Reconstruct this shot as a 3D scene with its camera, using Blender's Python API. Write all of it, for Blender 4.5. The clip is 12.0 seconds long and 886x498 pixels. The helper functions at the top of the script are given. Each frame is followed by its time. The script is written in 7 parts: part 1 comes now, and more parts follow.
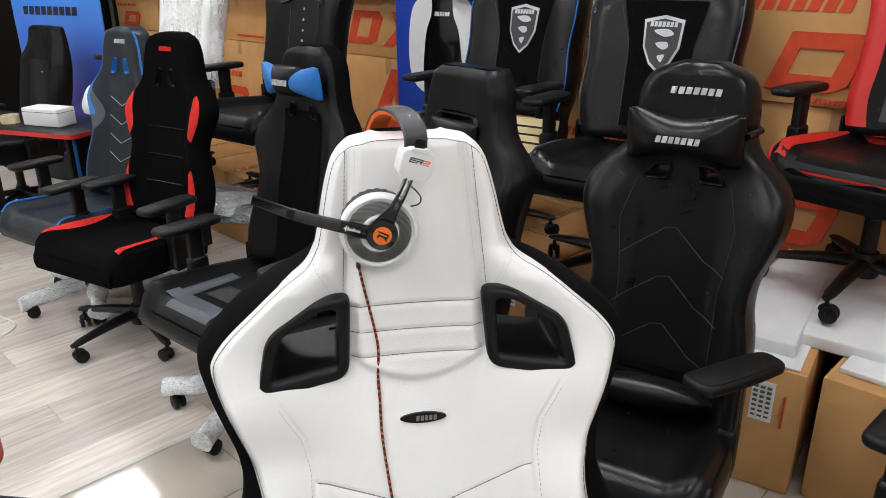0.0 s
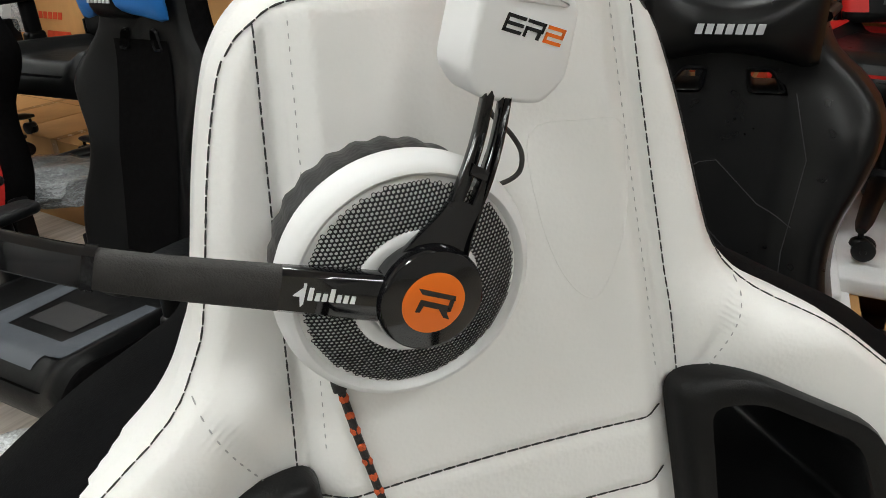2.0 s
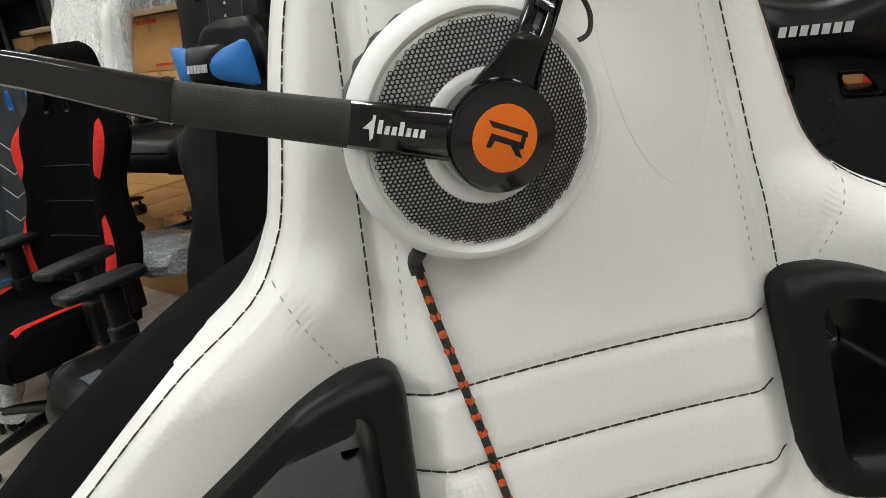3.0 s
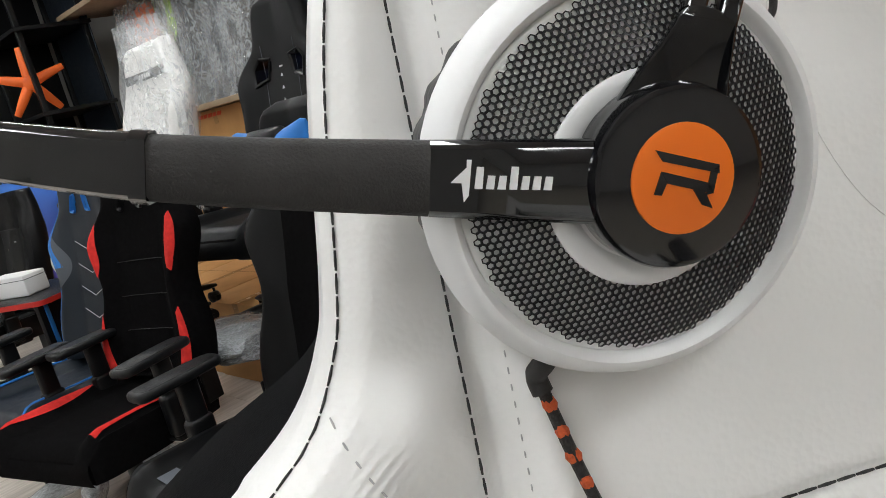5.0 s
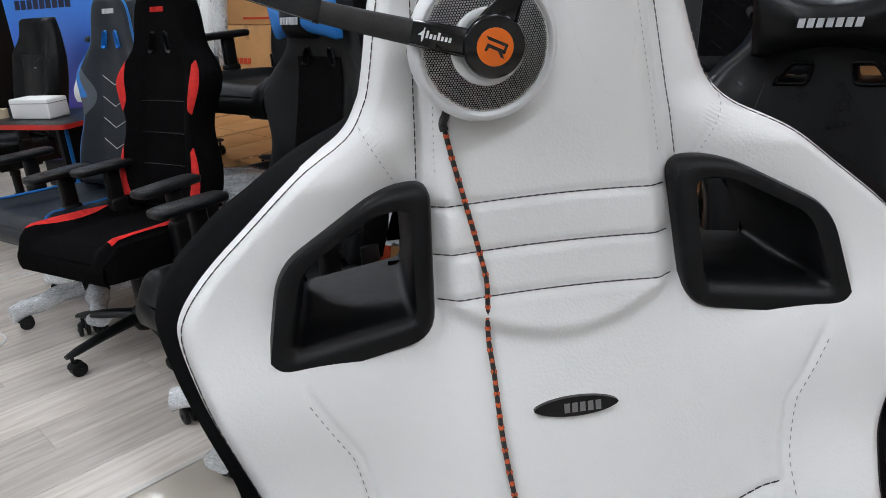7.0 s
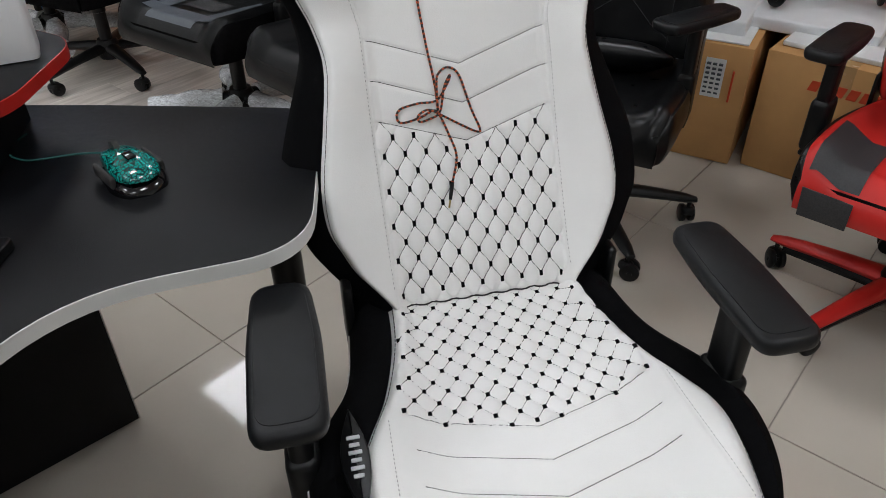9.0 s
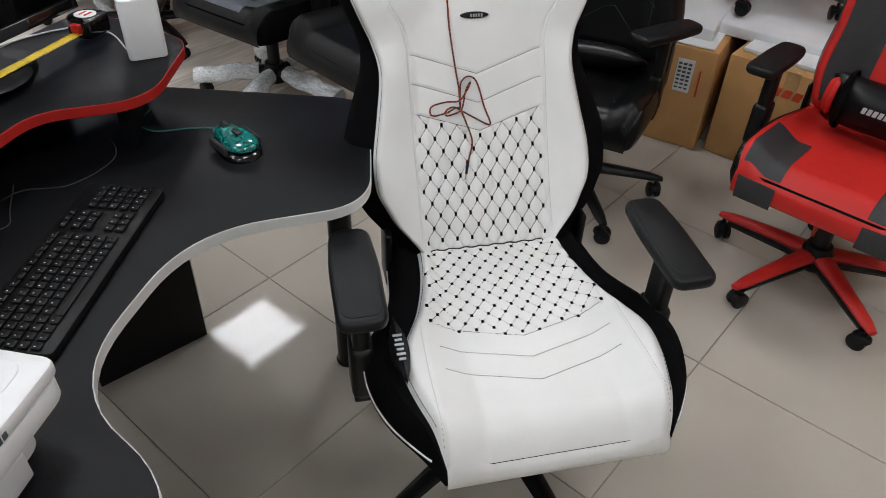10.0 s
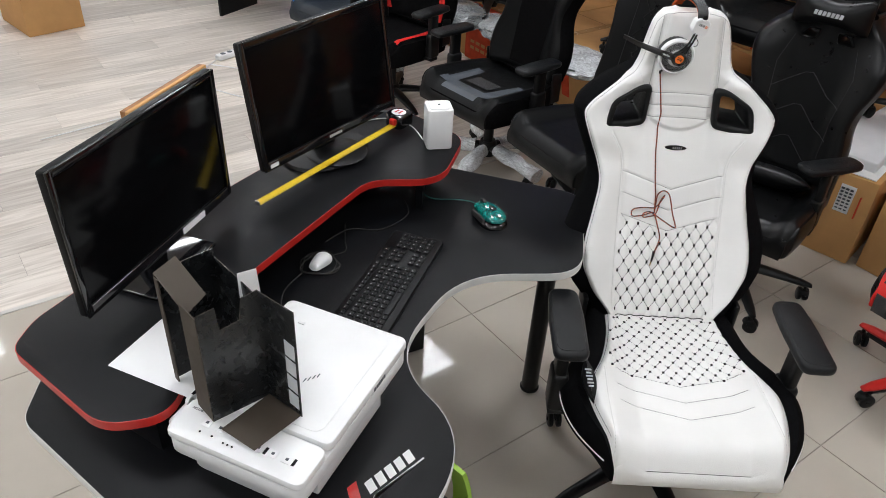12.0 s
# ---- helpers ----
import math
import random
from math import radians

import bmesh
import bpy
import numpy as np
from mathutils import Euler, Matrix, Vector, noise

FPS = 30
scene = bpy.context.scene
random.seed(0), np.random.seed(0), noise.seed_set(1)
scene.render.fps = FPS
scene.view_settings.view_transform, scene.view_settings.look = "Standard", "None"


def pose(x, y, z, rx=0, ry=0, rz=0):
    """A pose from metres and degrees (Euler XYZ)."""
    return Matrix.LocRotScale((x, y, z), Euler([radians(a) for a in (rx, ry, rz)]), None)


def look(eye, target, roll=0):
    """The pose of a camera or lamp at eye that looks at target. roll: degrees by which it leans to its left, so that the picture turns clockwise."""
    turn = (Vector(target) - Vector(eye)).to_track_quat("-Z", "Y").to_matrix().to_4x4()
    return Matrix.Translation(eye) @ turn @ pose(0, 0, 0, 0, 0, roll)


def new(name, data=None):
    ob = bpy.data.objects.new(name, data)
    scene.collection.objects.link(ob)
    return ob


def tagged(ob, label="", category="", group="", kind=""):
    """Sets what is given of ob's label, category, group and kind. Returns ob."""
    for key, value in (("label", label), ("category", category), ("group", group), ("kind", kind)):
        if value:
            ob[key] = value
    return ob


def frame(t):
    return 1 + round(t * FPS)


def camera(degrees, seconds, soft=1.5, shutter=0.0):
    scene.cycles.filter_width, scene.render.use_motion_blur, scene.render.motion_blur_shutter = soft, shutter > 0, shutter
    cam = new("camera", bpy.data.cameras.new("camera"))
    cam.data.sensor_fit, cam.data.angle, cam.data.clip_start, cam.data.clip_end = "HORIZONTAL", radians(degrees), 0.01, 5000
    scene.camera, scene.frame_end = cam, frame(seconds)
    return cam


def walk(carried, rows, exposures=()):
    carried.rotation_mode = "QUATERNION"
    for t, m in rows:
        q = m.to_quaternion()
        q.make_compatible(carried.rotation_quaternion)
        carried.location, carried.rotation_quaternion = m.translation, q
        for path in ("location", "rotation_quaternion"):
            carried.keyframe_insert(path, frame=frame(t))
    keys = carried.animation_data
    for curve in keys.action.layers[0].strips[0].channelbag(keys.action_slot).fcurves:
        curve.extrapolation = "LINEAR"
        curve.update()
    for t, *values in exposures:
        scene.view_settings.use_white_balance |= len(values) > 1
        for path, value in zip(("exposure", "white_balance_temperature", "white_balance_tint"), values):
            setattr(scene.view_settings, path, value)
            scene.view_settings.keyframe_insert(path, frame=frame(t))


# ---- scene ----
# camera and walk
cam = camera(61.7, 12.0, soft=0.8)
PATH = [
    (0, (0.003, 0.01, 1.565), (0.001, 1.877, 0.849), -0.6),
    (0.5, (-0.089, 0.292, 1.494), (-0.035, 2.138, 0.727), -0.5),
    (1, (-0.126, 0.513, 1.453), (0.053, 2.334, 0.647), 0.1),
    (1.5, (-0.11, 0.656, 1.416), (0.215, 2.437, 0.566), -0.8),
    (2, (-0.112, 0.672, 1.375), (0.2, 2.449, 0.511), -2.8),
    (2.5, (-0.123, 0.618, 1.361), (0.166, 2.403, 0.507), -3.7),
    (3, (-0.117, 0.645, 1.293), (-0.016, 2.532, 0.64), -8.2),
    (3.5, (-0.115, 0.752, 1.263), (-0.172, 2.696, 0.80), -14.4),
    (5.5, (-0.128, 0.737, 1.281), (-0.17, 2.686, 0.832), -13.6),
    (6, (-0.126, 0.696, 1.288), (-0.156, 2.651, 0.87), -12.6),
    (6.5, (-0.13, 0.609, 1.297), (-0.152, 2.565, 0.877), -9.7),
    (7, (-0.104, 0.409, 1.288), (-0.161, 2.283, 0.591), -4.3),
    (7.5, (-0.082, 0.224, 1.273), (-0.118, 2.025, 0.404), -0.3),
    (9.3, (-0.189, -0.427, 1.389), (0.007, 1.135, 0.156), 0.7),
    (9.5, (-0.218, -0.496, 1.453), (0.013, 1.045, 0.199), 1.9),
    (10, (-0.24, -0.687, 1.6), (-0.078, 0.86, 0.342), 2.4),
    (10.5, (-0.37, -0.858, 1.672), (-0.5, 0.712, 0.44), 0.9),
    (11, (-0.471, -0.995, 1.693), (-0.652, 0.619, 0.527), 3.1),
    (11.5, (-0.494, -1.13, 1.809), (-0.702, 0.49, 0.656), 4.0),
    (12, (-0.439, -1.188, 1.978), (-0.649, 0.43, 0.822), 3.5),
]
EXPOSURES = [
    (0, 0.1, 6500, 10), (1.5, -0.12, 6700, 6), (2.5, -0.28, 6750, 5), (3.5, -0.06, 6800, 6), (5.5, -0.2, 6450, 9), (6.5, -0.24, 6250, 10),
    (7.5, -0.38, 6050, 10), (9.5, -0.47, 6400, 10), (10.5, -0.25, 6400, 10), (11.2, -0.08, 6400, 10), (12, -0.1, 6400, 10),
]
walk(cam, [(t, look(eye, target, roll)) for t, eye, target, roll in PATH], EXPOSURES)

# world: a dim neutral surround, seen only through gaps; the room is lit by its ceiling panels
world = bpy.data.worlds.new("world")
scene.world = world
world.use_nodes = True
world.node_tree.nodes["Background"].inputs[0].default_value = (0.9, 0.95, 1.0, 1)
world.node_tree.nodes["Background"].inputs[1].default_value = 0.04
CEILING = 3.0
STRIP_POWER = 34.0
PANELS = [((u + v) * 0.7071, (v - u) * 0.7071) for u in (-6.09, -3.69, -1.29, 1.11) for v in (-3.3, -1.6, 0.1, 1.82) if (u, v) != (-3.69, -1.6)]


# ---------------------------------------------------------------- materials
def mat(name, color, rough=0.5, metal=0.0, var=0.12, scale=9.0, bump=0.0, bscale=250.0, spec=0.5, coat=0.0, sheen=0.0):
    m = bpy.data.materials.new(name)
    m.use_nodes = True
    nt = m.node_tree
    b = nt.nodes["Principled BSDF"]
    tc = nt.nodes.new("ShaderNodeTexCoord")
    n1 = nt.nodes.new("ShaderNodeTexNoise")
    n1.inputs["Scale"].default_value = scale
    n1.inputs["Detail"].default_value = 6
    nt.links.new(tc.outputs["Object"], n1.inputs["Vector"])
    ramp = nt.nodes.new("ShaderNodeValToRGB")
    c = Vector(color)
    ramp.color_ramp.elements[0].position, ramp.color_ramp.elements[1].position = 0.3, 0.7
    ramp.color_ramp.elements[0].color = (*(c * (1 - var)), 1)
    ramp.color_ramp.elements[1].color = (*[min(1, v * (1 + var * 0.6)) for v in c], 1)
    nt.links.new(n1.outputs["Fac"], ramp.inputs["Fac"])
    nt.links.new(ramp.outputs["Color"], b.inputs["Base Color"])
    b.inputs["Roughness"].default_value = rough
    if var > 0:
        mr = nt.nodes.new("ShaderNodeMapRange")
        mr.inputs["To Min"].default_value, mr.inputs["To Max"].default_value = max(0.02, rough - 0.09), min(1, rough + 0.09)
        n3 = nt.nodes.new("ShaderNodeTexNoise")
        n3.inputs["Scale"].default_value = scale * 5
        nt.links.new(tc.outputs["Object"], n3.inputs["Vector"])
        nt.links.new(n3.outputs["Fac"], mr.inputs["Value"])
        nt.links.new(mr.outputs["Result"], b.inputs["Roughness"])
    b.inputs["Metallic"].default_value = metal
    b.inputs["Specular IOR Level"].default_value = spec
    b.inputs["Coat Weight"].default_value = coat
    b.inputs["Sheen Weight"].default_value = sheen
    if bump:
        n2 = nt.nodes.new("ShaderNodeTexNoise")
        n2.inputs["Scale"].default_value, n2.inputs["Detail"].default_value = bscale, 4
        nt.links.new(tc.outputs["Object"], n2.inputs["Vector"])
        bp = nt.nodes.new("ShaderNodeBump")
        bp.inputs["Strength"].default_value, bp.inputs["Distance"].default_value = bump, 0.002
        nt.links.new(n2.outputs["Fac"], bp.inputs["Height"])
        nt.links.new(bp.outputs["Normal"], b.inputs["Normal"])
    return m


def leather(name, color, rough=0.42, bump=0.35, bscale=420.0, spec=0.35):
    """Soft leatherette: fine cell grain and broad creases."""
    m = mat(name, color, rough, var=0.05, scale=5, spec=spec)
    nt = m.node_tree
    b = nt.nodes["Principled BSDF"]
    tc = next(n for n in nt.nodes if n.type == "TEX_COORD")
    v = nt.nodes.new("ShaderNodeTexVoronoi")
    v.inputs["Scale"].default_value = bscale
    n = nt.nodes.new("ShaderNodeTexNoise")
    n.inputs["Scale"].default_value, n.inputs["Detail"].default_value = 28, 5
    mx = nt.nodes.new("ShaderNodeMath")
    mx.operation = "MULTIPLY_ADD"
    mx.inputs[1].default_value = 0.35
    nt.links.new(tc.outputs["Object"], v.inputs["Vector"])
    nt.links.new(tc.outputs["Object"], n.inputs["Vector"])
    nt.links.new(v.outputs["Distance"], mx.inputs[0])
    nt.links.new(n.outputs["Fac"], mx.inputs[2])
    bp = nt.nodes.new("ShaderNodeBump")
    bp.inputs["Strength"].default_value, bp.inputs["Distance"].default_value = bump, 0.0015
    nt.links.new(mx.outputs[0], bp.inputs["Height"])
    nt.links.new(bp.outputs["Normal"], b.inputs["Normal"])
    return m


def glow(name, color, strength):
    m = bpy.data.materials.new(name)
    m.use_nodes = True
    b = m.node_tree.nodes["Principled BSDF"]
    b.inputs["Base Color"].default_value = (*color, 1)
    b.inputs["Emission Color"].default_value = (*color, 1)
    b.inputs["Emission Strength"].default_value = strength
    return m


def film_wrap(name, alpha=0.35, tint=(0.9, 0.93, 0.95)):
    """Crinkled clear packing film."""
    m = mat(name, tint, 0.12, var=0.05, bump=1.0, bscale=38)
    nt = m.node_tree
    b = nt.nodes["Principled BSDF"]
    n = nt.nodes.new("ShaderNodeTexNoise")
    n.inputs["Scale"].default_value, n.inputs["Detail"].default_value, n.inputs["Distortion"].default_value = 14, 8, 1.5
    mr = nt.nodes.new("ShaderNodeMapRange")
    mr.inputs["From Min"].default_value, mr.inputs["From Max"].default_value = 0.3, 0.75
    mr.inputs["To Min"].default_value, mr.inputs["To Max"].default_value = alpha * 0.6, min(1, alpha * 1.5)
    nt.links.new(n.outputs["Fac"], mr.inputs["Value"])
    nt.links.new(mr.outputs["Result"], b.inputs["Alpha"])
    return m


WHITE = leather("white_leatherette", (0.80, 0.79, 0.77), 0.40, 0.30, spec=0.5)
BLACK_SUEDE = mat("black_suede", (0.0035, 0.0035, 0.004), 0.95, var=0.3, scale=60, bump=0.3, bscale=900, spec=0.06)
BLACK = leather("black_leatherette", (0.0045, 0.0046, 0.005), 0.31, 0.12, spec=0.26)
BLACK_SOFT = leather("soft_black_leatherette", (0.0045, 0.0046, 0.005), 0.40, 0.35, spec=0.16)
FABRIC = mat("black_fabric", (0.005, 0.0047, 0.005), 0.97, var=0.35, scale=70, bump=0.6, bscale=700, spec=0.03)
CARBON = mat("dark_grey_weave", (0.03, 0.03, 0.032), 0.5, var=0.4, scale=300, bump=0.5, bscale=900)
GREY = leather("grey_leatherette", (0.075, 0.085, 0.1), 0.45)
BLUE = leather("blue_leatherette", (0.02, 0.17, 0.52), 0.45)
BLUE_DARK = leather("slate_blue_leatherette", (0.014, 0.019, 0.026), 0.40, spec=0.25)
RED = leather("red_leatherette", (0.55, 0.022, 0.018), 0.4)
RED_FABRIC = mat("red_fabric", (0.62, 0.03, 0.025), 0.9, var=0.2, scale=60, bump=0.4, bscale=700, spec=0.2)
GREEN = leather("green_leatherette", (0.02, 0.32, 0.06), 0.45)
ORANGE = leather("orange_leatherette", (0.75, 0.13, 0.02), 0.45)
PLASTIC = mat("black_plastic", (0.0055, 0.0056, 0.006), 0.38, var=0.2, scale=30, bump=0.15, bscale=900, spec=0.25)
PAD = mat("black_pu_pad", (0.006, 0.0065, 0.0075), 0.40, var=0.2, scale=25, bump=0.2, bscale=1200, spec=0.24)
GLOSS = mat("gloss_black_plastic", (0.005, 0.005, 0.006), 0.09, var=0.1, scale=30, coat=0.4)
RUBBER = mat("black_rubber", (0.03, 0.028, 0.027), 0.75, var=0.25, scale=80, bump=0.3, bscale=1500)
METAL_BLACK = mat("black_painted_metal", (0.005, 0.005, 0.0055), 0.33, var=0.2, scale=40, spec=0.28)
CHROME = mat("chrome", (0.6, 0.6, 0.62), 0.15, 1.0, var=0.05)
GREY_THREAD = mat("grey_thread", (0.33, 0.32, 0.31), 0.8)
DARK_THREAD = mat("black_thread", (0.03, 0.03, 0.03), 0.8)
SEAM_DARK = mat("charcoal_thread", (0.028, 0.029, 0.032), 0.7)
SILVER = mat("silver_thread", (0.55, 0.56, 0.58), 0.5)
WHITE_PLASTIC = mat("white_plastic", (0.78, 0.78, 0.78), 0.35, var=0.04)
MATT_WHITE = mat("matt_white_plastic", (0.8, 0.8, 0.8), 0.5, var=0.03)
CARD = mat("brown_cardboard", (0.56, 0.31, 0.125), 0.8, var=0.12, scale=6, bump=0.25, bscale=160, spec=0.2)
CARD_RED = mat("red_print_on_card", (0.62, 0.075, 0.03), 0.75, var=0.15, scale=20, spec=0.2)
CARD_DARK = mat("card_edge", (0.19, 0.1, 0.045), 0.85, spec=0.1)
PAPER = mat("white_paper", (0.8, 0.8, 0.8), 0.8, var=0.03)
FOAM = mat("white_foam", (0.78, 0.79, 0.8), 0.6, var=0.06, bump=0.4, bscale=120)
WRAP = film_wrap("clear_film", 0.26)
WRAP_THICK = film_wrap("bubble_film", 0.75)


# ---------------------------------------------------------------- mesh helpers
class Geo:
    """Vertices and faces of one mesh, built up piece by piece."""

    def __init__(self):
        self.v, self.f = [], []

    def add(self, verts, faces):
        n = len(self.v)
        self.v += [tuple(map(float, p)) for p in verts]
        self.f += [tuple(i + n for i in q) for q in faces]
        return self

    def loft(self, rings, closed=True, cap=True):
        """Rings of equal length joined into a skin."""
        rings = [[tuple(p) for p in r] for r in rings]
        k = len(rings[0])
        faces = []
        for a in range(len(rings) - 1):
            for i in range(k if closed else k - 1):
                j = (i + 1) % k
                faces.append((a * k + i, a * k + j, (a + 1) * k + j, (a + 1) * k + i))
        if cap and closed:
            faces.append(tuple(reversed(range(k))))
            faces.append(tuple(range((len(rings) - 1) * k, len(rings) * k)))
        return self.add([p for r in rings for p in r], faces)

    def rbox(self, c, s, r=0.01, m=None, seg=3):
        """A box with rounded edges. c: its middle, s: its size."""
        hx, hy, hz = s[0] / 2, s[1] / 2, s[2] / 2
        r = min(r, hx * 0.99, hy * 0.99, hz * 0.99)
        rings = []
        for side in (-1, 1):
            steps = range(seg + 1) if side < 0 else range(seg, -1, -1)
            for q in steps:
                a = q / seg * math.pi / 2
                inset, z = r * (1 - math.sin(a)), side * (hz - r * (1 - math.cos(a)))
                z = side * (hz - r + r * math.cos(a))
                ring = []
                for cx, cy, a0 in ((1, 1, 0), (-1, 1, 90), (-1, -1, 180), (1, -1, 270)):
                    for w in range(seg + 1):
                        b = radians(a0 + 90 * w / seg)
                        rr = r - inset
                        ring.append((c[0] + cx * (hx - r) + rr * math.cos(b), c[1] + cy * (hy - r) + rr * math.sin(b), c[2] + z))
                rings.append(ring)
        if m is not None:
            rings = [[m @ Vector(p) for p in ring] for ring in rings]
        return self.loft(rings)

    def tube(self, path, r, n=10, flat=1.0, cap=True):
        """A tube along a path; r a number or one a point; flat squeezes it."""
        path = [Vector(p) for p in path]
        rr = r if hasattr(r, "__len__") else [r] * len(path)
        rings, side = [], None
        for i, p in enumerate(path):
            d = (path[min(i + 1, len(path) - 1)] - path[max(i - 1, 0)]).normalized()
            if side is None:
                side = d.orthogonal().normalized() if abs(d.z) > 0.9 else d.cross(Vector((0, 0, 1))).normalized()
            side = (side - d * side.dot(d)).normalized()
            up = side.cross(d)
            rings.append([p + side * rr[i] * math.cos(2 * math.pi * k / n) + up * rr[i] * flat * math.sin(2 * math.pi * k / n) for k in range(n)])
        return self.loft(rings, cap=cap)

    def turn(self, profile, n=32, m=None, cap=True):
        """A profile of (radius, height) turned round z."""
        rings = [[Vector((r * math.cos(2 * math.pi * k / n), r * math.sin(2 * math.pi * k / n), z)) for k in range(n)] for r, z in profile]
        if m is not None:
            rings = [[m @ p for p in ring] for ring in rings]
        return self.loft(rings, cap=cap)

    def prism(self, poly, z0, z1, bev=0.0, m=None, seg=2):
        """A flat shape raised from z0 to z1, its rims rounded by bev."""
        poly = [Vector((p[0], p[1])) for p in poly]
        k = len(poly)
        area = sum(poly[i].x * poly[(i + 1) % k].y - poly[(i + 1) % k].x * poly[i].y for i in range(k))
        if area < 0:
            poly = poly[::-1]
        nor = []
        for i in range(k):
            e = (poly[(i + 1) % k] - poly[i - 1]).normalized()
            nor.append(Vector((e.y, -e.x)))
        levels = [(0, z0), (0, z1)]
        if bev:
            levels = [(bev * (1 - math.sin(a)), z0 + bev * (1 - math.cos(a))) for a in [math.pi / 2 * q / seg for q in range(seg + 1)]]
            levels += [(bev * (1 - math.cos(a)), z1 - bev * (1 - math.sin(a))) for a in [math.pi / 2 * q / seg for q in range(seg + 1)]]
        rings = [[Vector((*(p - nn * d), z)) for p, nn in zip(poly, nor)] for d, z in levels]
        if m is not None:
            rings = [[m @ p for p in ring] for ring in rings]
        return self.loft(rings)

    def moved(self, m):
        self.v = [tuple(m @ Vector(p)) for p in self.v]
        return self

    def mesh(self, name, material, smooth=True, angle=40):
        me = bpy.data.meshes.new(name)
        me.from_pydata(self.v, [], self.f)
        me.materials.append(material)
        if smooth:
            me.polygons.foreach_set("use_smooth", [True] * len(me.polygons))
            me.set_sharp_from_angle(angle=radians(angle))
        me.update()
        return me


def part(name, geo, material, parent, label="", smooth=True, angle=40, kind=""):
    ob = new(name, geo.mesh(name, material, smooth, angle))
    if parent is not None:
        ob.parent = parent
    return tagged(ob, label, kind=kind)


def thing(name, label, category, m=None, group="", kind=""):
    ob = new(name)
    ob.empty_display_size = 0.05
    if m is not None:
        ob.matrix_world = m
    return tagged(ob, label, category, group, kind)


def smooth_curve(pts, n=8, closed=False):
    """Catmull-Rom through points."""
    pts = [np.array(p, float) for p in pts]
    out = []
    k = len(pts)
    for i in range(k if closed else k - 1):
        p0, p1, p2, p3 = (pts[(i + d) % k] if closed else pts[min(max(i + d, 0), k - 1)] for d in (-1, 0, 1, 2))
        for s in range(n):
            t = s / n
            out.append(0.5 * (2 * p1 + (p2 - p0) * t + (2 * p0 - 5 * p1 + 4 * p2 - p3) * t**2 + (3 * p1 - p0 - 3 * p2 + p3) * t**3))
    if not closed:
        out.append(pts[-1])
    return out


def rounded(poly, r=0.02, n=5):
    """A polygon with its corners rounded off; r one number or one a corner."""
    out = []
    k = len(poly)
    for i in range(k):
        p, a, b = (np.array(q, float) for q in (poly[i], poly[i - 1], poly[(i + 1) % k]))
        rr = r[i] if hasattr(r, "__len__") else r
        da, db = np.linalg.norm(a - p), np.linalg.norm(b - p)
        s, e = p + (a - p) * min(rr / da, 0.49), p + (b - p) * min(rr / db, 0.49)
        for q in range(n + 1):
            t = q / n
            out.append((1 - t) ** 2 * s + 2 * t * (1 - t) * p + t**2 * e)
    return out


def inside(px, py, poly):
    """Which of the points lie in the polygon."""
    hit = np.zeros(np.shape(px), bool)
    k = len(poly)
    for i in range(k):
        (x0, y0), (x1, y1) = poly[i][:2], poly[(i + 1) % k][:2]
        if y0 == y1:
            continue
        c = ((y0 > py) != (y1 > py)) & (px < (x1 - x0) * (py - y0) / (y1 - y0) + x0)
        hit ^= c
    return hit


def lerp_table(table, n=10):
    c = np.array(smooth_curve(table, n))
    order = np.argsort(c[:, 0])
    c = c[order]
    return lambda z: np.interp(z, c[:, 0], c[:, 1])


def step(x, a, b):
    t = np.clip((np.asarray(x, float) - a) / (b - a), 0, 1)
    return t * t * (3 - 2 * t)
# ---------------------------------------------------------------- floor, walls, ceiling
R2 = math.sqrt(0.5)


def uv(u, v):
    """Floor axes of the tiles, which lie at 45 degrees: u along (1, -1), v along (1, 1)."""
    return ((u + v) * R2, (v - u) * R2)


TILE_U, TILE_V, TILE, EDGE_U = -1.245, 0.385, 0.605, -2.235
GROUT = mat("grey_grout", (0.2, 0.185, 0.165), 0.8)
SCREED = mat("floor_bed", (0.3, 0.27, 0.24), 0.85)


def tile_material():
    m = mat("beige_glazed_tile", (0.47, 0.425, 0.365), 0.10, var=0.06, scale=3, spec=0.32)
    rng_node = next(n for n in m.node_tree.nodes if n.type == "MAP_RANGE")
    rng_node.inputs["To Min"].default_value, rng_node.inputs["To Max"].default_value = 0.035, 0.09
    return m


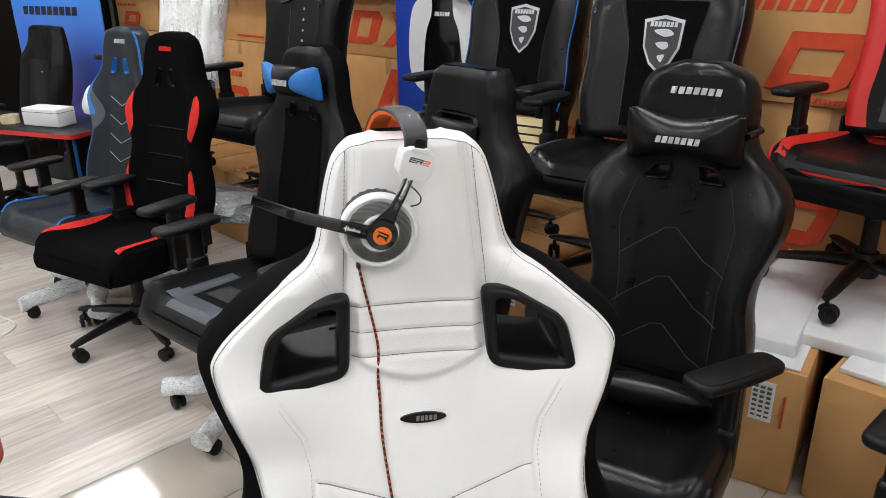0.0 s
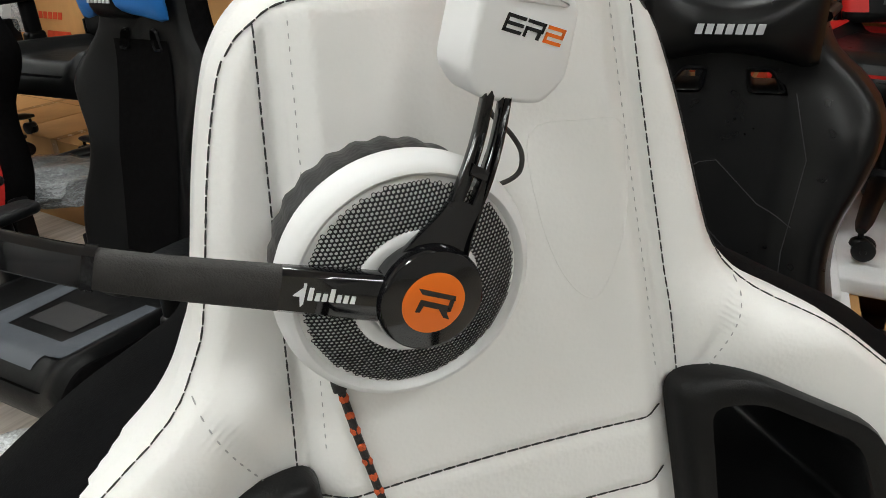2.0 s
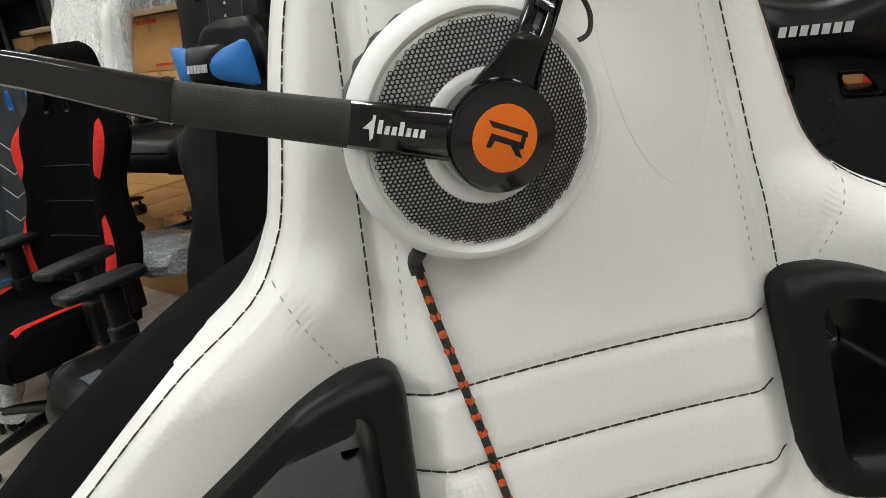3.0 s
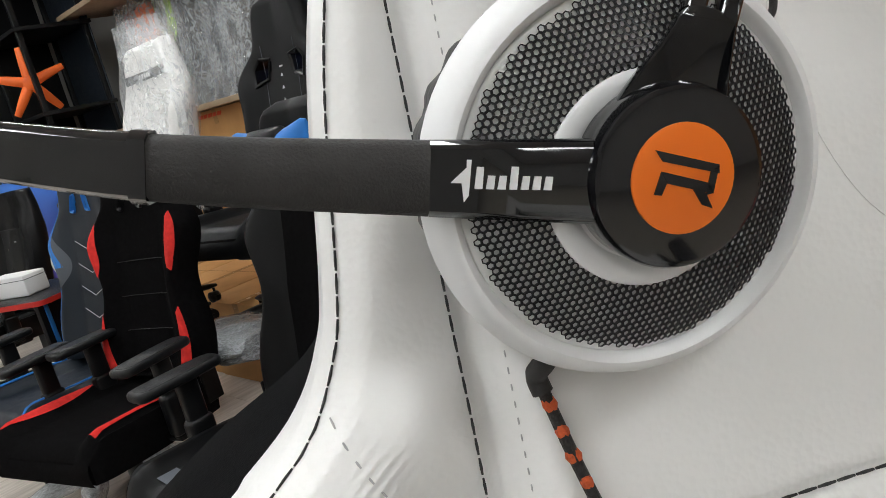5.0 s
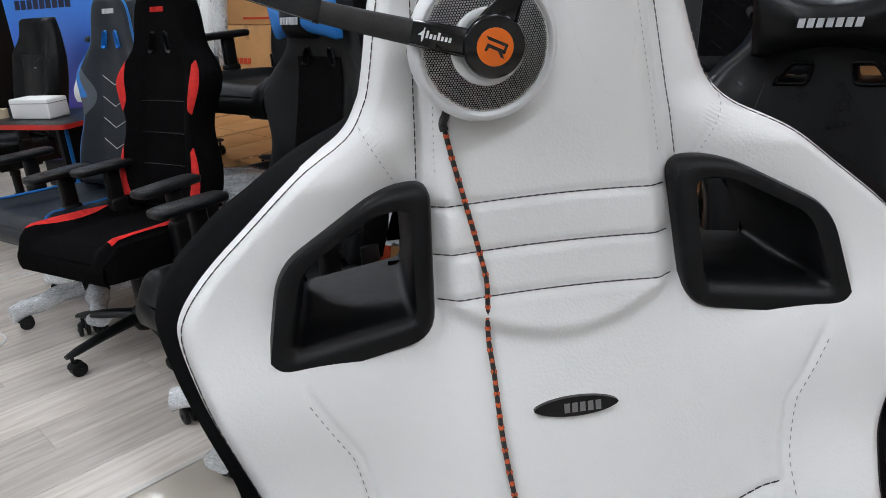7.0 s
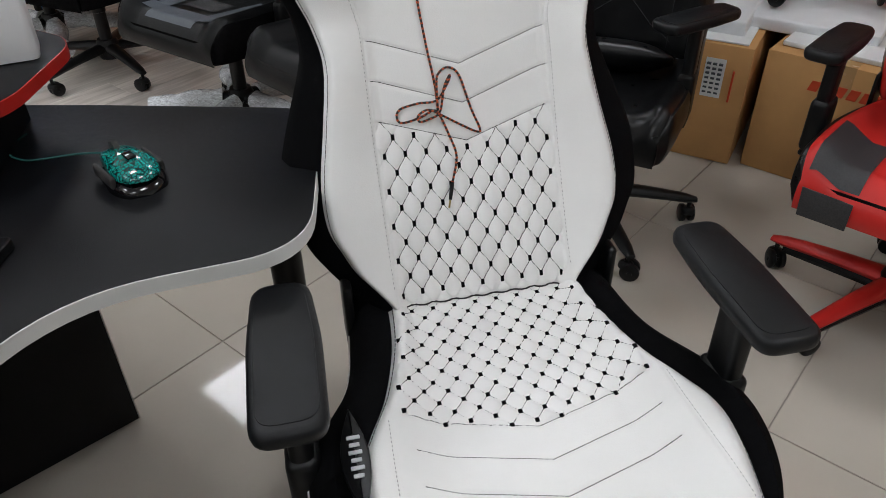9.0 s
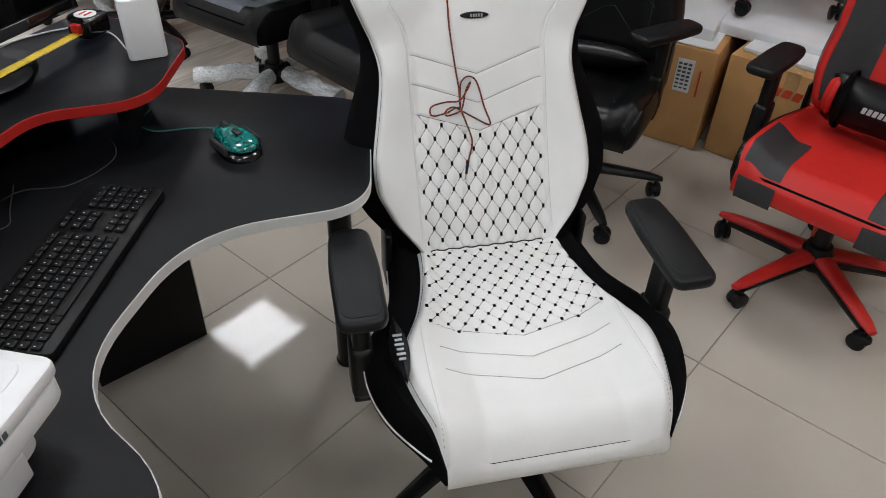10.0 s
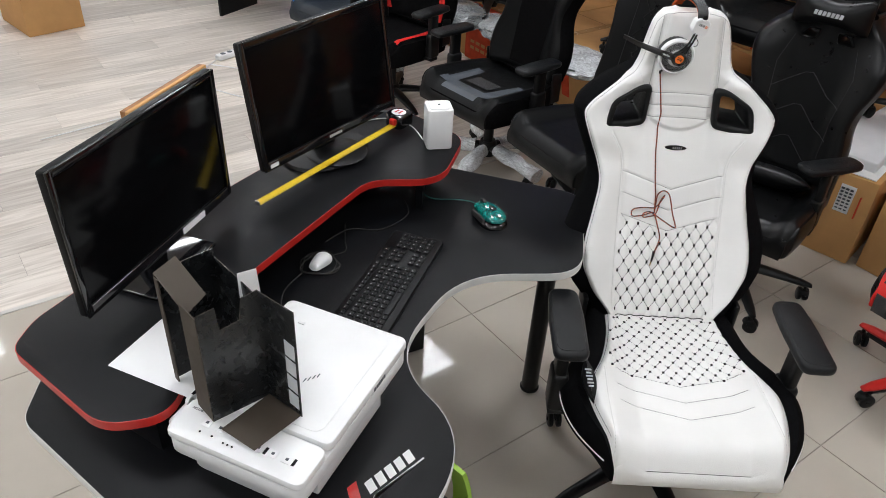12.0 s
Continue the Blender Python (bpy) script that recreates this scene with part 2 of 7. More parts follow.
def wood_material():
    m = mat("pale_laminate", (0.52, 0.46, 0.40), 0.32, var=0.0)
    nt = m.node_tree
    b = nt.nodes["Principled BSDF"]
    tc = next(n for n in nt.nodes if n.type == "TEX_COORD")
    oi = nt.nodes.new("ShaderNodeObjectInfo")
    add = nt.nodes.new("ShaderNodeVectorMath")
    add.operation = "MULTIPLY_ADD"
    add.inputs[1].default_value = (14, 1.1, 1)
    comb = nt.nodes.new("ShaderNodeCombineXYZ")
    mul = nt.nodes.new("ShaderNodeMath")
    mul.operation = "MULTIPLY"
    mul.inputs[1].default_value = 37
    nt.links.new(oi.outputs["Random"], mul.inputs[0])
    nt.links.new(mul.outputs[0], comb.inputs["X"])
    nt.links.new(mul.outputs[0], comb.inputs["Y"])
    nt.links.new(tc.outputs["Object"], add.inputs[0])
    nt.links.new(comb.outputs[0], add.inputs[2])
    n = nt.nodes.new("ShaderNodeTexNoise")
    n.inputs["Scale"].default_value, n.inputs["Detail"].default_value, n.inputs["Distortion"].default_value = 3.0, 8, 0.6
    nt.links.new(add.outputs[0], n.inputs["Vector"])
    r = nt.nodes.new("ShaderNodeValToRGB")
    r.color_ramp.elements[0].position, r.color_ramp.elements[1].position = 0.32, 0.68
    r.color_ramp.elements[0].color, r.color_ramp.elements[1].color = (0.50, 0.44, 0.385, 1), (0.72, 0.66, 0.60, 1)
    nt.links.new(n.outputs["Fac"], r.inputs["Fac"])
    mixc = nt.nodes.new("ShaderNodeHueSaturation")
    mr = nt.nodes.new("ShaderNodeMapRange")
    mr.inputs["To Min"].default_value, mr.inputs["To Max"].default_value = 0.82, 1.15
    nt.links.new(oi.outputs["Random"], mr.inputs["Value"])
    nt.links.new(mr.outputs["Result"], mixc.inputs["Value"])
    nt.links.new(r.outputs["Color"], mixc.inputs["Color"])
    nt.links.new(mixc.outputs["Color"], b.inputs["Base Color"])
    return m


TILE_MAT, WOOD_MAT = tile_material(), wood_material()
WALL_MAT = mat("painted_wall", (0.55, 0.54, 0.52), 0.8, var=0.06, scale=3, bump=0.1)
CEIL_MAT = mat("ceiling_tile_white", (0.75, 0.75, 0.74), 0.9, var=0.05, scale=4, bump=0.3, bscale=90)

floor = new("floor", Geo().rbox((-1.0, 1.0, -0.104), (13.4, 13.4, 0.2), 0.001).mesh("floor", SCREED, False))
tagged(floor, "shop floor of beige glazed tiles meeting pale laminate planks", "floor", kind="structure")

# walls stand along the tiles' axes
NORTH = 5.3 * R2  # v of the wall behind the stock


def wall(name, u0, v0, u1, v1, thick=0.15):
    g = Geo()
    cu, cv = (u0 + u1) / 2, (v0 + v1) / 2
    x, y = uv(cu, cv)
    g.rbox((0, 0, CEILING / 2), (abs(u1 - u0) + thick, abs(v1 - v0) + thick, CEILING), 0.002)
    ob = new(name, g.mesh(name, WALL_MAT, False))
    ob.matrix_world = pose(x, y, 0, 0, 0, -45)
    return tagged(ob, "plain light grey painted shop wall", "wall", kind="structure")


wall("wall_north", -7.5, NORTH + 0.1, 3.6, NORTH + 0.1)
wall("wall_east", 3.7, -4.0, 3.7, NORTH - 0.1)
wall("wall_south", -7.5, -4.2, 3.5, -4.2)
wall("wall_west", -7.6, -4.0, -7.6, NORTH - 0.1)
cx, cy = uv(-2.0, -0.2)
ceiling = new("ceiling", Geo().rbox((0, 0, CEILING + 0.06), (11.6, 8.6, 0.1), 0.002).mesh("ceiling", CEIL_MAT, False))
ceiling.matrix_world = pose(cx, cy, 0, 0, 0, -45)
tagged(ceiling, "white suspended ceiling with square light panels", "ceiling", kind="structure")

# ceiling lights: square panels with four bright tubes behind ribbed diffusers
STRIP = glow("panel_strip", (0.95, 0.975, 1.0), STRIP_POWER)
for n, (px, py) in enumerate(PANELS):
    u, v = (px - py) * R2, (px + py) * R2
    if not (-7.3 < u < 3.3 and -3.9 < v < NORTH - 0.4):
        continue
    lamp = thing("ceiling_light", "square white ceiling light panel with four strips", "ceiling light", pose(px, py, CEILING, 0, 0, -45), "ceiling light panels")
    part("frame", Geo().rbox((0, 0, -0.005), (0.62, 0.62, 0.03), 0.004), MATT_WHITE, lamp)
    for k in range(4):
        part("diffuser", Geo().rbox((-0.21 + 0.14 * k, 0, -0.022), (0.085, 0.56, 0.008), 0.003), STRIP, lamp)
# ---------------------------------------------------------------- gaming chairs
# A chair's own axes: x to its left as one faces it, -y to its front, z up.
def back_rest(parent, W, prof, z0, z1, bump, thick=0.085, edge=0.014, nx=36, nz=44, holes=(), cover=None, shell=None, cover_label="", shell_label="", cover_name="backrest", rim=0.02, skirt=None):
    """A padded backrest: a cover in front, a shell round the sides and behind. Returns the cover's surface."""
    def front(x, z, off=0.0):
        half = W(z)
        d = np.maximum(half - np.abs(x), 0)
        y = prof(z) - bump(x, z, half)
        y = y + rim * (1 - np.clip(d / rim, 0, 1)) ** 2 + rim * (1 - np.clip((z1 - z) / rim, 0, 1)) ** 2 + 0.7 * rim * (1 - np.clip((z - z0) / rim, 0, 1)) ** 2
        return y - off

    t = np.linspace(0, 1, nz)
    zs = z0 + (z1 - z0) * (0.8 * t + 0.2 * (0.5 - 0.5 * np.cos(np.pi * t)))
    s = np.linspace(-1, 1, nx)
    s = 0.75 * s + 0.25 * np.sin(s * np.pi / 2)
    Z, S = np.meshgrid(zs, s, indexing="ij")
    X = S * W(Z)
    Y = front(X, Z)
    g = Geo()
    idx = np.arange(nz * nx).reshape(nz, nx)
    cxs, czs = (X[:-1, :-1] + X[1:, 1:]) / 2, (Z[:-1, :-1] + Z[1:, 1:]) / 2
    cut = np.zeros(cxs.shape, bool)
    for h in holes:
        cut |= inside(cxs, czs, h)
    faces = [(idx[a, b], idx[a, b + 1], idx[a + 1, b + 1], idx[a + 1, b]) for a in range(nz - 1) for b in range(nx - 1) if not cut[a, b]]
    g.add(np.stack([X, Y, Z], -1).reshape(-1, 3), faces)
    if skirt:
        loop = [(X[a, 0], Y[a, 0], zs[a], -1, 0) for a in range(nz)] + [(X[-1, b], Y[-1, b], zs[-1], 0, 1) for b in range(1, nx)] + [(X[a, -1], Y[a, -1], zs[a], 1, 0) for a in range(nz - 2, -1, -1)]
        rows = [[(x + o * q * skirt(z), y + d * skirt(z), z + u * q * skirt(z)) for x, y, z, o, u in loop] for q, d in ((0, 0), (0.06, 0.4), (0.02, 1.0))]
        g.loft(rows, closed=False, cap=False)
    ob = part(cover_name, g, cover, parent, cover_label, angle=80)
    # shell
    nb = 16
    bs = np.linspace(1, -1, nb)
    g = Geo()
    rings = []
    for a in range(nz):
        h, z = W(zs[a]), zs[a]
        ye, yb = Y[a, -1], prof(z) + (thick(z) if callable(thick) else thick)
        taper = step((z1 - z) / (z1 - z0), 0, 0.05) * 0.7 + 0.3
        e = (float(edge(z)) if callable(edge) else edge * taper)
        right = [(h, ye + 0.0005), (h + e * 0.8, ye + 0.25 * (yb - ye)), (h + e, ye + 0.5 * (yb - ye)), (h + e * 0.6, ye + 0.85 * (yb - ye))]
        back = [(b * (h - 0.012), yb) for b in bs]
        left = [(-x, y) for x, y in reversed(right)]
        rings.append([(x, y, z) for x, y in right + back + left])
    k = len(rings[0])
    flat = [p for r in rings for p in r]
    fc = []
    for a in range(nz - 1):
        for i in range(k - 1):
            p, q = rings[a][i], rings[a + 1][i + 1]
            mx, mz = (p[0] + q[0]) / 2, (p[2] + q[2]) / 2
            if 3 < i < k - 4 and any(inside(np.array(mx), np.array(mz), h) for h in holes):
                continue
            fc.append((a * k + i, (a + 1) * k + i, (a + 1) * k + i + 1, a * k + i + 1))
    fc.append(tuple(range(k)))
    fc.append(tuple(reversed(range((nz - 1) * k, nz * k))))
    g.add(flat, fc)
    part("back_shell", g, shell, parent, shell_label, angle=60)
    return front


def strip(parent, name, front, zs, x0, x1, material, off=0.003, nx=5, label=""):
    """A panel sewn on the cover, between two curves x0(z) and x1(z)."""
    g = Geo()
    P = []
    for z in zs:
        for q in np.linspace(0, 1, nx):
            x = x0(z) + (x1(z) - x0(z)) * q
            P.append((x, float(front(np.array(x), np.array(z), off)), z))
    nzs = len(zs)
    g.add(P, [(a * nx + b, a * nx + b + 1, (a + 1) * nx + b + 1, (a + 1) * nx + b) for a in range(nzs - 1) for b in range(nx - 1)])
    return part(name, g, material, parent, label, angle=70)


def thread(parent, front, curve, material, r=0.0012, dash=0.007, gap=0.003, name="stitching", off=0.0012):
    """Stitches along a curve of (x, z) on the cover."""
    g = Geo()
    pts = [np.array(p, float) for p in curve]
    seg = [np.linalg.norm(b - a) for a, b in zip(pts, pts[1:])]
    total = sum(seg)
    cum = np.concatenate([[0], np.cumsum(seg)])
    P = np.array(pts)
    s = 0.0
    while s + dash < total:
        q = []
        for t in (s, s + dash / 2, s + dash):
            x, z = np.interp(t, cum, P[:, 0]), np.interp(t, cum, P[:, 1])
            q.append((x, float(front(np.array(x), np.array(z), off)), z))
        g.tube(q, [r * 0.7, r, r * 0.7], 5)
        s += dash + gap
    return part(name, g, material, parent)


def decal(parent, name, front, poly, material, off=0.003, label=""):
    """A small flat badge laid on the cover: an outline of (x, z)."""
    g = Geo()
    k = len(poly)
    a = [(x, float(front(np.array(x), np.array(z), off)), z) for x, z in poly]
    b = [(x, y + off + 0.001, z) for x, y, z in a]
    g.add(a + b, [tuple(range(k))] + [(i, (i + 1) % k, k + (i + 1) % k, k + i) for i in range(k)])
    return part(name, g, material, parent, label, smooth=False)


def bars(parent, name, front, cx, cz, width, height, n, material, off=0.004, slant=0.2):
    """Unreadable or trade lettering as plain slanted bars."""
    w = width / n
    for i in range(n):
        x = cx - width / 2 + w * (i + 0.5)
        q = [(x - w * 0.36, cz - height / 2), (x + w * 0.36, cz - height / 2), (x + w * 0.36 + slant * height, cz + height / 2), (x - w * 0.36 + slant * height, cz + height / 2)]
        q = [(a, float(front(np.array(a), np.array(b), off)), b) for a, b in q]
        part(name, Geo().add(q + [(a, b + off, c) for a, b, c in q], [(0, 1, 2, 3), (0, 4, 5, 1), (1, 5, 6, 2), (2, 6, 7, 3), (3, 7, 4, 0)]), material, parent, smooth=False)


def seat_pad(parent, S, y0, y1, top, bump, thick=0.11, nx=30, ny=34, cover=None, shell=None, label="", shell_label="", name="seat", roll=0.05, edge=None, crown=0.0):
    """A seat cushion with raised sides and a rolled front edge. Returns its upper surface."""
    def upper(x, y, off=0.0):
        half = S(y)
        d = np.maximum(half - np.abs(x), 0)
        z = top(y) + bump(x, y, half)
        z = z - 0.022 * (1 - np.clip(d / 0.025, 0, 1)) ** 2 - roll * (1 - np.clip((y - y0) / (roll * 1.3), 0, 1)) ** 2.2
        return z + off

    t = np.linspace(0, 1, ny)
    ys = y0 + (y1 - y0) * (0.6 * t + 0.4 * t * t)
    s = np.linspace(-1, 1, nx)
    Yg, Sg = np.meshgrid(ys, s, indexing="ij")
    Xg = Sg * S(Yg)
    Zg = upper(Xg, Yg)
    idx = np.arange(nx * ny).reshape(ny, nx)
    g = Geo().add(np.stack([Xg, Yg, Zg], -1).reshape(-1, 3), [(idx[a, b], idx[a, b + 1], idx[a + 1, b + 1], idx[a + 1, b]) for a in range(ny - 1) for b in range(nx - 1)])
    # the rolled front belongs to the cover
    rows = [list(zip(Xg[0], [y0] * nx, Zg[0]))]
    for q in np.linspace(0.15, 1, 7):
        out = 0.012 * math.sin(math.pi * (0.08 + 0.8 * q))
        rows.append([(x * 1.003, y0 - out, z + (top(y0) - thick - 0.006 - z) * q) for x, z in zip(Xg[0], Zg[0])])
    g.loft(rows, closed=False, cap=False)
    part(name, g, cover, parent, label, angle=70)
    g = Geo()
    rings = []
    for a in range(ny):
        h, y, ze = S(ys[a]), ys[a], Zg[a, -1]
        zb = top(y) - thick
        e = float(edge(y)) if edge else (0.016 if a > 1 else 0.003)
        right = [(h, ze), (h + e * 0.45, ze + crown * min(1, e / 0.03)), (h + e * 0.8, ze + crown * 0.3 - 0.1 * (ze - zb)), (h + e, ze - 0.35 * (ze - zb)), (h + e, ze - 0.6 * (ze - zb)), (h + e * 0.2, zb)]
        rings.append([(x, y, z) for x, z in right + [(h * 0.5, zb), (-h * 0.5, zb)] + [(-x, z) for x, z in reversed(right)]])
    g.loft(rings, closed=False, cap=False)
    k = len(rings[0])
    g.add(rings[-1], [tuple(reversed(range(k)))])
    g.add(rings[0], [tuple(range(k))])
    part("seat_side", g, shell, parent, shell_label, angle=60)
    return upper


def castor_wheel(parent, m, material=None, tread=None):
    holder = part("castor", Geo().tube([m @ Vector((0, 0, 0.075)), m @ Vector((0, 0, 0.045))], 0.007, 8).turn(
        [(0.001, 0.058), (0.014, 0.057), (0.022, 0.05), (0.024, 0.04), (0.02, 0.036)], 14, m), material or PLASTIC, parent)
    for s in (-1, 1):
        w = m @ pose(0.012, s * 0.014, 0.029, 90, 0, 0)
        part("wheel", Geo().turn([(0.001, -0.009), (0.022, -0.009), (0.028, -0.006), (0.029, 0), (0.028, 0.006), (0.022, 0.009), (0.008, 0.009), (0.007, 0.012), (0.001, 0.012)], 20, w), tread or PLASTIC, holder)
    return holder


def star_base(parent, radius=0.32, turn=20.0, material=None, label="", tips=None, wrapped=False, hub_z=0.13, lift=0.42, at=(0, 0)):
    """A five-armed base with castors and a gas column."""
    material = material or PLASTIC
    o = Vector((at[0], at[1], 0))
    mo = Matrix.Translation(o)
    part("hub", Geo().turn([(0.001, 0.065), (0.045, 0.065), (0.052, 0.08), (0.05, hub_z), (0.04, hub_z + 0.02), (0.001, hub_z + 0.02)], 20, mo), PLASTIC, parent)
    part("gas_column", Geo().turn([(0.001, 0.12), (0.027, 0.12), (0.027, 0.27), (0.031, 0.272), (0.031, 0.3), (0.015, 0.302), (0.015, lift), (0.001, lift)], 18, mo), METAL_BLACK, parent)
    for k in range(5):
        a = radians(turn + 72 * k)
        d, n = Vector((math.cos(a), math.sin(a), 0)), Vector((-math.sin(a), math.cos(a), 0))
        rings = []
        for q in np.linspace(0, 1, 9):
            c = o + d * (0.03 + q * (radius - 0.01)) + Vector((0, 0, 0.115 - 0.03 * q**1.6))
            w, hh = 0.032 - 0.013 * q, 0.024 - 0.010 * q
            if q > 0.95:
                w, hh = w * 0.7, hh * 0.6
            rings.append([c + n * w * math.cos(b) + Vector((0, 0, hh * (math.sin(b) if math.sin(b) < 0 else math.sin(b) * 0.9))) for b in np.linspace(0, 2 * math.pi, 10, endpoint=False)])
        leg = part("leg", Geo().loft(rings), tips or material, parent, label)
        if tips:
            part("underside", Geo().tube([o + d * 0.03 + Vector((0, 0, 0.092)), o + d * (radius - 0.02) + Vector((0, 0, 0.068))], [0.026, 0.014], 8), PLASTIC, leg)
        if wrapped:
            rr = []
            for q in np.linspace(0.12, 1.06, 14):
                c = o + d * (0.03 + q * (radius - 0.01)) + Vector((0, 0, 0.112 - 0.03 * q**1.6))
                rr.append([c + n * (0.043 + 0.008 * math.sin(9 * q + k)) * math.cos(b) + Vector((0, 0, (0.036 + 0.006 * math.sin(13 * q + b * 3 + k)) * math.sin(b))) for b in np.linspace(0, 2 * math.pi, 14, endpoint=False)])
            part("film_wrapping", Geo().loft(rr), WRAP_THICK, leg, "white bubble film wrapped round the leg")
        castor_wheel(parent, Matrix.Translation(o + d * radius) @ pose(0, 0, 0, 0, 0, turn + 72 * k + 60 + 37 * k))


def arm_rest(parent, side, x=0.31, y=-0.02, z=0.68, seat_z=0.44, yaw=0.0, length=0.26, width=0.095, material=None, post_y=0.02):
    """An armrest: a padded top on a post that bends in under the seat."""
    m = pose(side * x, y, z, 0, 0, yaw)
    out = rounded([(-width / 2, -length / 2), (width / 2 * 0.9, -length / 2), (width / 2, length * 0.1), (width / 2 * 0.85, length / 2), (-width / 2 * 0.8, length / 2), (-width / 2, length * 0.1)], 0.03, 5)
    pad = part("armrest", Geo().prism(out, -0.028, 0.0, 0.011, m, 3), material or PAD, parent, angle=55)
    inner = [(p[0] * 0.8, p[1] * 0.88) for p in out]
    part("pad_top", Geo().prism(inner, -0.003, 0.0012, 0.001, m), material or PAD, pad)
    part("post", Geo().rbox((side * x, y + post_y, (z + seat_z) / 2 - 0.04), (0.034, 0.062, z - seat_z + 0.03), 0.012).rbox(
        (side * x, y + post_y, seat_z + 0.03), (0.048, 0.078, 0.14), 0.014), PLASTIC, pad)
    part("bracket", Geo().rbox((side * (x - 0.09), y + post_y, seat_z - 0.05), (0.22, 0.06, 0.014), 0.005), METAL_BLACK, pad)


def lumps(pairs):
    """Sum of bolsters: inner half width, height and its range in z."""
    def f(x, z, half):
        a = np.abs(x)
        out = 0
        for x_in, high, za, zb, zc, zd in pairs:
            q = np.clip((a - x_in) / np.maximum(half - x_in, 0.01), 0, 1)
            out = out + high * np.sin(np.clip(q * 1.15, 0, 1) * math.pi / 2) ** 1.4 * step(z, za, zb) * (1 - step(z, zc, zd))
        return out
    return f


def gaming_chair(label, pos, yaw, W, cover, shell, seat_cover=None, seat_shell=None, height=1.3, joint=0.5, recline=0.22, base=None, tips=None, turn=20, arms=True, arm_z=0.68, holes=(), hole_mat=None,
                 ground=0.0, wrapped=False, seat_w=0.26, pillow=None, back_tilt=0.0, category="gaming chair", bulge=0.045, arm_yaw=0.0, seat_len=0.5, extra=None, nx=34, nz=46, lift=0.42, center=None, center_w=0.13, arm_x=None):
    ob = thing("gaming_chair", label, category, pose(pos[0], pos[1], ground, 0, 0, yaw), "gaming chairs on show")
    Wf = lerp_table(W)
    z0, z1 = joint, height
    prof_f = lerp_table([(z0 - 0.1, 0.17), (z0, 0.2), (z0 + 0.3, 0.2 + 0.3 * recline), (z0 + 0.55, 0.2 + 0.52 * recline), (z1, 0.2 + (z1 - z0) * recline * 0.82), (z1 + 0.1, 0.2 + (z1 - z0) * recline * 0.84)])
    bump = lumps([(center_w * 0.8, bulge, z0 - 0.3, z0 - 0.1, z0 + 0.45, z0 + 0.62), (0.0, 0.01, z1 - 0.28, z1 - 0.2, z1 + 1, z1 + 2)])
    front = back_rest(ob, Wf, prof_f, z0, z1, bump, holes=holes, cover=cover, shell=shell, nx=nx, nz=nz)
    for hpoly in holes:
        ring = Geo()
        k = len(hpoly)
        c = np.mean(hpoly, axis=0)
        loop = [(p, c + (np.array(p) - c) * 0.8) for p in hpoly]
        out = [[(p[0] + (p[0] - c[0]) * 0.12, float(front(np.array(p[0]), np.array(p[1]), 0.001)), p[1] + (p[1] - c[1]) * 0.12) for p, q in loop],
               [(p[0], float(front(np.array(p[0]), np.array(p[1]), 0.009)), p[1]) for p, q in loop],
               [(q[0], float(front(np.array(p[0]), np.array(p[1]), 0.002)), q[1]) for p, q in loop],
               [(q[0], float(prof_f(p[1]) + 0.09), q[1]) for p, q in loop],
               [(p[0] + (p[0] - c[0]) * 0.12, float(prof_f(p[1]) + 0.09), p[1] + (p[1] - c[1]) * 0.12) for p, q in loop]]
        ring.loft(out, cap=False)
        part("opening_frame", ring, hole_mat or PLASTIC, ob)
    if center:
        zs = np.linspace(z0 + 0.02, z0 + 0.5, 18)
        strip(ob, "centre_panel", front, zs, lambda z: -center_w, lambda z: center_w, center, nx=9)
    S = lerp_table([(-0.30, seat_w * 0.9), (-0.22, seat_w), (0.0, seat_w), (0.2, seat_w * 0.85), (0.25, seat_w * 0.8)])
    sb = lumps([(seat_w * 0.62, 0.04, -0.45, -0.2, 0.5, 0.6)])
    top = lambda y: joint - 0.02 + 0.03 * np.clip(-y / 0.3, -1, 1) * 0.6
    upper = seat_pad(ob, S, -0.28, seat_len - 0.27, top, sb, cover=seat_cover or cover, shell=seat_shell or shell)
    part("tilt_mechanism", Geo().rbox((0, 0.02, joint - 0.155), (0.2, 0.26, 0.05), 0.012).rbox((0, 0.26, joint - 0.1), (0.3, 0.03, 0.05), 0.01), METAL_BLACK, ob)
    for s in (-1, 1):
        part("recliner_plate", Geo().rbox((s * (float(Wf(z0 + 0.03)) + 0.012), 0.21, joint - 0.02), (0.012, 0.07, 0.16), 0.005), METAL_BLACK, ob)
    star_base(ob, turn=turn, material=base, tips=tips, wrapped=wrapped, lift=joint - 0.12)
    if arms:
        for s in (-1, 1):
            arm_rest(ob, s, x=arm_x or seat_w + 0.05, z=arm_z, seat_z=joint - 0.06, yaw=arm_yaw * s)
    if extra:
        extra(ob, front, upper, Wf, prof_f)
    return ob


WINGED = [(0.4, 0.2), (0.5, 0.222), (0.6, 0.238), (0.68, 0.228), (0.76, 0.2), (0.83, 0.194), (0.89, 0.215), (0.95, 0.238), (1.0, 0.236), (1.05, 0.205), (1.09, 0.172), (1.14, 0.155), (1.21, 0.142), (1.26, 0.124), (1.285, 0.1), (1.3, 0.06), (1.34, 0.04)]
GLOSSY = [(0.4, 0.2), (0.5, 0.215), (0.62, 0.225), (0.72, 0.208), (0.8, 0.212), (0.88, 0.24), (0.95, 0.258), (1.01, 0.252), (1.06, 0.215), (1.1, 0.17), (1.15, 0.145), (1.21, 0.142), (1.26, 0.134), (1.295, 0.115), (1.315, 0.085), (1.325, 0.05), (1.36, 0.03)]
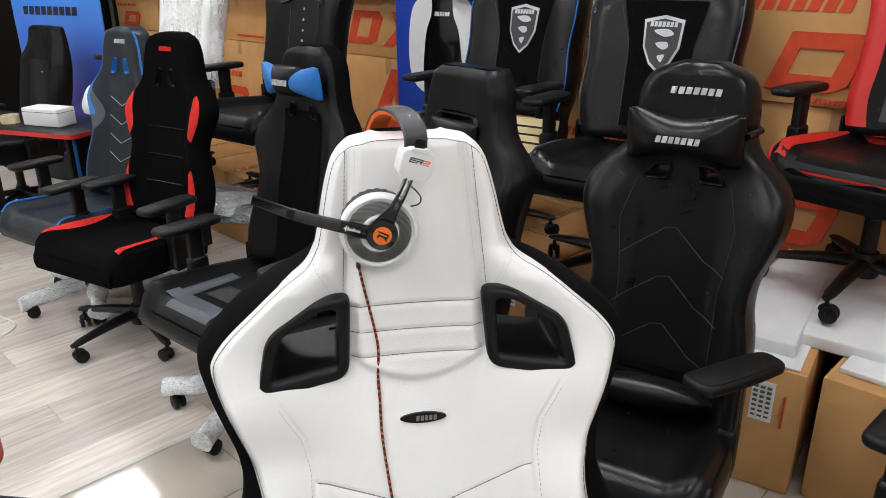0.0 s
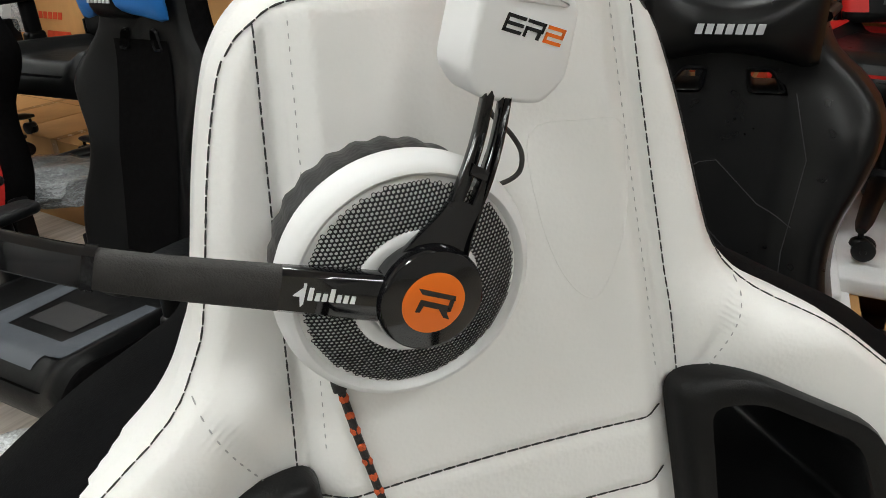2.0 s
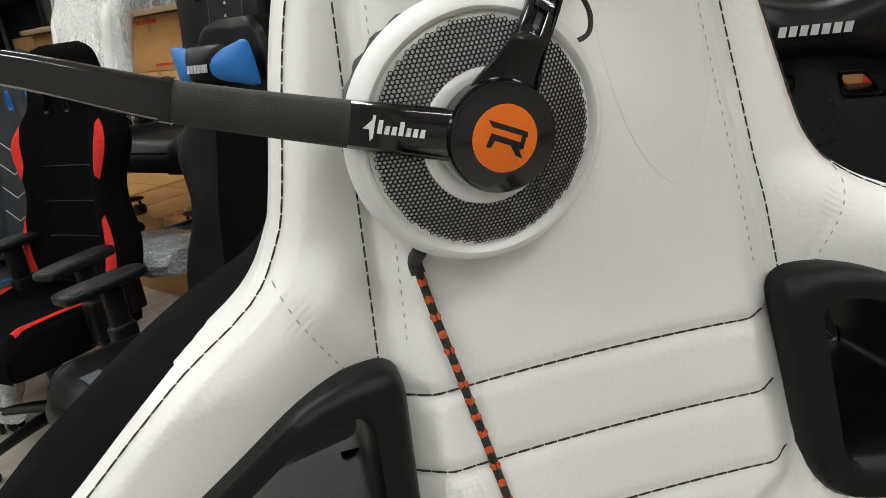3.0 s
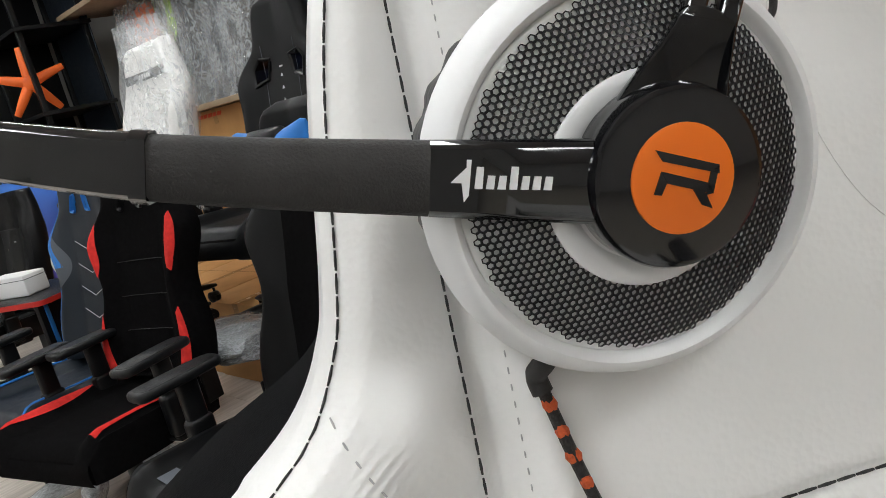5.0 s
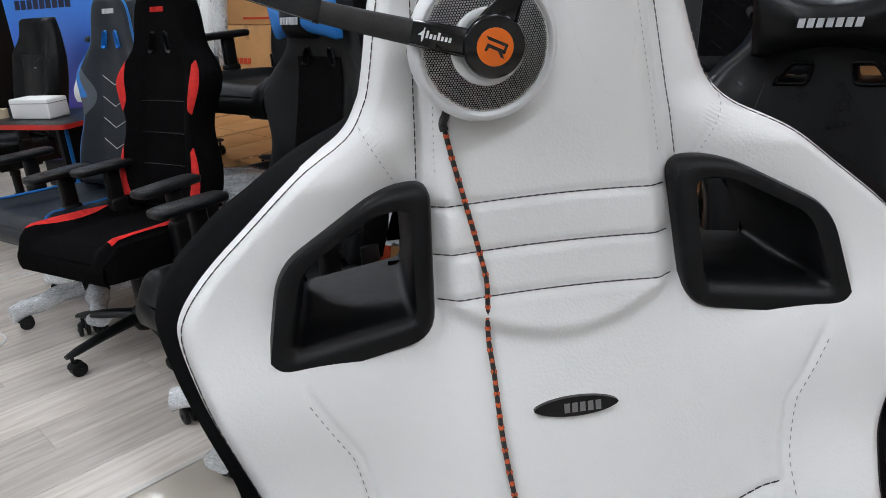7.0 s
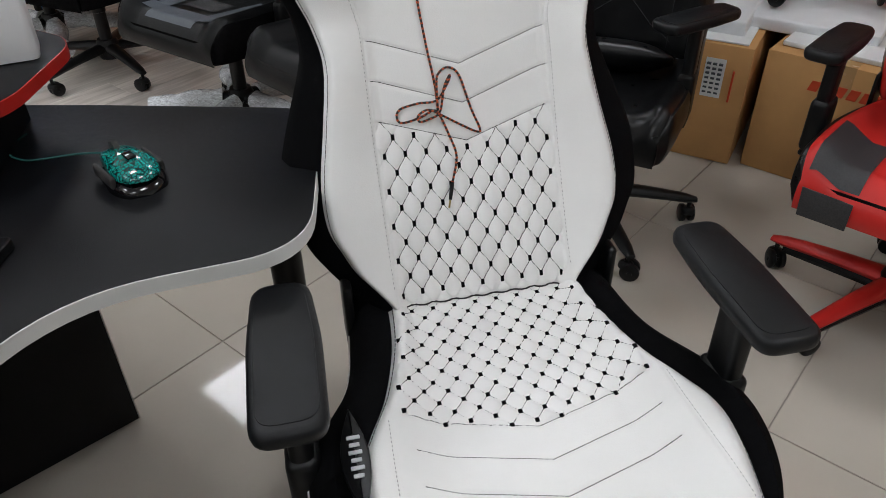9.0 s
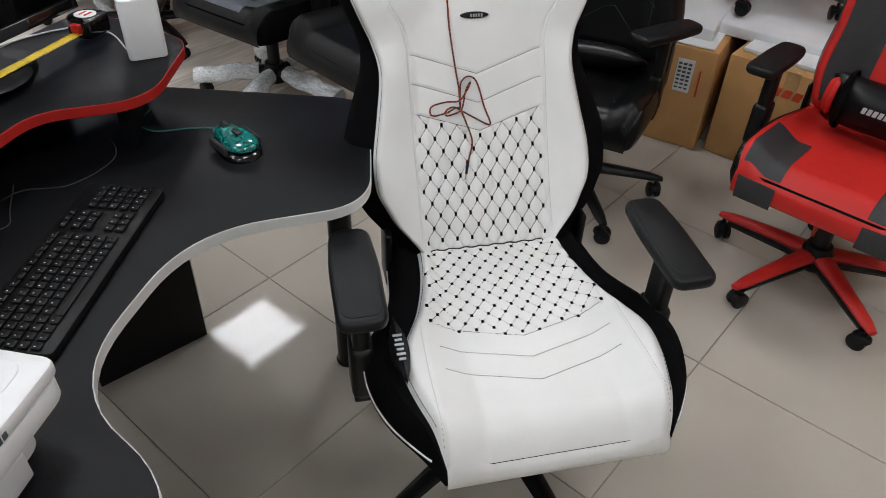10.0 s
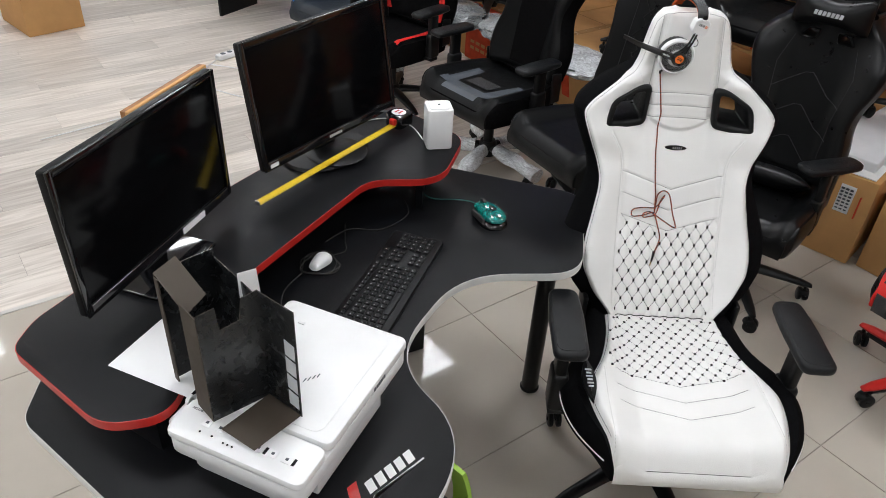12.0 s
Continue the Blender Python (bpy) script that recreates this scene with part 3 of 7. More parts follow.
RACER = [(0.4, 0.2), (0.5, 0.225), (0.62, 0.25), (0.75, 0.245), (0.88, 0.25), (0.98, 0.265), (1.04, 0.245), (1.1, 0.18), (1.16, 0.155), (1.22, 0.145), (1.28, 0.12), (1.3, 0.08), (1.34, 0.06)]
SPORT = [(0.4, 0.2), (0.5, 0.22), (0.62, 0.24), (0.75, 0.235), (0.88, 0.24), (0.97, 0.235), (1.04, 0.2), (1.12, 0.155), (1.2, 0.135), (1.27, 0.11), (1.3, 0.07), (1.34, 0.05)]
BROAD = [(0.4, 0.24), (0.5, 0.26), (0.65, 0.285), (0.8, 0.275), (0.95, 0.285), (1.08, 0.27), (1.18, 0.23), (1.26, 0.2), (1.32, 0.17), (1.35, 0.11), (1.4, 0.08)]

# ---------------------------------------------------------------- the white chair
HERO = pose(-0.037, 0.956, 0, 0, 0, 7.8)
HW = lerp_table([(0.47, 0.13), (0.51, 0.148), (0.53, 0.16), (0.545, 0.171), (0.56, 0.185), (0.59, 0.212), (0.62, 0.23), (0.66, 0.249), (0.72, 0.250), (0.8, 0.234), (0.88, 0.221), (0.93, 0.231), (0.972, 0.249), (1.02, 0.269), (1.055, 0.281), (1.075, 0.278), (1.1, 0.258), (1.13, 0.224), (1.16, 0.188), (1.18, 0.152), (1.2, 0.1375), (1.22, 0.131), (1.27, 0.1205), (1.3, 0.1125), (1.318, 0.1055), (1.333, 0.094), (1.343, 0.077), (1.349, 0.05), (1.36, 0.03)])
HP = lerp_table([(0.4, -0.37), (0.53, -0.302), (0.66, -0.23), (0.791, -0.155), (0.9, -0.102), (0.978, -0.066), (1.056, -0.022), (1.124, 0.0), (1.19, 0.015), (1.24, 0.028), (1.3, 0.043), (1.36, 0.056), (1.42, 0.068)])
TUFT_X, TUFT_Z, TUFT_Z0 = 0.0352, 0.0505, 0.792


def line_at(z, pts):
    """x on a line through (z, x) points."""
    return np.interp(z, [p[0] for p in pts], [p[1] for p in pts])


HEAD_SEAM = [(1.03, 0.094), (1.141, 0.096), (1.352, 0.081)]
SIDE_SEAM = [(0.5, 0.15), (0.8, 0.153), (0.926, 0.153), (0.968, 0.163), (1.019, 0.195)]
CHEVRONS = [(0.909, 0.863), (0.852, 0.806), (0.793, 0.751)]
ROWS_3 = [1.1235, 1.0885, 1.056]


def groove(d, wide=0.0028, deep=0.0022):
    return deep * np.exp(-(d / wide) ** 2)


def hero_bump(x, z, half):
    a = np.abs(x)
    out = lumps([(0.135, 0.034, 0.3, 0.5, 0.84, 1.03), (0.088, 0.034, 0.93, 1.03, 1.15, 1.2)])(x, z, half)
    seam = line_at(z, HEAD_SEAM)
    curve = 1.019 + 0.030 * (a / 0.092) ** 2
    inner = step(seam - a, -0.002, 0.02) * step(z - curve, -0.001, 0.016)
    out = out + 0.011 * inner
    out = out + 0.004 * (1 - step(np.abs(a - seam - 0.022), 0.0, 0.03)) * step(z, 1.15, 1.19)
    out = out - groove(a - seam) * step(z, 1.02, 1.05) - groove(a - seam + 0.007, 0.0016, 0.001) * step(z, 1.13, 1.15)
    out = out - groove(a - line_at(z, SIDE_SEAM), 0.003, 0.0025) * (1 - step(z, 1.01, 1.03))
    for zr in ROWS_3:
        out = out - groove(z - zr - 0.003 * (1 - (x / 0.095) ** 2), 0.003, 0.003) * (a < 0.096)
    for ze, zc in CHEVRONS:
        out = out - groove(z - (zc + (ze - zc) * a / 0.15), 0.0028, 0.0022) * (a < 0.152)
    wing = (a - 0.1225) - (z - 1.163) * 0.55
    out = out - groove(wing, 0.0022, 0.0022) * step(z, 1.135, 1.145) * (1 - step(z, 1.188, 1.197))
    quilt = (a < 0.15) * step((0.751 + 0.042 * a / 0.15) - z, 0.0, 0.004)
    p, q = x / TUFT_X + (z - TUFT_Z0) / TUFT_Z, x / TUFT_X - (z - TUFT_Z0) / TUFT_Z
    out = out + quilt * (0.0055 * np.sqrt(np.abs(np.sin(np.pi * p) * np.sin(np.pi * q)) + 1e-6) - 0.003)
    return out


HOLE_OUT = rounded([(0.091, 1.146), (0.13, 1.146), (0.206, 1.104), (0.224, 1.019), (0.098, 1.033)], [0.016, 0.022, 0.02, 0.02, 0.02], 6)
HOLE_IN = rounded([(0.111, 1.128), (0.134, 1.128), (0.187, 1.099), (0.201, 1.046), (0.113, 1.053)], [0.008, 0.01, 0.012, 0.008, 0.008], 6)
hole_cut = [[((o[0] + 2 * i[0]) / 3, (o[1] + 2 * i[1]) / 3) for o, i in zip(HOLE_OUT, HOLE_IN)]]
hole_cut.append([(-x, z) for x, z in hole_cut[0]])

hero = thing("gaming_chair", "white leatherette gaming chair with black suede side bands and diamond quilting", "gaming chair", HERO, "gaming chairs on show")
WHITE_THREAD = mat("pale_thread", (0.42, 0.42, 0.41), 0.7, var=0.05)
hfront = back_rest(hero, HW, HP, 0.513, 1.349, hero_bump, cover=WHITE, shell=BLACK_SUEDE, edge=lambda z: 0.027 + 0.033 * (1 - float(step(z, 0.72, 0.95))) - 0.033 * float(step(z, 1.12, 1.19)), skirt=lambda z: 0.006 + 0.016 * float(step(z, 1.13, 1.19)), nx=230, nz=330, holes=hole_cut, thick=lambda z: 0.095 - 0.042 * float(step(z, 1.2, 1.35)), cover_label="white leatherette backrest with sewn seams", shell_label="black suede side and rear of the backrest", rim=0.016)


def on_back(x, z, off=0.0):
    return (x, float(hfront(np.array(x), np.array(z), off)), z)


for s in (-1, 1):
    rings = []
    c = np.mean(HOLE_IN, axis=0)
    for w, off, deep in ((0.0, -0.004, 0), (0.0, 0.006, 0), (0.12, 0.011, 0), (0.5, 0.0125, 0), (0.85, 0.011, 0), (1.0, 0.004, 0), (1.02, 0.0, 0.04), (1.02, 0.0, 0.12), (0.2, 0.0, 0.12)):
        ring = []
        for o, i in zip(HOLE_OUT, HOLE_IN):
            q = np.array(o) + (np.array(i) - np.array(o)) * w
            y0 = float(HP(c[1]) + (q[1] - c[1]) * 0.22 - 0.004 - 0.026 * min(1, max(0, (q[0] - 0.09) / 0.12)) ** 0.8)
            ring.append((s * q[0], y0 - off + deep, q[1]))
        rings.append(ring if s > 0 else ring[::-1])
    part("shoulder_opening_frame", Geo().loft(rings, cap=False), PLASTIC, hero, "black plastic frame of the shoulder opening", angle=50)

# seams: dark thread in the white cover
zz = np.linspace(0.56, 1.322, 150)
for s in (-1, 1):
    thread(hero, hfront, [(s * (float(HW(z)) - 0.0045), z) for z in zz], DARK_THREAD, 0.00052, 0.0062, 0.0007)
    thread(hero, hfront, [(s * (line_at(z, HEAD_SEAM) + 0.0045), z) for z in np.linspace(1.128, 1.332, 34)], DARK_THREAD, 0.0005, 0.005, 0.001)
    thread(hero, hfront, [(s * (line_at(z, HEAD_SEAM) - 0.009), z) for z in np.linspace(1.15, 1.336, 30)], WHITE_THREAD, 0.0003, 0.002, 0.003)
    thread(hero, hfront, [(s * (0.1225 + (z - 1.163) * 0.55 + 0.003), z) for z in np.linspace(1.145, 1.19, 8)], WHITE_THREAD, 0.0004, 0.002, 0.003)
    thread(hero, hfront, [(s * (line_at(z, SIDE_SEAM) + 0.004), z) for z in np.linspace(0.56, 1.015, 60)], GREY_THREAD, 0.00045, 0.003, 0.003)
thread(hero, hfront, [(x, float(np.interp(abs(x), [0.0, 0.05, 0.077, 0.094, 0.1055], [1.3495, 1.348, 1.342, 1.331, 1.316])) - 0.0045) for x in np.linspace(-0.1, 0.1, 40)], DARK_THREAD, 0.00052, 0.0062, 0.0007)
for zr in ROWS_3:
    thread(hero, hfront, [(x, zr + 0.003 * (1 - (x / 0.095) ** 2)) for x in np.linspace(-0.093, 0.093, 24)], DARK_THREAD, 0.0006, 0.006, 0.0006, off=0.0006)
for ze, zc in CHEVRONS:
    for s in (-1, 1):
        thread(hero, hfront, [(s * a, zc + (ze - zc) * a / 0.15) for a in np.linspace(0.0, 0.149, 12)], DARK_THREAD, 0.0007, 0.006, 0.0008, off=0.0004)
# quilting: a thread from tuft to tuft, and the dark tufts themselves
quilt_thread = Geo()
tufts = []
for i in range(-9, 10):
    for j in range(-14, 3):
        if (i + j) % 2:
            continue
        x, z = i * TUFT_X / 2, TUFT_Z0 + j * TUFT_Z / 2
        lim = 0.751 + 0.042 * abs(x) / 0.15
        if abs(x) > 0.15 or z < 0.532 or z > lim + 0.004:
            continue
        if z < lim - 0.003:
            tufts.append((x, z))
        for sx in (-1, 1):
            x2, z2 = x + sx * TUFT_X / 2, z - TUFT_Z / 2
            if abs(x2) > 0.152 or z2 < 0.52:
                continue
            pts = []
            for t in np.linspace(0, 1, 7):
                bx = x + (x2 - x) * (t * t * (3 - 2 * t) * 0.6 + t * 0.4)
                pts.append(on_back(bx, z + (z2 - z) * t, 0.0006))
            quilt_thread.tube(pts, 0.0006, 4, cap=False)
part("quilting_thread", quilt_thread, DARK_THREAD, hero)
tuft_mesh = Geo().rbox((0, 0, 0), (0.0060, 0.003, 0.0102), 0.0012, seg=2).mesh("tuft", BLACK_SUEDE)
for x, z in tufts:
    t = new("tuft", tuft_mesh)
    t.parent = hero
    t.matrix_local = pose(*on_back(x, z, 0.0008), -28, 0, 0)

# crease shade at the seat joint, drawn as a thin black tube
part("joint_seam", Geo().tube([on_back(x, 0.5185, 0.0008) for x in np.linspace(-0.142, 0.142, 40)], 0.0016, 6), DARK_THREAD, hero, "dark line for the shaded crease between backrest and seat")
# oval badge with a short silver mark
lens = [(0.0325 * math.cos(a), 0.978 + 0.0062 * math.copysign(abs(math.sin(a)) ** 1.25, math.sin(a))) for a in np.linspace(0, 2 * math.pi, 36, endpoint=False)]
decal(hero, "badge", hfront, lens, GLOSS, 0.003, "black oval badge with a silver mark")
bars(hero, "badge_mark", hfront, 0.004, 0.978, 0.03, 0.0062, 5, CHROME, 0.0042, 0.1)
# faint embossed shield on the head cushion
shield = smooth_curve([(0.026, 1.275), (0.052, 1.278), (0.076, 1.272), (0.074, 1.235), (0.062, 1.205), (0.05, 1.195), (0.036, 1.21), (0.027, 1.24)], 5, True)
part("embossed_shield", Geo().tube([on_back(x, z, 0.0) for x, z in shield] + [on_back(*shield[0], 0.0)], 0.0003, 5), WHITE, hero)

# seat
HS = lerp_table([(-0.88, 0.19), (-0.85, 0.215), (-0.8, 0.232), (-0.7, 0.258), (-0.63, 0.262), (-0.57, 0.238), (-0.5, 0.205), (-0.4, 0.178), (-0.3, 0.168), (-0.2, 0.168)])
HS_OUT = lerp_table([(-0.88, 0.195), (-0.85, 0.222), (-0.8, 0.262), (-0.74, 0.3), (-0.67, 0.324), (-0.6, 0.329), (-0.53, 0.312), (-0.43, 0.255), (-0.3, 0.236), (-0.2, 0.225)])


def seat_bump(x, y, half):
    a = np.abs(x)
    out = lumps([(0.13, 0.026, -2, -1, 1, 2)])(x, y, half)
    lim = -0.599 + 0.044 * a / 0.18
    quilt = (a < 0.165 + 0.02 * step(-y, 0.35, 0.5)) * step(y - lim, 0.0, 0.004)
    p, q = x / 0.037 + y / 0.042, x / 0.037 - y / 0.042
    out = out + quilt * (0.0045 * np.sqrt(np.abs(np.sin(np.pi * p) * np.sin(np.pi * q)) + 1e-6) - 0.002)
    for c in (-0.599, -0.658, -0.718):
        out = out - groove(y - (c + 0.048 * a / 0.18), 0.003, 0.0022) * (a < 0.185)
    out = out - groove(a - 0.195 - 0.02 * step(-y, 0.3, 0.75), 0.003, 0.002) * step(-y, 0.5, 0.56)
    return out


hupper = seat_pad(hero, HS, -0.85, -0.225, lambda y: 0.516 + 0.0 * y, seat_bump, cover=WHITE, shell=BLACK_SUEDE, thick=0.1, nx=150, ny=190, roll=0.055, label="white leatherette seat cushion", shell_label="black suede seat bolsters", edge=lambda y: HS_OUT(y) - HS(y), crown=0.012)


def seat_thread(pts, r=0.0007, dash=0.006, gap=0.0015, material=None):
    g = Geo()
    P = np.array(pts)
    cum = np.concatenate([[0], np.cumsum(np.linalg.norm(np.diff(P, axis=0), axis=1))])
    s = 0
    while s + dash < cum[-1]:
        q = []
        for t in (s, s + dash / 2, s + dash):
            x, y = np.interp(t, cum, P[:, 0]), np.interp(t, cum, P[:, 1])
            q.append((x, y, float(hupper(np.array(x), np.array(y), 0.0004))))
        g.tube(q, r, 4)
        s += dash + gap
    part("stitching", g, material or DARK_THREAD, hero)


for c in (-0.599, -0.658, -0.718):
    for s in (-1, 1):
        seat_thread([(s * a, c + 0.048 * a / 0.18) for a in np.linspace(0, 0.182, 14)])
for s in (-1, 1):
    seat_thread([(s * (0.197 + 0.02 * float(step(-y, 0.3, 0.75))), y) for y in np.linspace(-0.83, -0.56, 24)], 0.0006, 0.003, 0.004, GREY_THREAD)
    seat_thread([(s * (float(HS(y)) - 0.006), y) for y in np.linspace(-0.8, -0.3, 40)], 0.0008, 0.0075, 0.0028)
quilt_thread = Geo()
seat_tuft = Geo().rbox((0, 0, 0), (0.0066, 0.0080, 0.003), 0.0012, seg=2).mesh("tuft", BLACK_SUEDE)
for i in range(-11, 12):
    for j in range(-30, -10):
        if (i + j) % 2:
            continue
        x, y = i * 0.0185, j * 0.021
        lim = -0.599 + 0.044 * abs(x) / 0.18
        wide = 0.166 + 0.02 * float(step(-y, 0.35, 0.5))
        if abs(x) > wide or y > -0.27 or y < lim:
            continue
        t = new("tuft", seat_tuft)
        t.parent = hero
        t.matrix_local = pose(x, y, float(hupper(np.array(x), np.array(y), 0.0008)))
        for sx in (-1, 1):
            x2, y2 = x + sx * 0.0185, y - 0.021
            if abs(x2) > wide or y2 < -0.599 + 0.044 * abs(x2) / 0.18 - 0.006:
                continue
            quilt_thread.tube([(x + (x2 - x) * t, y + (y2 - y) * t, float(hupper(np.array(x + (x2 - x) * t), np.array(y + (y2 - y) * t), 0.0006))) for t in np.linspace(0, 1, 5)], 0.0009, 4, cap=False)
part("quilting_thread", quilt_thread, DARK_THREAD, hero)
for s in (-1, 1):
    rim = [(s * (float(HS_OUT(y)) + 0.001), y, 0.4735 + 0.004 * math.sin(9 * y)) for y in np.linspace(-0.83, -0.3, 50)]
    part("seat_piping", Geo().tube(rim, 0.0022, 6), WHITE, hero, "thin white piping along the seat side")
# side badge on the bolster
patch = [(-0.262 - 0.02 * math.sin(math.pi * t) * k, -0.54 - 0.17 * t) for k, ts in ((1, np.linspace(0, 1, 12)), (-0.9, np.linspace(1, 0, 12))) for t in ts]
part("side_badge", Geo().prism(patch, 0.545, 0.5545, 0.001), BLACK, hero, "black leather badge with a white mark")
for k in range(6):
    part("badge_mark", Geo().rbox((-0.262, -0.592 - 0.0125 * k, 0.5555), (0.014 if k % 2 else 0.018, 0.0065, 0.002), 0.0007, seg=1), SILVER, hero)
# under the seat, arms and base
part("tilt_mechanism", Geo().rbox((0, -0.5, 0.385), (0.22, 0.28, 0.05), 0.012).rbox((0, -0.5, 0.412), (0.3, 0.4, 0.012), 0.004), METAL_BLACK, hero)
for s in (-1, 1):
    part("recliner_plate", Geo().rbox((s * 0.232, -0.265, 0.5), (0.016, 0.085, 0.15), 0.007), METAL_BLACK, hero)
    arm_rest(hero, s, x=0.332 if s < 0 else 0.304, y=-0.545, z=0.69, seat_z=0.43, yaw=0.0, length=0.28, width=0.098, post_y=-0.02)
star_base(hero, radius=0.335, turn=-4, material=METAL_BLACK, lift=0.4, at=(0, -0.5))
# ---------------------------------------------------------------- the headset hung over the white chair's head
ORANGE_PRINT = mat("orange_print", (0.85, 0.17, 0.01), 0.35, var=0.03)
ORANGE_PAD = mat("orange_fabric", (0.85, 0.16, 0.03), 0.8, var=0.1, scale=60, bump=0.3, bscale=600)
GRILLE = mat("black_wire_grille", (0.012, 0.012, 0.013), 0.3, 0.4, var=0.1)
CUSHION = leather("black_ear_cushion", (0.02, 0.02, 0.021), 0.5)
headset = thing("headset", "white and black gaming headset hung over the white chair's head", "headset", HERO)
CUP = Vector((-0.0482, -0.002, 1.2408))
TILT_CUP = pose(*CUP) @ pose(0, 0, 0, 2, 0, 3) @ pose(0, 0, 0, 90, 0, 0) @ pose(-0.0014, 0.0002, 0) @ Matrix.Diagonal((1.063, 1.063, 1.0, 1))  # its z points out of the cup


def ring(profile, n=72):
    return Geo().turn(profile, n, TILT_CUP, cap=False)


cup = part("ear_cup", ring([(0.0462, 0.012), (0.0480, 0.0135), (0.0490, 0.017), (0.0488, 0.021), (0.0472, 0.0255), (0.0454, 0.0282), (0.0437, 0.0287), (0.0425, 0.0278), (0.0417, 0.0255), (0.0413, 0.022), (0.03, 0.024), (0.0, 0.026)]), MATT_WHITE, headset, "white plastic ear cup ring")
pad = Geo()
rings = []
for r, z in ((0.030, -0.0145), (0.041, -0.0155), (0.0448, -0.011), (0.0462, -0.003), (0.0464, 0.006), (0.0462, 0.011), (0.0450, 0.0132)):
    rings.append([TILT_CUP @ Vector((-0.0002 + (r + (0.0007 * math.sin(26 * a) if r > 0.044 else 0)) * math.cos(a), (r + (0.0007 * math.sin(26 * a) if r > 0.044 else 0)) * math.sin(a), z)) for a in np.linspace(0, 2 * math.pi, 120, endpoint=False)])
part("ear_cushion", pad.loft(rings), CUSHION, headset, "black puckered ear cushion")
# honeycomb grille: one hexagonal ring a hole, domed
part("grille_backing", ring([(r, 0.0262 + 0.0055 * (1 - ((r - 0.021) / 0.0205) ** 2) - 0.0008) for r in (0.0416, 0.0394, 0.037, 0.034, 0.031, 0.028, 0.025, 0.022)]), mat("grille_backing_white", (0.8, 0.8, 0.78), 0.6, var=0.05), cup)
grille = Geo()
PITCH = 0.00168
dome = lambda r: 0.0262 + 0.0055 * (1 - ((r - 0.021) / 0.0205) ** 2) if r > 0.021 else 0.0317
for i in range(-27, 28):
    for j in range(-31, 32):
        x, y = (i + 0.5 * (j % 2)) * PITCH, j * PITCH * 0.866
        r = math.hypot(x, y)
        if not 0.0236 < r < 0.0401:
            continue
        outer = [(x + PITCH * 0.578 * math.sin(a), y + PITCH * 0.578 * math.cos(a)) for a in [math.pi / 3 * k for k in range(6)]]
        hole = [(x + PITCH * 0.41 * math.sin(a), y + PITCH * 0.41 * math.cos(a)) for a in [math.pi / 3 * k + 0.0 for k in range(6)]]
        v = [TILT_CUP @ Vector((*p, dome(min(0.0414, math.hypot(*p))))) for p in outer]
        v += [TILT_CUP @ Vector((*p, dome(min(0.0414, math.hypot(*p))) + 0.0001)) for p in hole]
        v += [TILT_CUP @ Vector((*p, dome(min(0.0414, math.hypot(*p))) - 0.0005)) for p in hole]
        grille.add(v, [(k, (k + 1) % 6, 6 + (k + 1) % 6, 6 + k) for k in range(6)] + [(6 + k, 6 + (k + 1) % 6, 12 + (k + 1) % 6, 12 + k) for k in range(6)])
part("grille", grille, GRILLE, cup, "black honeycomb wire grille", smooth=False)
part("inner_ring", ring([(0.0245, 0.0285), (0.0240, 0.0318), (0.0228, 0.0326), (0.0195, 0.0324), (0.018, 0.031), (0.0, 0.031)]), MATT_WHITE, cup, "white inner ring")
# pivot hub with an orange disc
HUB = TILT_CUP @ pose(0.0021, 0.0009, 0) @ Matrix.Diagonal((1.061, 1.061, 1.0, 1))
part("pivot_hub", Geo().turn([(0.0175, 0.030), (0.0185, 0.032), (0.0185, 0.0405), (0.0178, 0.0425), (0.0165, 0.0432), (0.0, 0.0434)], 56, HUB, cap=False), GLOSS, headset, "gloss black pivot hub")
disc = part("hub_disc", Geo().turn([(0.0109, 0.0432), (0.0109, 0.0438), (0.0105, 0.044), (0.0, 0.044)], 48, HUB, cap=False), ORANGE_PRINT, headset, "orange disc with a black mark")
U = 6.34e-5
for q in ([(-100, 92), (115, 39), (117, 12), (-75, 57)], [(115, 39), (100, -48), (75, -53), (87, 17)], [(-78, 27), (85, -16), (100, -50), (-60, -10)], [(-78, 27), (-100, -43), (-75, -46), (-57, -6)], [(30, -33), (70, -40), (100, -96), (63, -83)]):
    part("disc_mark", Geo().prism([(x * U, y * U) for x, y in q], 0.04395, 0.0443, 0, HUB @ pose(0, 0, 0, 0, 0, -12)), GLOSS, disc, smooth=False)

# fork arm from the hub up to the slider
A0, A1 = Vector((-0.0485, -0.036, 1.242)), Vector((-0.004, -0.010, 1.310))
up = (A1 - A0).normalized()
out = Vector((0, -1, 0)) - up * Vector((0, -1, 0)).dot(up)
out.normalize()
side = up.cross(out) * -1
FORK = Matrix((side, up, out)).transposed().to_4x4()
FORK.translation = A0
LEN = (A1 - A0).length


def fork_bar(pts):
    """A bent bar as an outline in the fork's plane."""
    dense = []
    for a, b in zip(pts, list(pts[1:]) + [pts[0]]):
        dense += [(a[0] + (b[0] - a[0]) * q, a[1] + (b[1] - a[1]) * q) for q in np.linspace(0, 1, 8, endpoint=False)]
    g = Geo().prism(dense, -0.0015, 0.0028, 0.0008)
    g.v = [(x, y, z + 0.011 * math.sin(math.pi * min(1, max(0, y / LEN)))) for x, y, z in g.v]
    return g.moved(FORK)


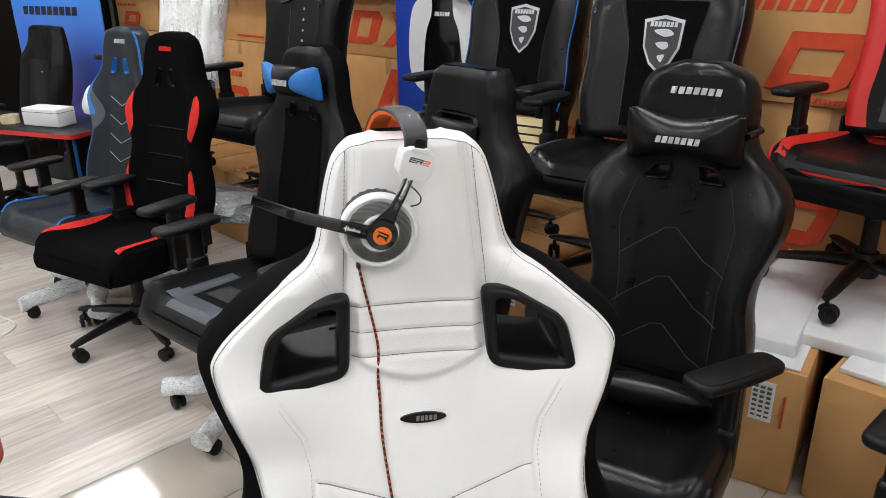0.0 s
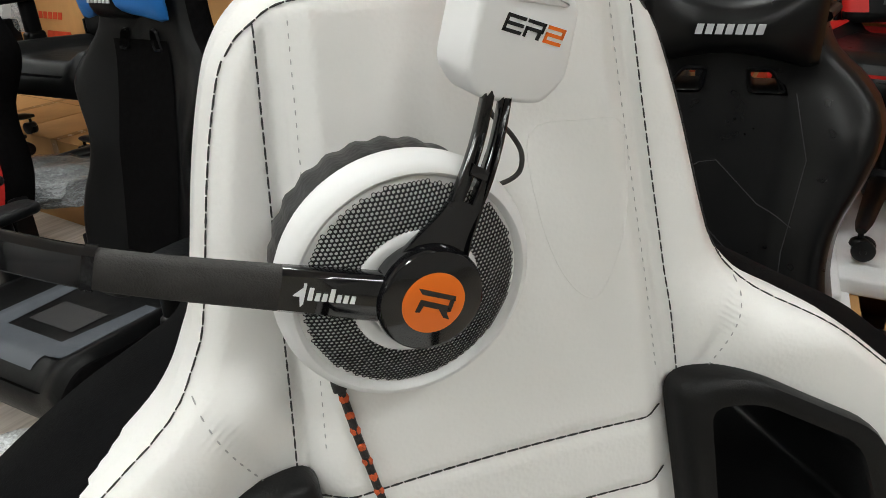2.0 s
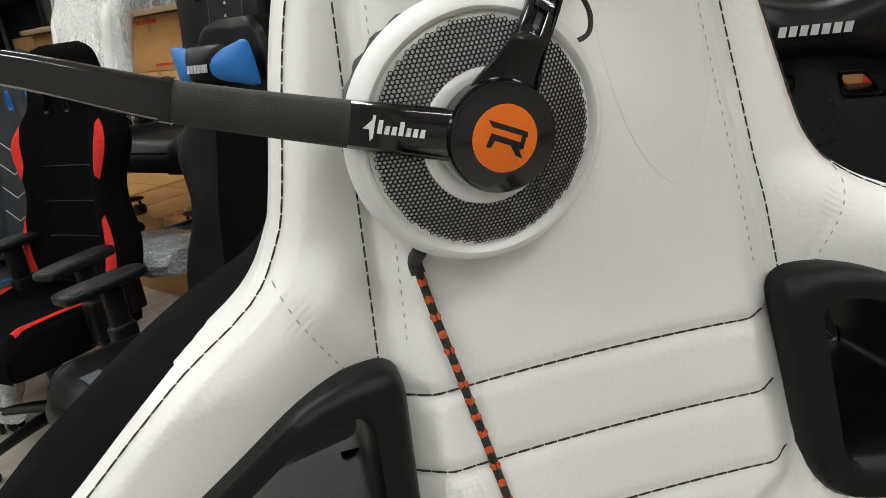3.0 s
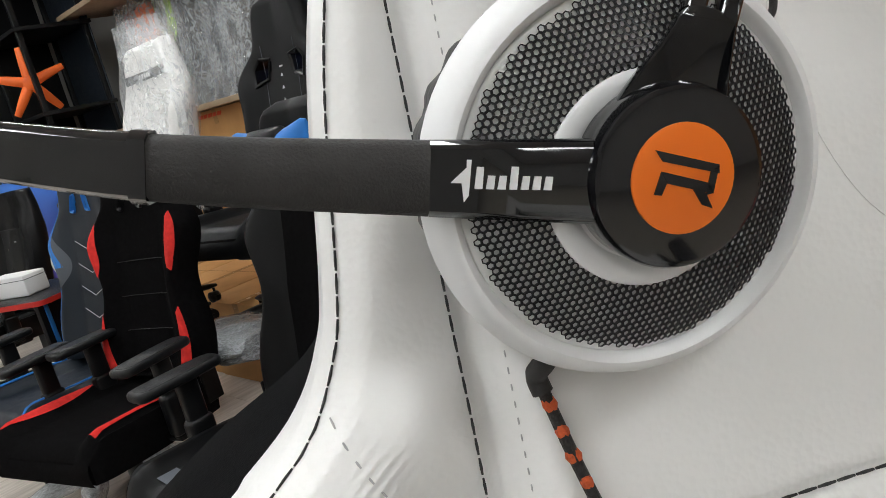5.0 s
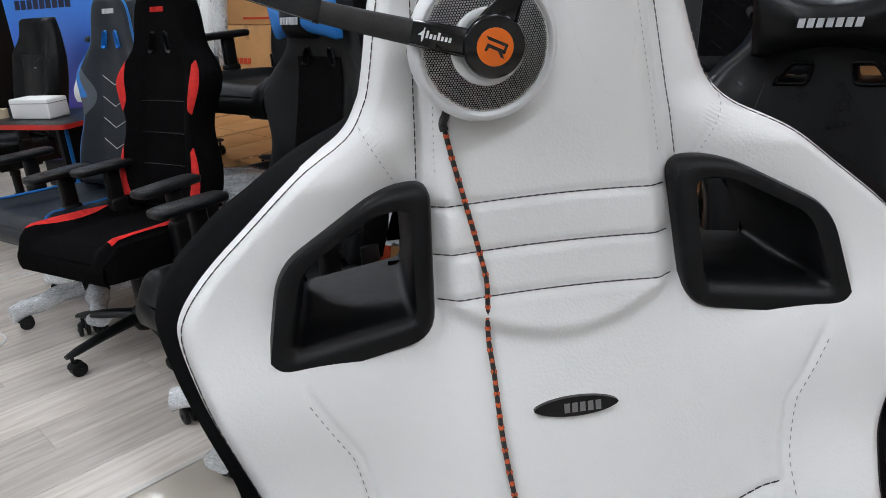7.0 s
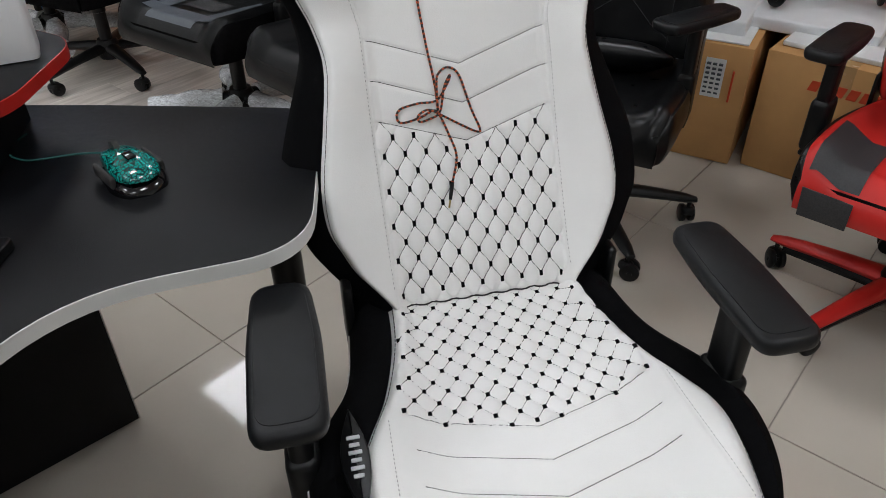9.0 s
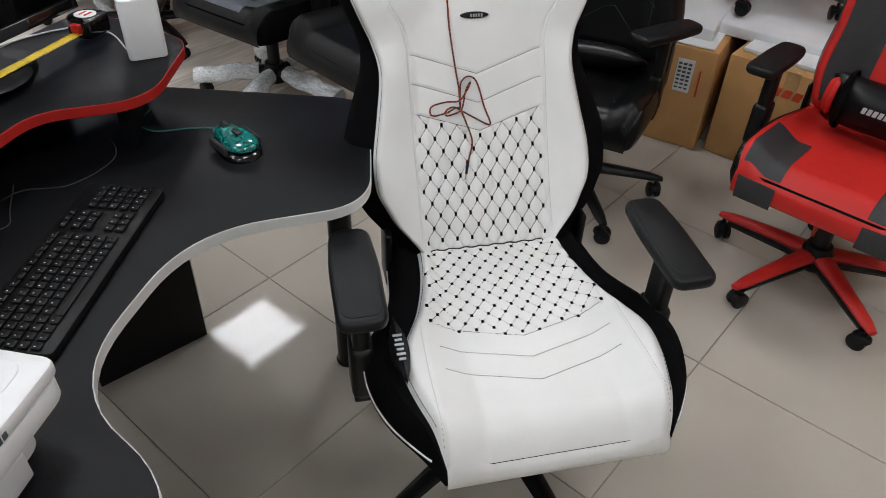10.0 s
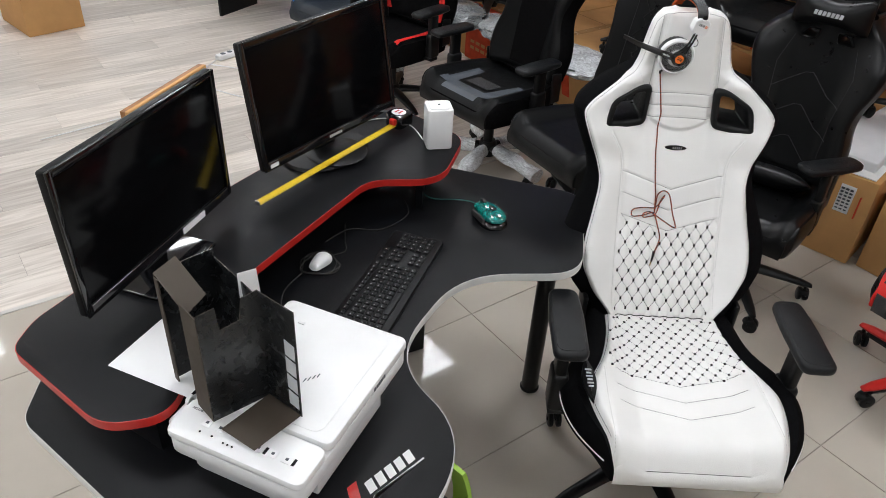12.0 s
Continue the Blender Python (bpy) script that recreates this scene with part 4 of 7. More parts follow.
fork = part("fork_arm", fork_bar(rounded([(-0.0175, -0.004), (-0.0165, 0.007), (-0.0095, 0.0195), (-0.0068, 0.032), (-0.0064, 0.036), (0.0064, 0.036), (0.0082, 0.028), (0.0135, 0.014), (0.0175, -0.004)], 0.006, 4)), GLOSS, headset, "gloss black fork arm")
for s in (-1, 1):
    part("prong", fork_bar([(s * 0.0016, 0.034), (s * 0.0066, 0.034), (s * 0.0062, LEN + 0.006), (s * 0.0016, LEN + 0.006)]), GLOSS, fork)
for y in (0.0475, LEN):
    part("prong_bridge", fork_bar([(-0.004, y - 0.0022), (0.004, y - 0.0022), (0.004, y + 0.0022), (-0.004, y + 0.0022)]), GLOSS, fork)
# slider block
SL = pose(0.0015, 0.000, 1.325) @ pose(0, 0, 0, 4, 0, 10) @ pose(0, 0, 0, 0, 12, 0) @ pose(0, 0, 0, 90, 0, 0)
slab = rounded([(-0.0225, 0.016), (-0.012, 0.0215), (0.012, 0.0215), (0.0225, 0.016), (0.0235, -0.012), (0.014, -0.0225), (-0.014, -0.0225), (-0.0235, -0.012)], 0.005, 4)
slider = part("slider_block", Geo().prism(slab, -0.008, 0.017, 0.0025, SL, 3), MATT_WHITE, headset, "white slider block with black and orange mark")
part("slider_lip", Geo().prism(rounded([(-0.011, 0.0225), (0.014, 0.0225), (0.0165, 0.0145), (-0.0085, 0.0145)], 0.002, 3), 0.014, 0.0185, 0.0015, SL), MATT_WHITE, slider)
MARK_STROKES = (
    (-0.0138, GLOSS, ((0, 0, 0.0013, 1), (0, 0.8, 1, 1), (0, 0.4, 1, 0.6), (0, 0, 1, 0.2))),
    (-0.0042, GLOSS, ((0, 0.8, 1, 1), (0.86, 0.4, 1, 1), (0, 0.4, 1, 0.6), (0, 0, 0.14, 0.6), (0.72, 0, 0.9, 0.45))),
    (0.0056, ORANGE_PRINT, ((0, 0.8, 1, 1), (0.86, 0.4, 1, 1), (0, 0.4, 1, 0.6), (0, 0, 0.14, 0.6), (0, 0, 1, 0.2))))
for x0, m, strokes in MARK_STROKES:
    g = Geo()
    for a, b, c, d in strokes:
        c = max(c, a + 0.14)
        q = [(x0 + 0.0086 * x + 0.0008 * y, 0.0015 + 0.0066 * y) for x, y in ((a, b), (c, b), (c, d), (a, d))]
        g.prism(q, 0.0168, 0.01735, 0, SL @ pose(0.0015, 0.0005, 0, 0, 0, -8))
    part("slider_mark", g, m, slider, smooth=False)
# headband: over the top of the chair and down behind
arc = smooth_curve([(0.004, -0.004, 1.340), (0.0055, 0.001, 1.354), (0.004, 0.010, 1.366), (-0.002, 0.028, 1.378), (-0.012, 0.054, 1.383), (-0.024, 0.084, 1.379), (-0.034, 0.110, 1.364), (-0.041, 0.124, 1.338), (-0.044, 0.128, 1.30)], 5)
g, gi, gw = Geo(), Geo(), Geo()
outer, inner, wrap = [], [], []
n = len(arc)
across = Vector((0.94, 0.34, 0.0)).normalized()
for i, p in enumerate(arc):
    p = Vector(p)
    d = Vector(arc[min(i + 1, n - 1)] - arc[max(i - 1, 0)]).normalized()
    nn = across.cross(d).normalized()
    nn = nn if nn.z > -0.2 and (nn.y < 0 or nn.z > 0) else -nn
    ww = 0.0165
    c = p
    outer.append([c + across * ww + nn * 0.001, c + across * ww * 0.9 + nn * 0.0028, c - across * ww * 0.9 + nn * 0.0028, c - across * ww + nn * 0.001, c - across * ww - nn * 0.0012, c + across * ww - nn * 0.0012])
    inner.append([c + across * ww * 0.97 - nn * 0.001, c - across * ww * 0.97 - nn * 0.001, c - across * ww * 0.85 - nn * 0.006, c + across * ww * 0.85 - nn * 0.006])
    k = 0.0045 + 0.0012 * math.sin(i * 2.3)
    wrap.append([c + across * (ww + 0.0015 + 0.001 * math.sin(i * 1.7)) + nn * 0.002, c + across * ww * 0.5 + nn * k, c - across * ww * 0.5 + nn * (0.009 - k), c - across * (ww + 0.0015) + nn * 0.002])
band = part("headband", g.loft(outer), CUSHION, headset, "black headband with a printed mark, still in film")
part("band_padding", gi.loft(inner[8:]), ORANGE_PAD, headset, "orange inner padding of the headband")
part("film_sleeve", gw.loft(wrap[6:-4], closed=False, cap=False), film_wrap("thin_clear_film", 0.06), band, "clear protective film")
part("band_plate", Geo().prism(rounded([(-0.0065, 0.019), (-0.0065, 0.034), (0.0075, 0.034), (0.0075, 0.019)], 0.005, 4), 0.0105, 0.0125, 0.0006, SL), PLASTIC, band)
part("rear_ear_cup", Geo().turn([(0.03, 0.0), (0.047, 0.003), (0.049, 0.012), (0.046, 0.02), (0.0, 0.026)], 40, pose(-0.05, 0.128, 1.235, -90, 0, 0), cap=False), MATT_WHITE, headset, "second ear cup behind the chair's head")

# microphone boom: gloss root, rubber gooseneck, gloss tip
B = [Vector((-0.050, -0.0405, 1.2405)), Vector((-0.098, -0.0355, 1.2535)), Vector((-0.1555, -0.0300, 1.2705)), Vector((-0.2065, -0.0165, 1.2885))]


def boom(path, h0, h1, d0, d1):
    rings = []
    m = len(path)
    for i, p in enumerate(path):
        d = (path[min(i + 1, m - 1)] - path[max(i - 1, 0)]).normalized()
        upv = (Vector((0, 0, 1)) - d * d.z).normalized()
        sd = d.cross(upv)
        h, w = h0 + (h1 - h0) * i / (m - 1), d0 + (d1 - d0) * i / (m - 1)
        rings.append([p + upv * h * a + sd * w * b for a, b in ((1, 0.45), (0.8, 0.9), (0.3, 1), (-0.3, 1), (-0.8, 0.9), (-1, 0.45), (-1, -0.45), (-0.8, -0.9), (0.8, -0.9), (1, -0.45))])
    return Geo().loft(rings)


mic = part("microphone_root", boom([B[0].lerp(B[1], q) for q in np.linspace(0, 1, 6)], 0.0098, 0.0083, 0.005, 0.0045), GLOSS, headset, "gloss black boom root with a white mark", angle=50)
goose = [Vector(p) for p in smooth_curve([B[0], B[1], B[2], B[3]], 8)][8:17]
part("gooseneck", boom(goose, 0.0082, 0.0070, 0.0046, 0.004), RUBBER, headset, "dark grey rubber gooseneck", angle=60)
tipc = [Vector(p) for p in smooth_curve([B[1], B[2], B[3], B[3] + Vector((-0.05, 0.01, 0.013))], 8)][8:17]
part("microphone_collar", boom([tipc[0].lerp(B[1], 0.02), tipc[0].lerp(tipc[1], 0.35)], 0.0078, 0.0078, 0.0046, 0.0046), GLOSS, headset)
part("microphone_tip", boom(tipc, 0.0072, 0.0058, 0.0042, 0.0032), GLOSS, headset, "gloss black microphone tip", angle=50)
g = Geo()
dB = (B[0] - B[1]).normalized()
upB = (Vector((0, 0, 1)) - dB * dB.z).normalized()
outB = Vector((0, -1, 0)) - dB * Vector((0, -1, 0)).dot(dB)
outB.normalize()
MM = Matrix((dB, upB, outB)).transposed().to_4x4()
MM.translation = B[1]
fin = [(0.0045, -0.0005), (0.0078, 0.0028), (0.0078, 0.0045), (0.0088, 0.0045), (0.0084, -0.0032), (0.0074, -0.0046), (0.0068, -0.0005)]
part("microphone_mark", Geo().prism(fin, 0.0040, 0.0049, 0, MM), PAPER, mic, "white fin mark", smooth=False)
for k in range(7):
    x, tall = 0.0096 + k * 0.0025, (0.0030, 0.0012, 0.0012, 0.0032, 0.0012, 0.0012, 0.0012)[k]
    part("microphone_bar", Geo().prism([(x, -0.0017), (x + 0.0017, -0.0017), (x + 0.0019, tall), (x + 0.0004, tall)], 0.0040, 0.0049, 0, MM), PAPER, mic, smooth=False)

# thin lead from slider to cup
lead = smooth_curve([(0.0, 0.002, 1.308), (-0.006, -0.006, 1.298), (0.004, -0.004, 1.286), (0.010, -0.001, 1.276), (0.008, -0.002, 1.268), (-0.003, -0.006, 1.266), (-0.014, -0.010, 1.268)], 6)
part("thin_lead", Geo().tube(lead, 0.0011, 8), RUBBER, headset)

# braided cable
BRAID = mat("black_braid", (0.02, 0.018, 0.018), 0.7, var=0.3, scale=500, bump=0.8, bscale=900)
BRAID_O = mat("orange_braid", (0.72, 0.12, 0.03), 0.7, var=0.2, scale=500, bump=0.8, bscale=900)


def behind(p, off=0.0035):
    return (p[0], float(hfront(np.array(p[0]), np.array(p[1]), off)), p[1])


relief = [(-0.0745, -0.014, 1.2015), (-0.076, -0.011, 1.194), behind((-0.0775, 1.186), 0.005), behind((-0.0768, 1.18), 0.0035)]
g = Geo().tube(smooth_curve(relief, 5), 0.0032, 10)
part("strain_relief", g, RUBBER, headset)
run = [behind(p) for p in ((-0.0768, 1.182), (-0.073, 1.16), (-0.067, 1.131), (-0.059, 1.09), (-0.0565, 1.068), (-0.059, 1.03), (-0.0585, 1.005), (-0.058, 0.957), (-0.051, 0.892), (-0.044, 0.837), (-0.0435, 0.80))]
knot = [behind(p, o) for p, o in (((-0.0435, 0.80), 0.004), ((-0.043, 0.83), 0.010), ((-0.038, 0.852), 0.006), ((-0.02, 0.861), 0.004), ((-0.002, 0.848), 0.004), ((0.012, 0.80), 0.004), ((0.024, 0.768), 0.004), ((0.018, 0.764), 0.004), ((-0.01, 0.778), 0.005), ((-0.038, 0.795), 0.011), ((-0.06, 0.805), 0.010),
        ((-0.077, 0.797), 0.006), ((-0.076, 0.787), 0.004), ((-0.06, 0.79), 0.006), ((-0.042, 0.802), 0.014), ((-0.03, 0.835), 0.010), ((-0.018, 0.85), 0.006), ((-0.022, 0.84), 0.006), ((-0.045, 0.818), 0.013), ((-0.075, 0.815), 0.008), ((-0.105, 0.808), 0.004), ((-0.113, 0.798), 0.004), ((-0.106, 0.788), 0.004), ((-0.075, 0.793), 0.005), ((-0.05, 0.803), 0.009), ((-0.04, 0.79), 0.008), ((-0.03, 0.765), 0.005), ((-0.022, 0.74), 0.005), ((-0.024, 0.72), 0.005), ((-0.035, 0.69), 0.005))]
path = smooth_curve(run + knot[1:], 8)
part("cable", Geo().tube(path, 0.0019, 8), BRAID, headset, "black and orange braided cable, knotted")
g = Geo()
cum = np.concatenate([[0], np.cumsum([np.linalg.norm(b - a) for a, b in zip(path, path[1:])])])
P = np.array(path)
s, k = 0.004, 0
while s < cum[-1] - 0.004:
    seg = [Vector([np.interp(s + e, cum, P[:, c]) for c in range(3)]) for e in (0, 0.0018, 0.0036)]
    for turn in (0.0, math.pi):
        tw = [p + Vector((0.00075 * math.cos(k * 1.4 + turn + e), -0.00075 * abs(math.sin(k * 1.4 + turn + e)), 0)) for p, e in zip(seg, (0, 0.6, 1.2))]
        g.tube(tw, [0.0013, 0.0019, 0.0013], 6)
    s, k = s + 0.0082, k + 1
part("braid_fleck", g, BRAID_O, headset)
plug = [behind(p, 0.005) for p in ((-0.033, 0.695), (-0.037, 0.684), (-0.041, 0.672))]
part("plug", Geo().tube(plug, [0.003, 0.0034, 0.0028], 10), PLASTIC, headset)
part("plug_pin", Geo().tube([plug[2], behind((-0.0445, 0.66), 0.005)], 0.0016, 8), mat("gold_pin", (0.7, 0.55, 0.25), 0.25, 1.0), headset)
# ---------------------------------------------------------------- the corner desk and what lies on it
DESK_TOP = mat("black_desk_laminate", (0.006, 0.0063, 0.0075), 0.34, var=0.15, scale=20, bump=0.25, bscale=900, spec=0.17)
EDGE_WHITE = mat("white_edge_band", (0.62, 0.62, 0.6), 0.45, var=0.05)
EDGE_RED = mat("red_edge_band", (0.48, 0.02, 0.015), 0.35, var=0.06)
SCREEN = mat("black_screen", (0.0025, 0.0025, 0.003), 0.12, var=0.0, scale=10, spec=0.12)
DESK_POLY = rounded([(-0.262, 0.958), (-0.75, 1.03), (-1.28, 1.07), (-1.465, -0.135), (-1.425, -0.275), (-1.06, -0.47), (-0.80, -0.62), (-0.60, -0.50), (-0.485, -0.13), (-0.715, 0.07), (-0.60, 0.44), (-0.262, 0.52)], [0.09, 0.1, 0.2, 0.035, 0.035, 0.06, 0.1, 0.16, 0.17, 0.16, 0.15, 0.10], 9)
SHELF_POLY = rounded([(-0.675, 0.985), (-0.70, 0.70), (-0.908, 0.645), (-1.092, 0.10), (-1.06, -0.31), (-1.17, -0.36), (-1.45, -0.21), (-1.46, -0.12), (-1.27, 0.55), (-0.96, 1.17)], [0.06, 0.09, 0.06, 0.1, 0.05, 0.05, 0.03, 0.03, 0.2, 0.08], 8)


def band(poly, z0, z1, out):
    """A thin strip round the rim of a board."""
    poly = [Vector(p) for p in poly]
    k = len(poly)
    area = sum(poly[i].x * poly[(i + 1) % k].y - poly[(i + 1) % k].x * poly[i].y for i in range(k))
    sgn = 1 if area > 0 else -1
    loops = []
    for o, z in ((-0.002, z0), (out, z0 + 0.0008), (out, z1 - 0.0008), (-0.002, z1)):
        ring_pts = []
        for i in range(k):
            e = (poly[(i + 1) % k] - poly[i - 1]).normalized() * sgn
            ring_pts.append((poly[i].x + e.y * o, poly[i].y - e.x * o, z))
        loops.append(ring_pts)
    return Geo().loft(loops, cap=False)


desk = thing("gaming_desk", "black corner gaming desk with white edges and a red-edged raised shelf", "desk")
part("desktop", Geo().prism(DESK_POLY, 0.714, 0.7395, 0.001), DESK_TOP, desk, angle=30)
part("edge_band", band(DESK_POLY, 0.7135, 0.7392, 0.0016), EDGE_WHITE, desk, "white edge band", angle=30)
part("raised_shelf", Geo().prism(SHELF_POLY, 0.857, 0.8800, 0.001), DESK_TOP, desk, "black raised shelf", angle=30)
part("shelf_edge_band", band(SHELF_POLY, 0.8565, 0.8797, 0.0016), EDGE_RED, desk, "red edge band", angle=30)
for a, b in (((-0.775, 0.74), (-0.80, 0.97)), ((-1.22, 0.10), (-1.30, 0.42)), ((-1.1, -0.28), (-1.36, -0.17))):
    mid, d = (Vector(a) + Vector(b)) / 2, Vector(b) - Vector(a)
    part("shelf_support", Geo().rbox((0, 0, 0.7985), (d.length, 0.022, 0.117), 0.001, pose(mid.x, mid.y, 0, 0, 0, math.degrees(math.atan2(d.y, d.x)))), DESK_TOP, desk)
part("shelf_back_board", Geo().rbox((0, 0, 0.7985), (0.9, 0.018, 0.117), 0.001, pose(-1.17, 0.62, 0, 0, 0, 70)), DESK_TOP, desk)
leg = part("round_leg", Geo().turn([(0.001, 0.008), (0.03, 0.008), (0.03, 0.71), (0.001, 0.71)], 28, Matrix.Translation((-0.345, 0.79, 0))), METAL_BLACK, desk)
part("foot", Geo().turn([(0.001, 0), (0.034, 0), (0.035, 0.006), (0.031, 0.012), (0.001, 0.012)], 28, Matrix.Translation((-0.345, 0.79, 0))), PLASTIC, leg)
part("leg_flange", Geo().turn([(0.031, 0.69), (0.05, 0.71), (0.001, 0.712)], 28, Matrix.Translation((-0.345, 0.79, 0))), METAL_BLACK, leg)
for (a, b) in (((-0.77, 0.914), (-1.02, 0.725)), ((-1.40, -0.16), (-1.02, -0.42)), ((-1.40, -0.10), (-1.2, 0.85))):
    mid, d = (Vector(a) + Vector(b)) / 2, Vector(b) - Vector(a)
    m = pose(mid.x, mid.y, 0, 0, 0, math.degrees(math.atan2(d.y, d.x)))
    p = part("side_panel", Geo().rbox((0, 0, 0.357), (d.length, 0.022, 0.712), 0.001, m), DESK_TOP, desk)
    part("panel_edge", Geo().rbox((-d.length / 2 - 0.001, 0, 0.357), (0.003, 0.023, 0.71), 0.0008, m), EDGE_WHITE, p)
# large printed mark on the desktop: a red stroke, white bars and a rule
md = Vector((-0.575 + 0.665, -0.18 + 0.31)).normalized()
DM = pose(-0.672, -0.318, 0.7398, 0, 0, math.degrees(math.atan2(md.y, md.x)))
mark = part("printed_mark", Geo().prism([(-0.05, -0.028), (-0.026, -0.028), (0.012, 0.045), (-0.012, 0.045)], -0.0003, 0.0005, 0, DM), EDGE_RED, desk, "red and white printed mark", smooth=False)
part("printed_mark_white", Geo().prism([(-0.10, -0.02), (-0.055, -0.02), (-0.02, 0.012), (-0.04, 0.012)], -0.0003, 0.0005, 0, DM), PAPER, mark, smooth=False)
for k in range(5):
    x = 0.012 + 0.026 * k
    part("printed_bar", Geo().prism([(x, 0.002), (x + 0.019, 0.002), (x + 0.027, 0.03), (x + 0.008, 0.03)], -0.0003, 0.0005, 0, DM), PAPER, mark, smooth=False)
part("printed_rule", Geo().prism([(0.0, -0.0135), (0.018, -0.0045), (0.015, -0.009), (0.150, -0.009), (0.150, -0.0055), (0.022, -0.0045)], -0.0003, 0.0005, 0, DM), PAPER, mark, smooth=False)


def monitor(label, foot, angle, z0, w, h, lean, oval):
    m = pose(foot[0], foot[1], 0.8805, 0, 0, angle)
    ob = thing("monitor", label, "monitor", m, "monitors on the desk")
    t = pose(0, 0, z0 - 0.8805) @ pose(0, 0, 0, -lean, 0, 0)
    body = part("housing", Geo().rbox((0, 0.012, h / 2), (w, 0.022, h), 0.006, t).rbox((0, 0.032, h * 0.45), (w * 0.62, 0.03, h * 0.6), 0.012, t), PLASTIC, ob)
    part("screen", Geo().rbox((0, 0.0005, h / 2 + 0.004), (w - 0.03, 0.002, h - 0.045), 0.0006, t), SCREEN, ob, "dark glossy screen, switched off")
    for s in (-1, 1):
        part("bezel", Geo().rbox((s * (w / 2 - 0.0075), -0.0005, h / 2), (0.015, 0.006, h), 0.002, t), GLOSS, ob)
    part("lower_bezel", Geo().rbox((0, -0.0008, 0.012), (w - 0.03, 0.006, 0.024), 0.002, t), GLOSS, ob)
    part("upper_bezel", Geo().rbox((0, -0.0008, h - 0.008), (w - 0.03, 0.006, 0.016), 0.002, t), GLOSS, ob)
    part("neck", Geo().rbox((0, 0.055, (z0 - 0.8805) / 2 + 0.06), (0.09, 0.03, z0 - 0.8805 + 0.12), 0.01), PLASTIC, ob)
    if oval:
        part("stand", Geo().turn([(0.001, 0), (0.125, 0), (0.13, 0.004), (0.125, 0.012), (0.06, 0.02), (0.001, 0.022)], 40, Matrix.Diagonal((1.15, 0.85, 1, 1)) @ pose(0, 0.05, 0)), PLASTIC, ob)
        part("stand_disc", Geo().turn([(0.001, 0.012), (0.09, 0.012), (0.095, 0.018), (0.085, 0.024), (0.001, 0.026)], 36, pose(0, 0.0, 0)), PLASTIC, ob)
        g = Geo()
        for k in range(7):
            g.rbox((-0.025 + 0.008 * k, -0.0045, 0.012), (0.005, 0.002, 0.008), 0.0005, t, 1)
        part("maker_mark", g, SILVER, ob)
        part("sticker", Geo().rbox((-w / 2 + 0.035, -0.0045, 0.012), (0.03, 0.001, 0.011), 0.0003, t, 1), PAPER, ob)
    else:
        part("stand", Geo().rbox((0, 0.04, 0.006), (0.24, 0.17, 0.012), 0.005), GLOSS, ob)
        part("sticker", Geo().rbox((w / 2 - 0.17, -0.005, 0.012), (0.09, 0.0015, 0.017), 0.0004, t, 1), PAPER, ob, "white paper sticker with plain bars")
    return ob


monitor("large black monitor, switched off, on the raised shelf", (-1.037, 0.757), 64.3, 0.945, 0.575, 0.355, 9, True)
monitor("black monitor, switched off, on a square stand", (-1.258, 0.118), 81.2, 0.94, 0.545, 0.342, 1, False)

# wooden board behind the monitor
board = thing("wooden_board", "brown wooden board leaning behind the monitor", "board")
WOODB = mat("brown_wood", (0.32, 0.14, 0.05), 0.5, var=0.3, scale=40)
part("panel", Geo().rbox((0, 0, 0.12), (0.36, 0.018, 0.24), 0.003, pose(-1.475, 0.60, 0.8805, 0, 0, 81.5)), WOODB, board)
part("top_strip", Geo().rbox((0, -0.012, 0.226), (0.36, 0.012, 0.03), 0.003, pose(-1.475, 0.60, 0.8805, 0, 0, 81.5)), CARD, board)
part("board_rest", Geo().rbox((0, 0.0, -0.08), (0.3, 0.1, 0.16), 0.004, pose(-1.475, 0.60, 0.88, 0, 0, 81.5)), DESK_TOP, board)

# tape measure
YELLOW = mat("yellow_tape", (0.72, 0.5, 0.02), 0.4, var=0.08, scale=40)
tape = thing("tape_measure", "black and red tape measure with a long yellow blade drawn out", "tape measure")
t0, t1 = Vector((-1.150, 0.400)), Vector((-0.902, 0.965))
td = (t1 - t0).normalized()
ta = math.degrees(math.atan2(td.y, td.x))
TM = pose(t0.x, t0.y, 0.907, 0, 1.7, ta)
L = (t1 - t0).length
blade = Geo()
blade.loft([[(x, y, 0.001 + 0.0018 * (y / 0.0125) ** 2 + 0.016 * (x / L)) for y in np.linspace(-0.0125, 0.0125, 7)] for x in np.linspace(0, L, 20)], closed=False, cap=False)
blade.loft([[(x, y, 0.0004 + 0.0018 * (y / 0.0125) ** 2 + 0.016 * (x / L)) for y in np.linspace(0.0125, -0.0125, 7)] for x in np.linspace(0, L, 20)], closed=False, cap=False)
bl = part("blade", blade.moved(TM), YELLOW, tape, "yellow steel blade with dark marks")
ticks = Geo()
for k in range(1, int(L / 0.01)):
    x = 0.01 * k
    for s in (-1, 1):
        n = 0.007 if k % 5 == 0 else 0.004
        ticks.rbox((x, s * (0.0122 - n / 2), 0.0030 + 0.016 * (x / L)), (0.0012, n, 0.0006), 0.0001, TM, 1)
part("tick_marks", ticks, GLOSS, bl, kind="stuff")
for k in range(1, 6):
    part("number_mark", Geo().rbox((0.1 * k + 0.01, 0, 0.0018 + 0.0016 * k), (0.012, 0.012, 0.0007), 0.0002, TM, 1), RED, bl)
part("hook", Geo().rbox((-0.001, 0, 0.004), (0.002, 0.02, 0.012), 0.0006, TM), CHROME, tape)
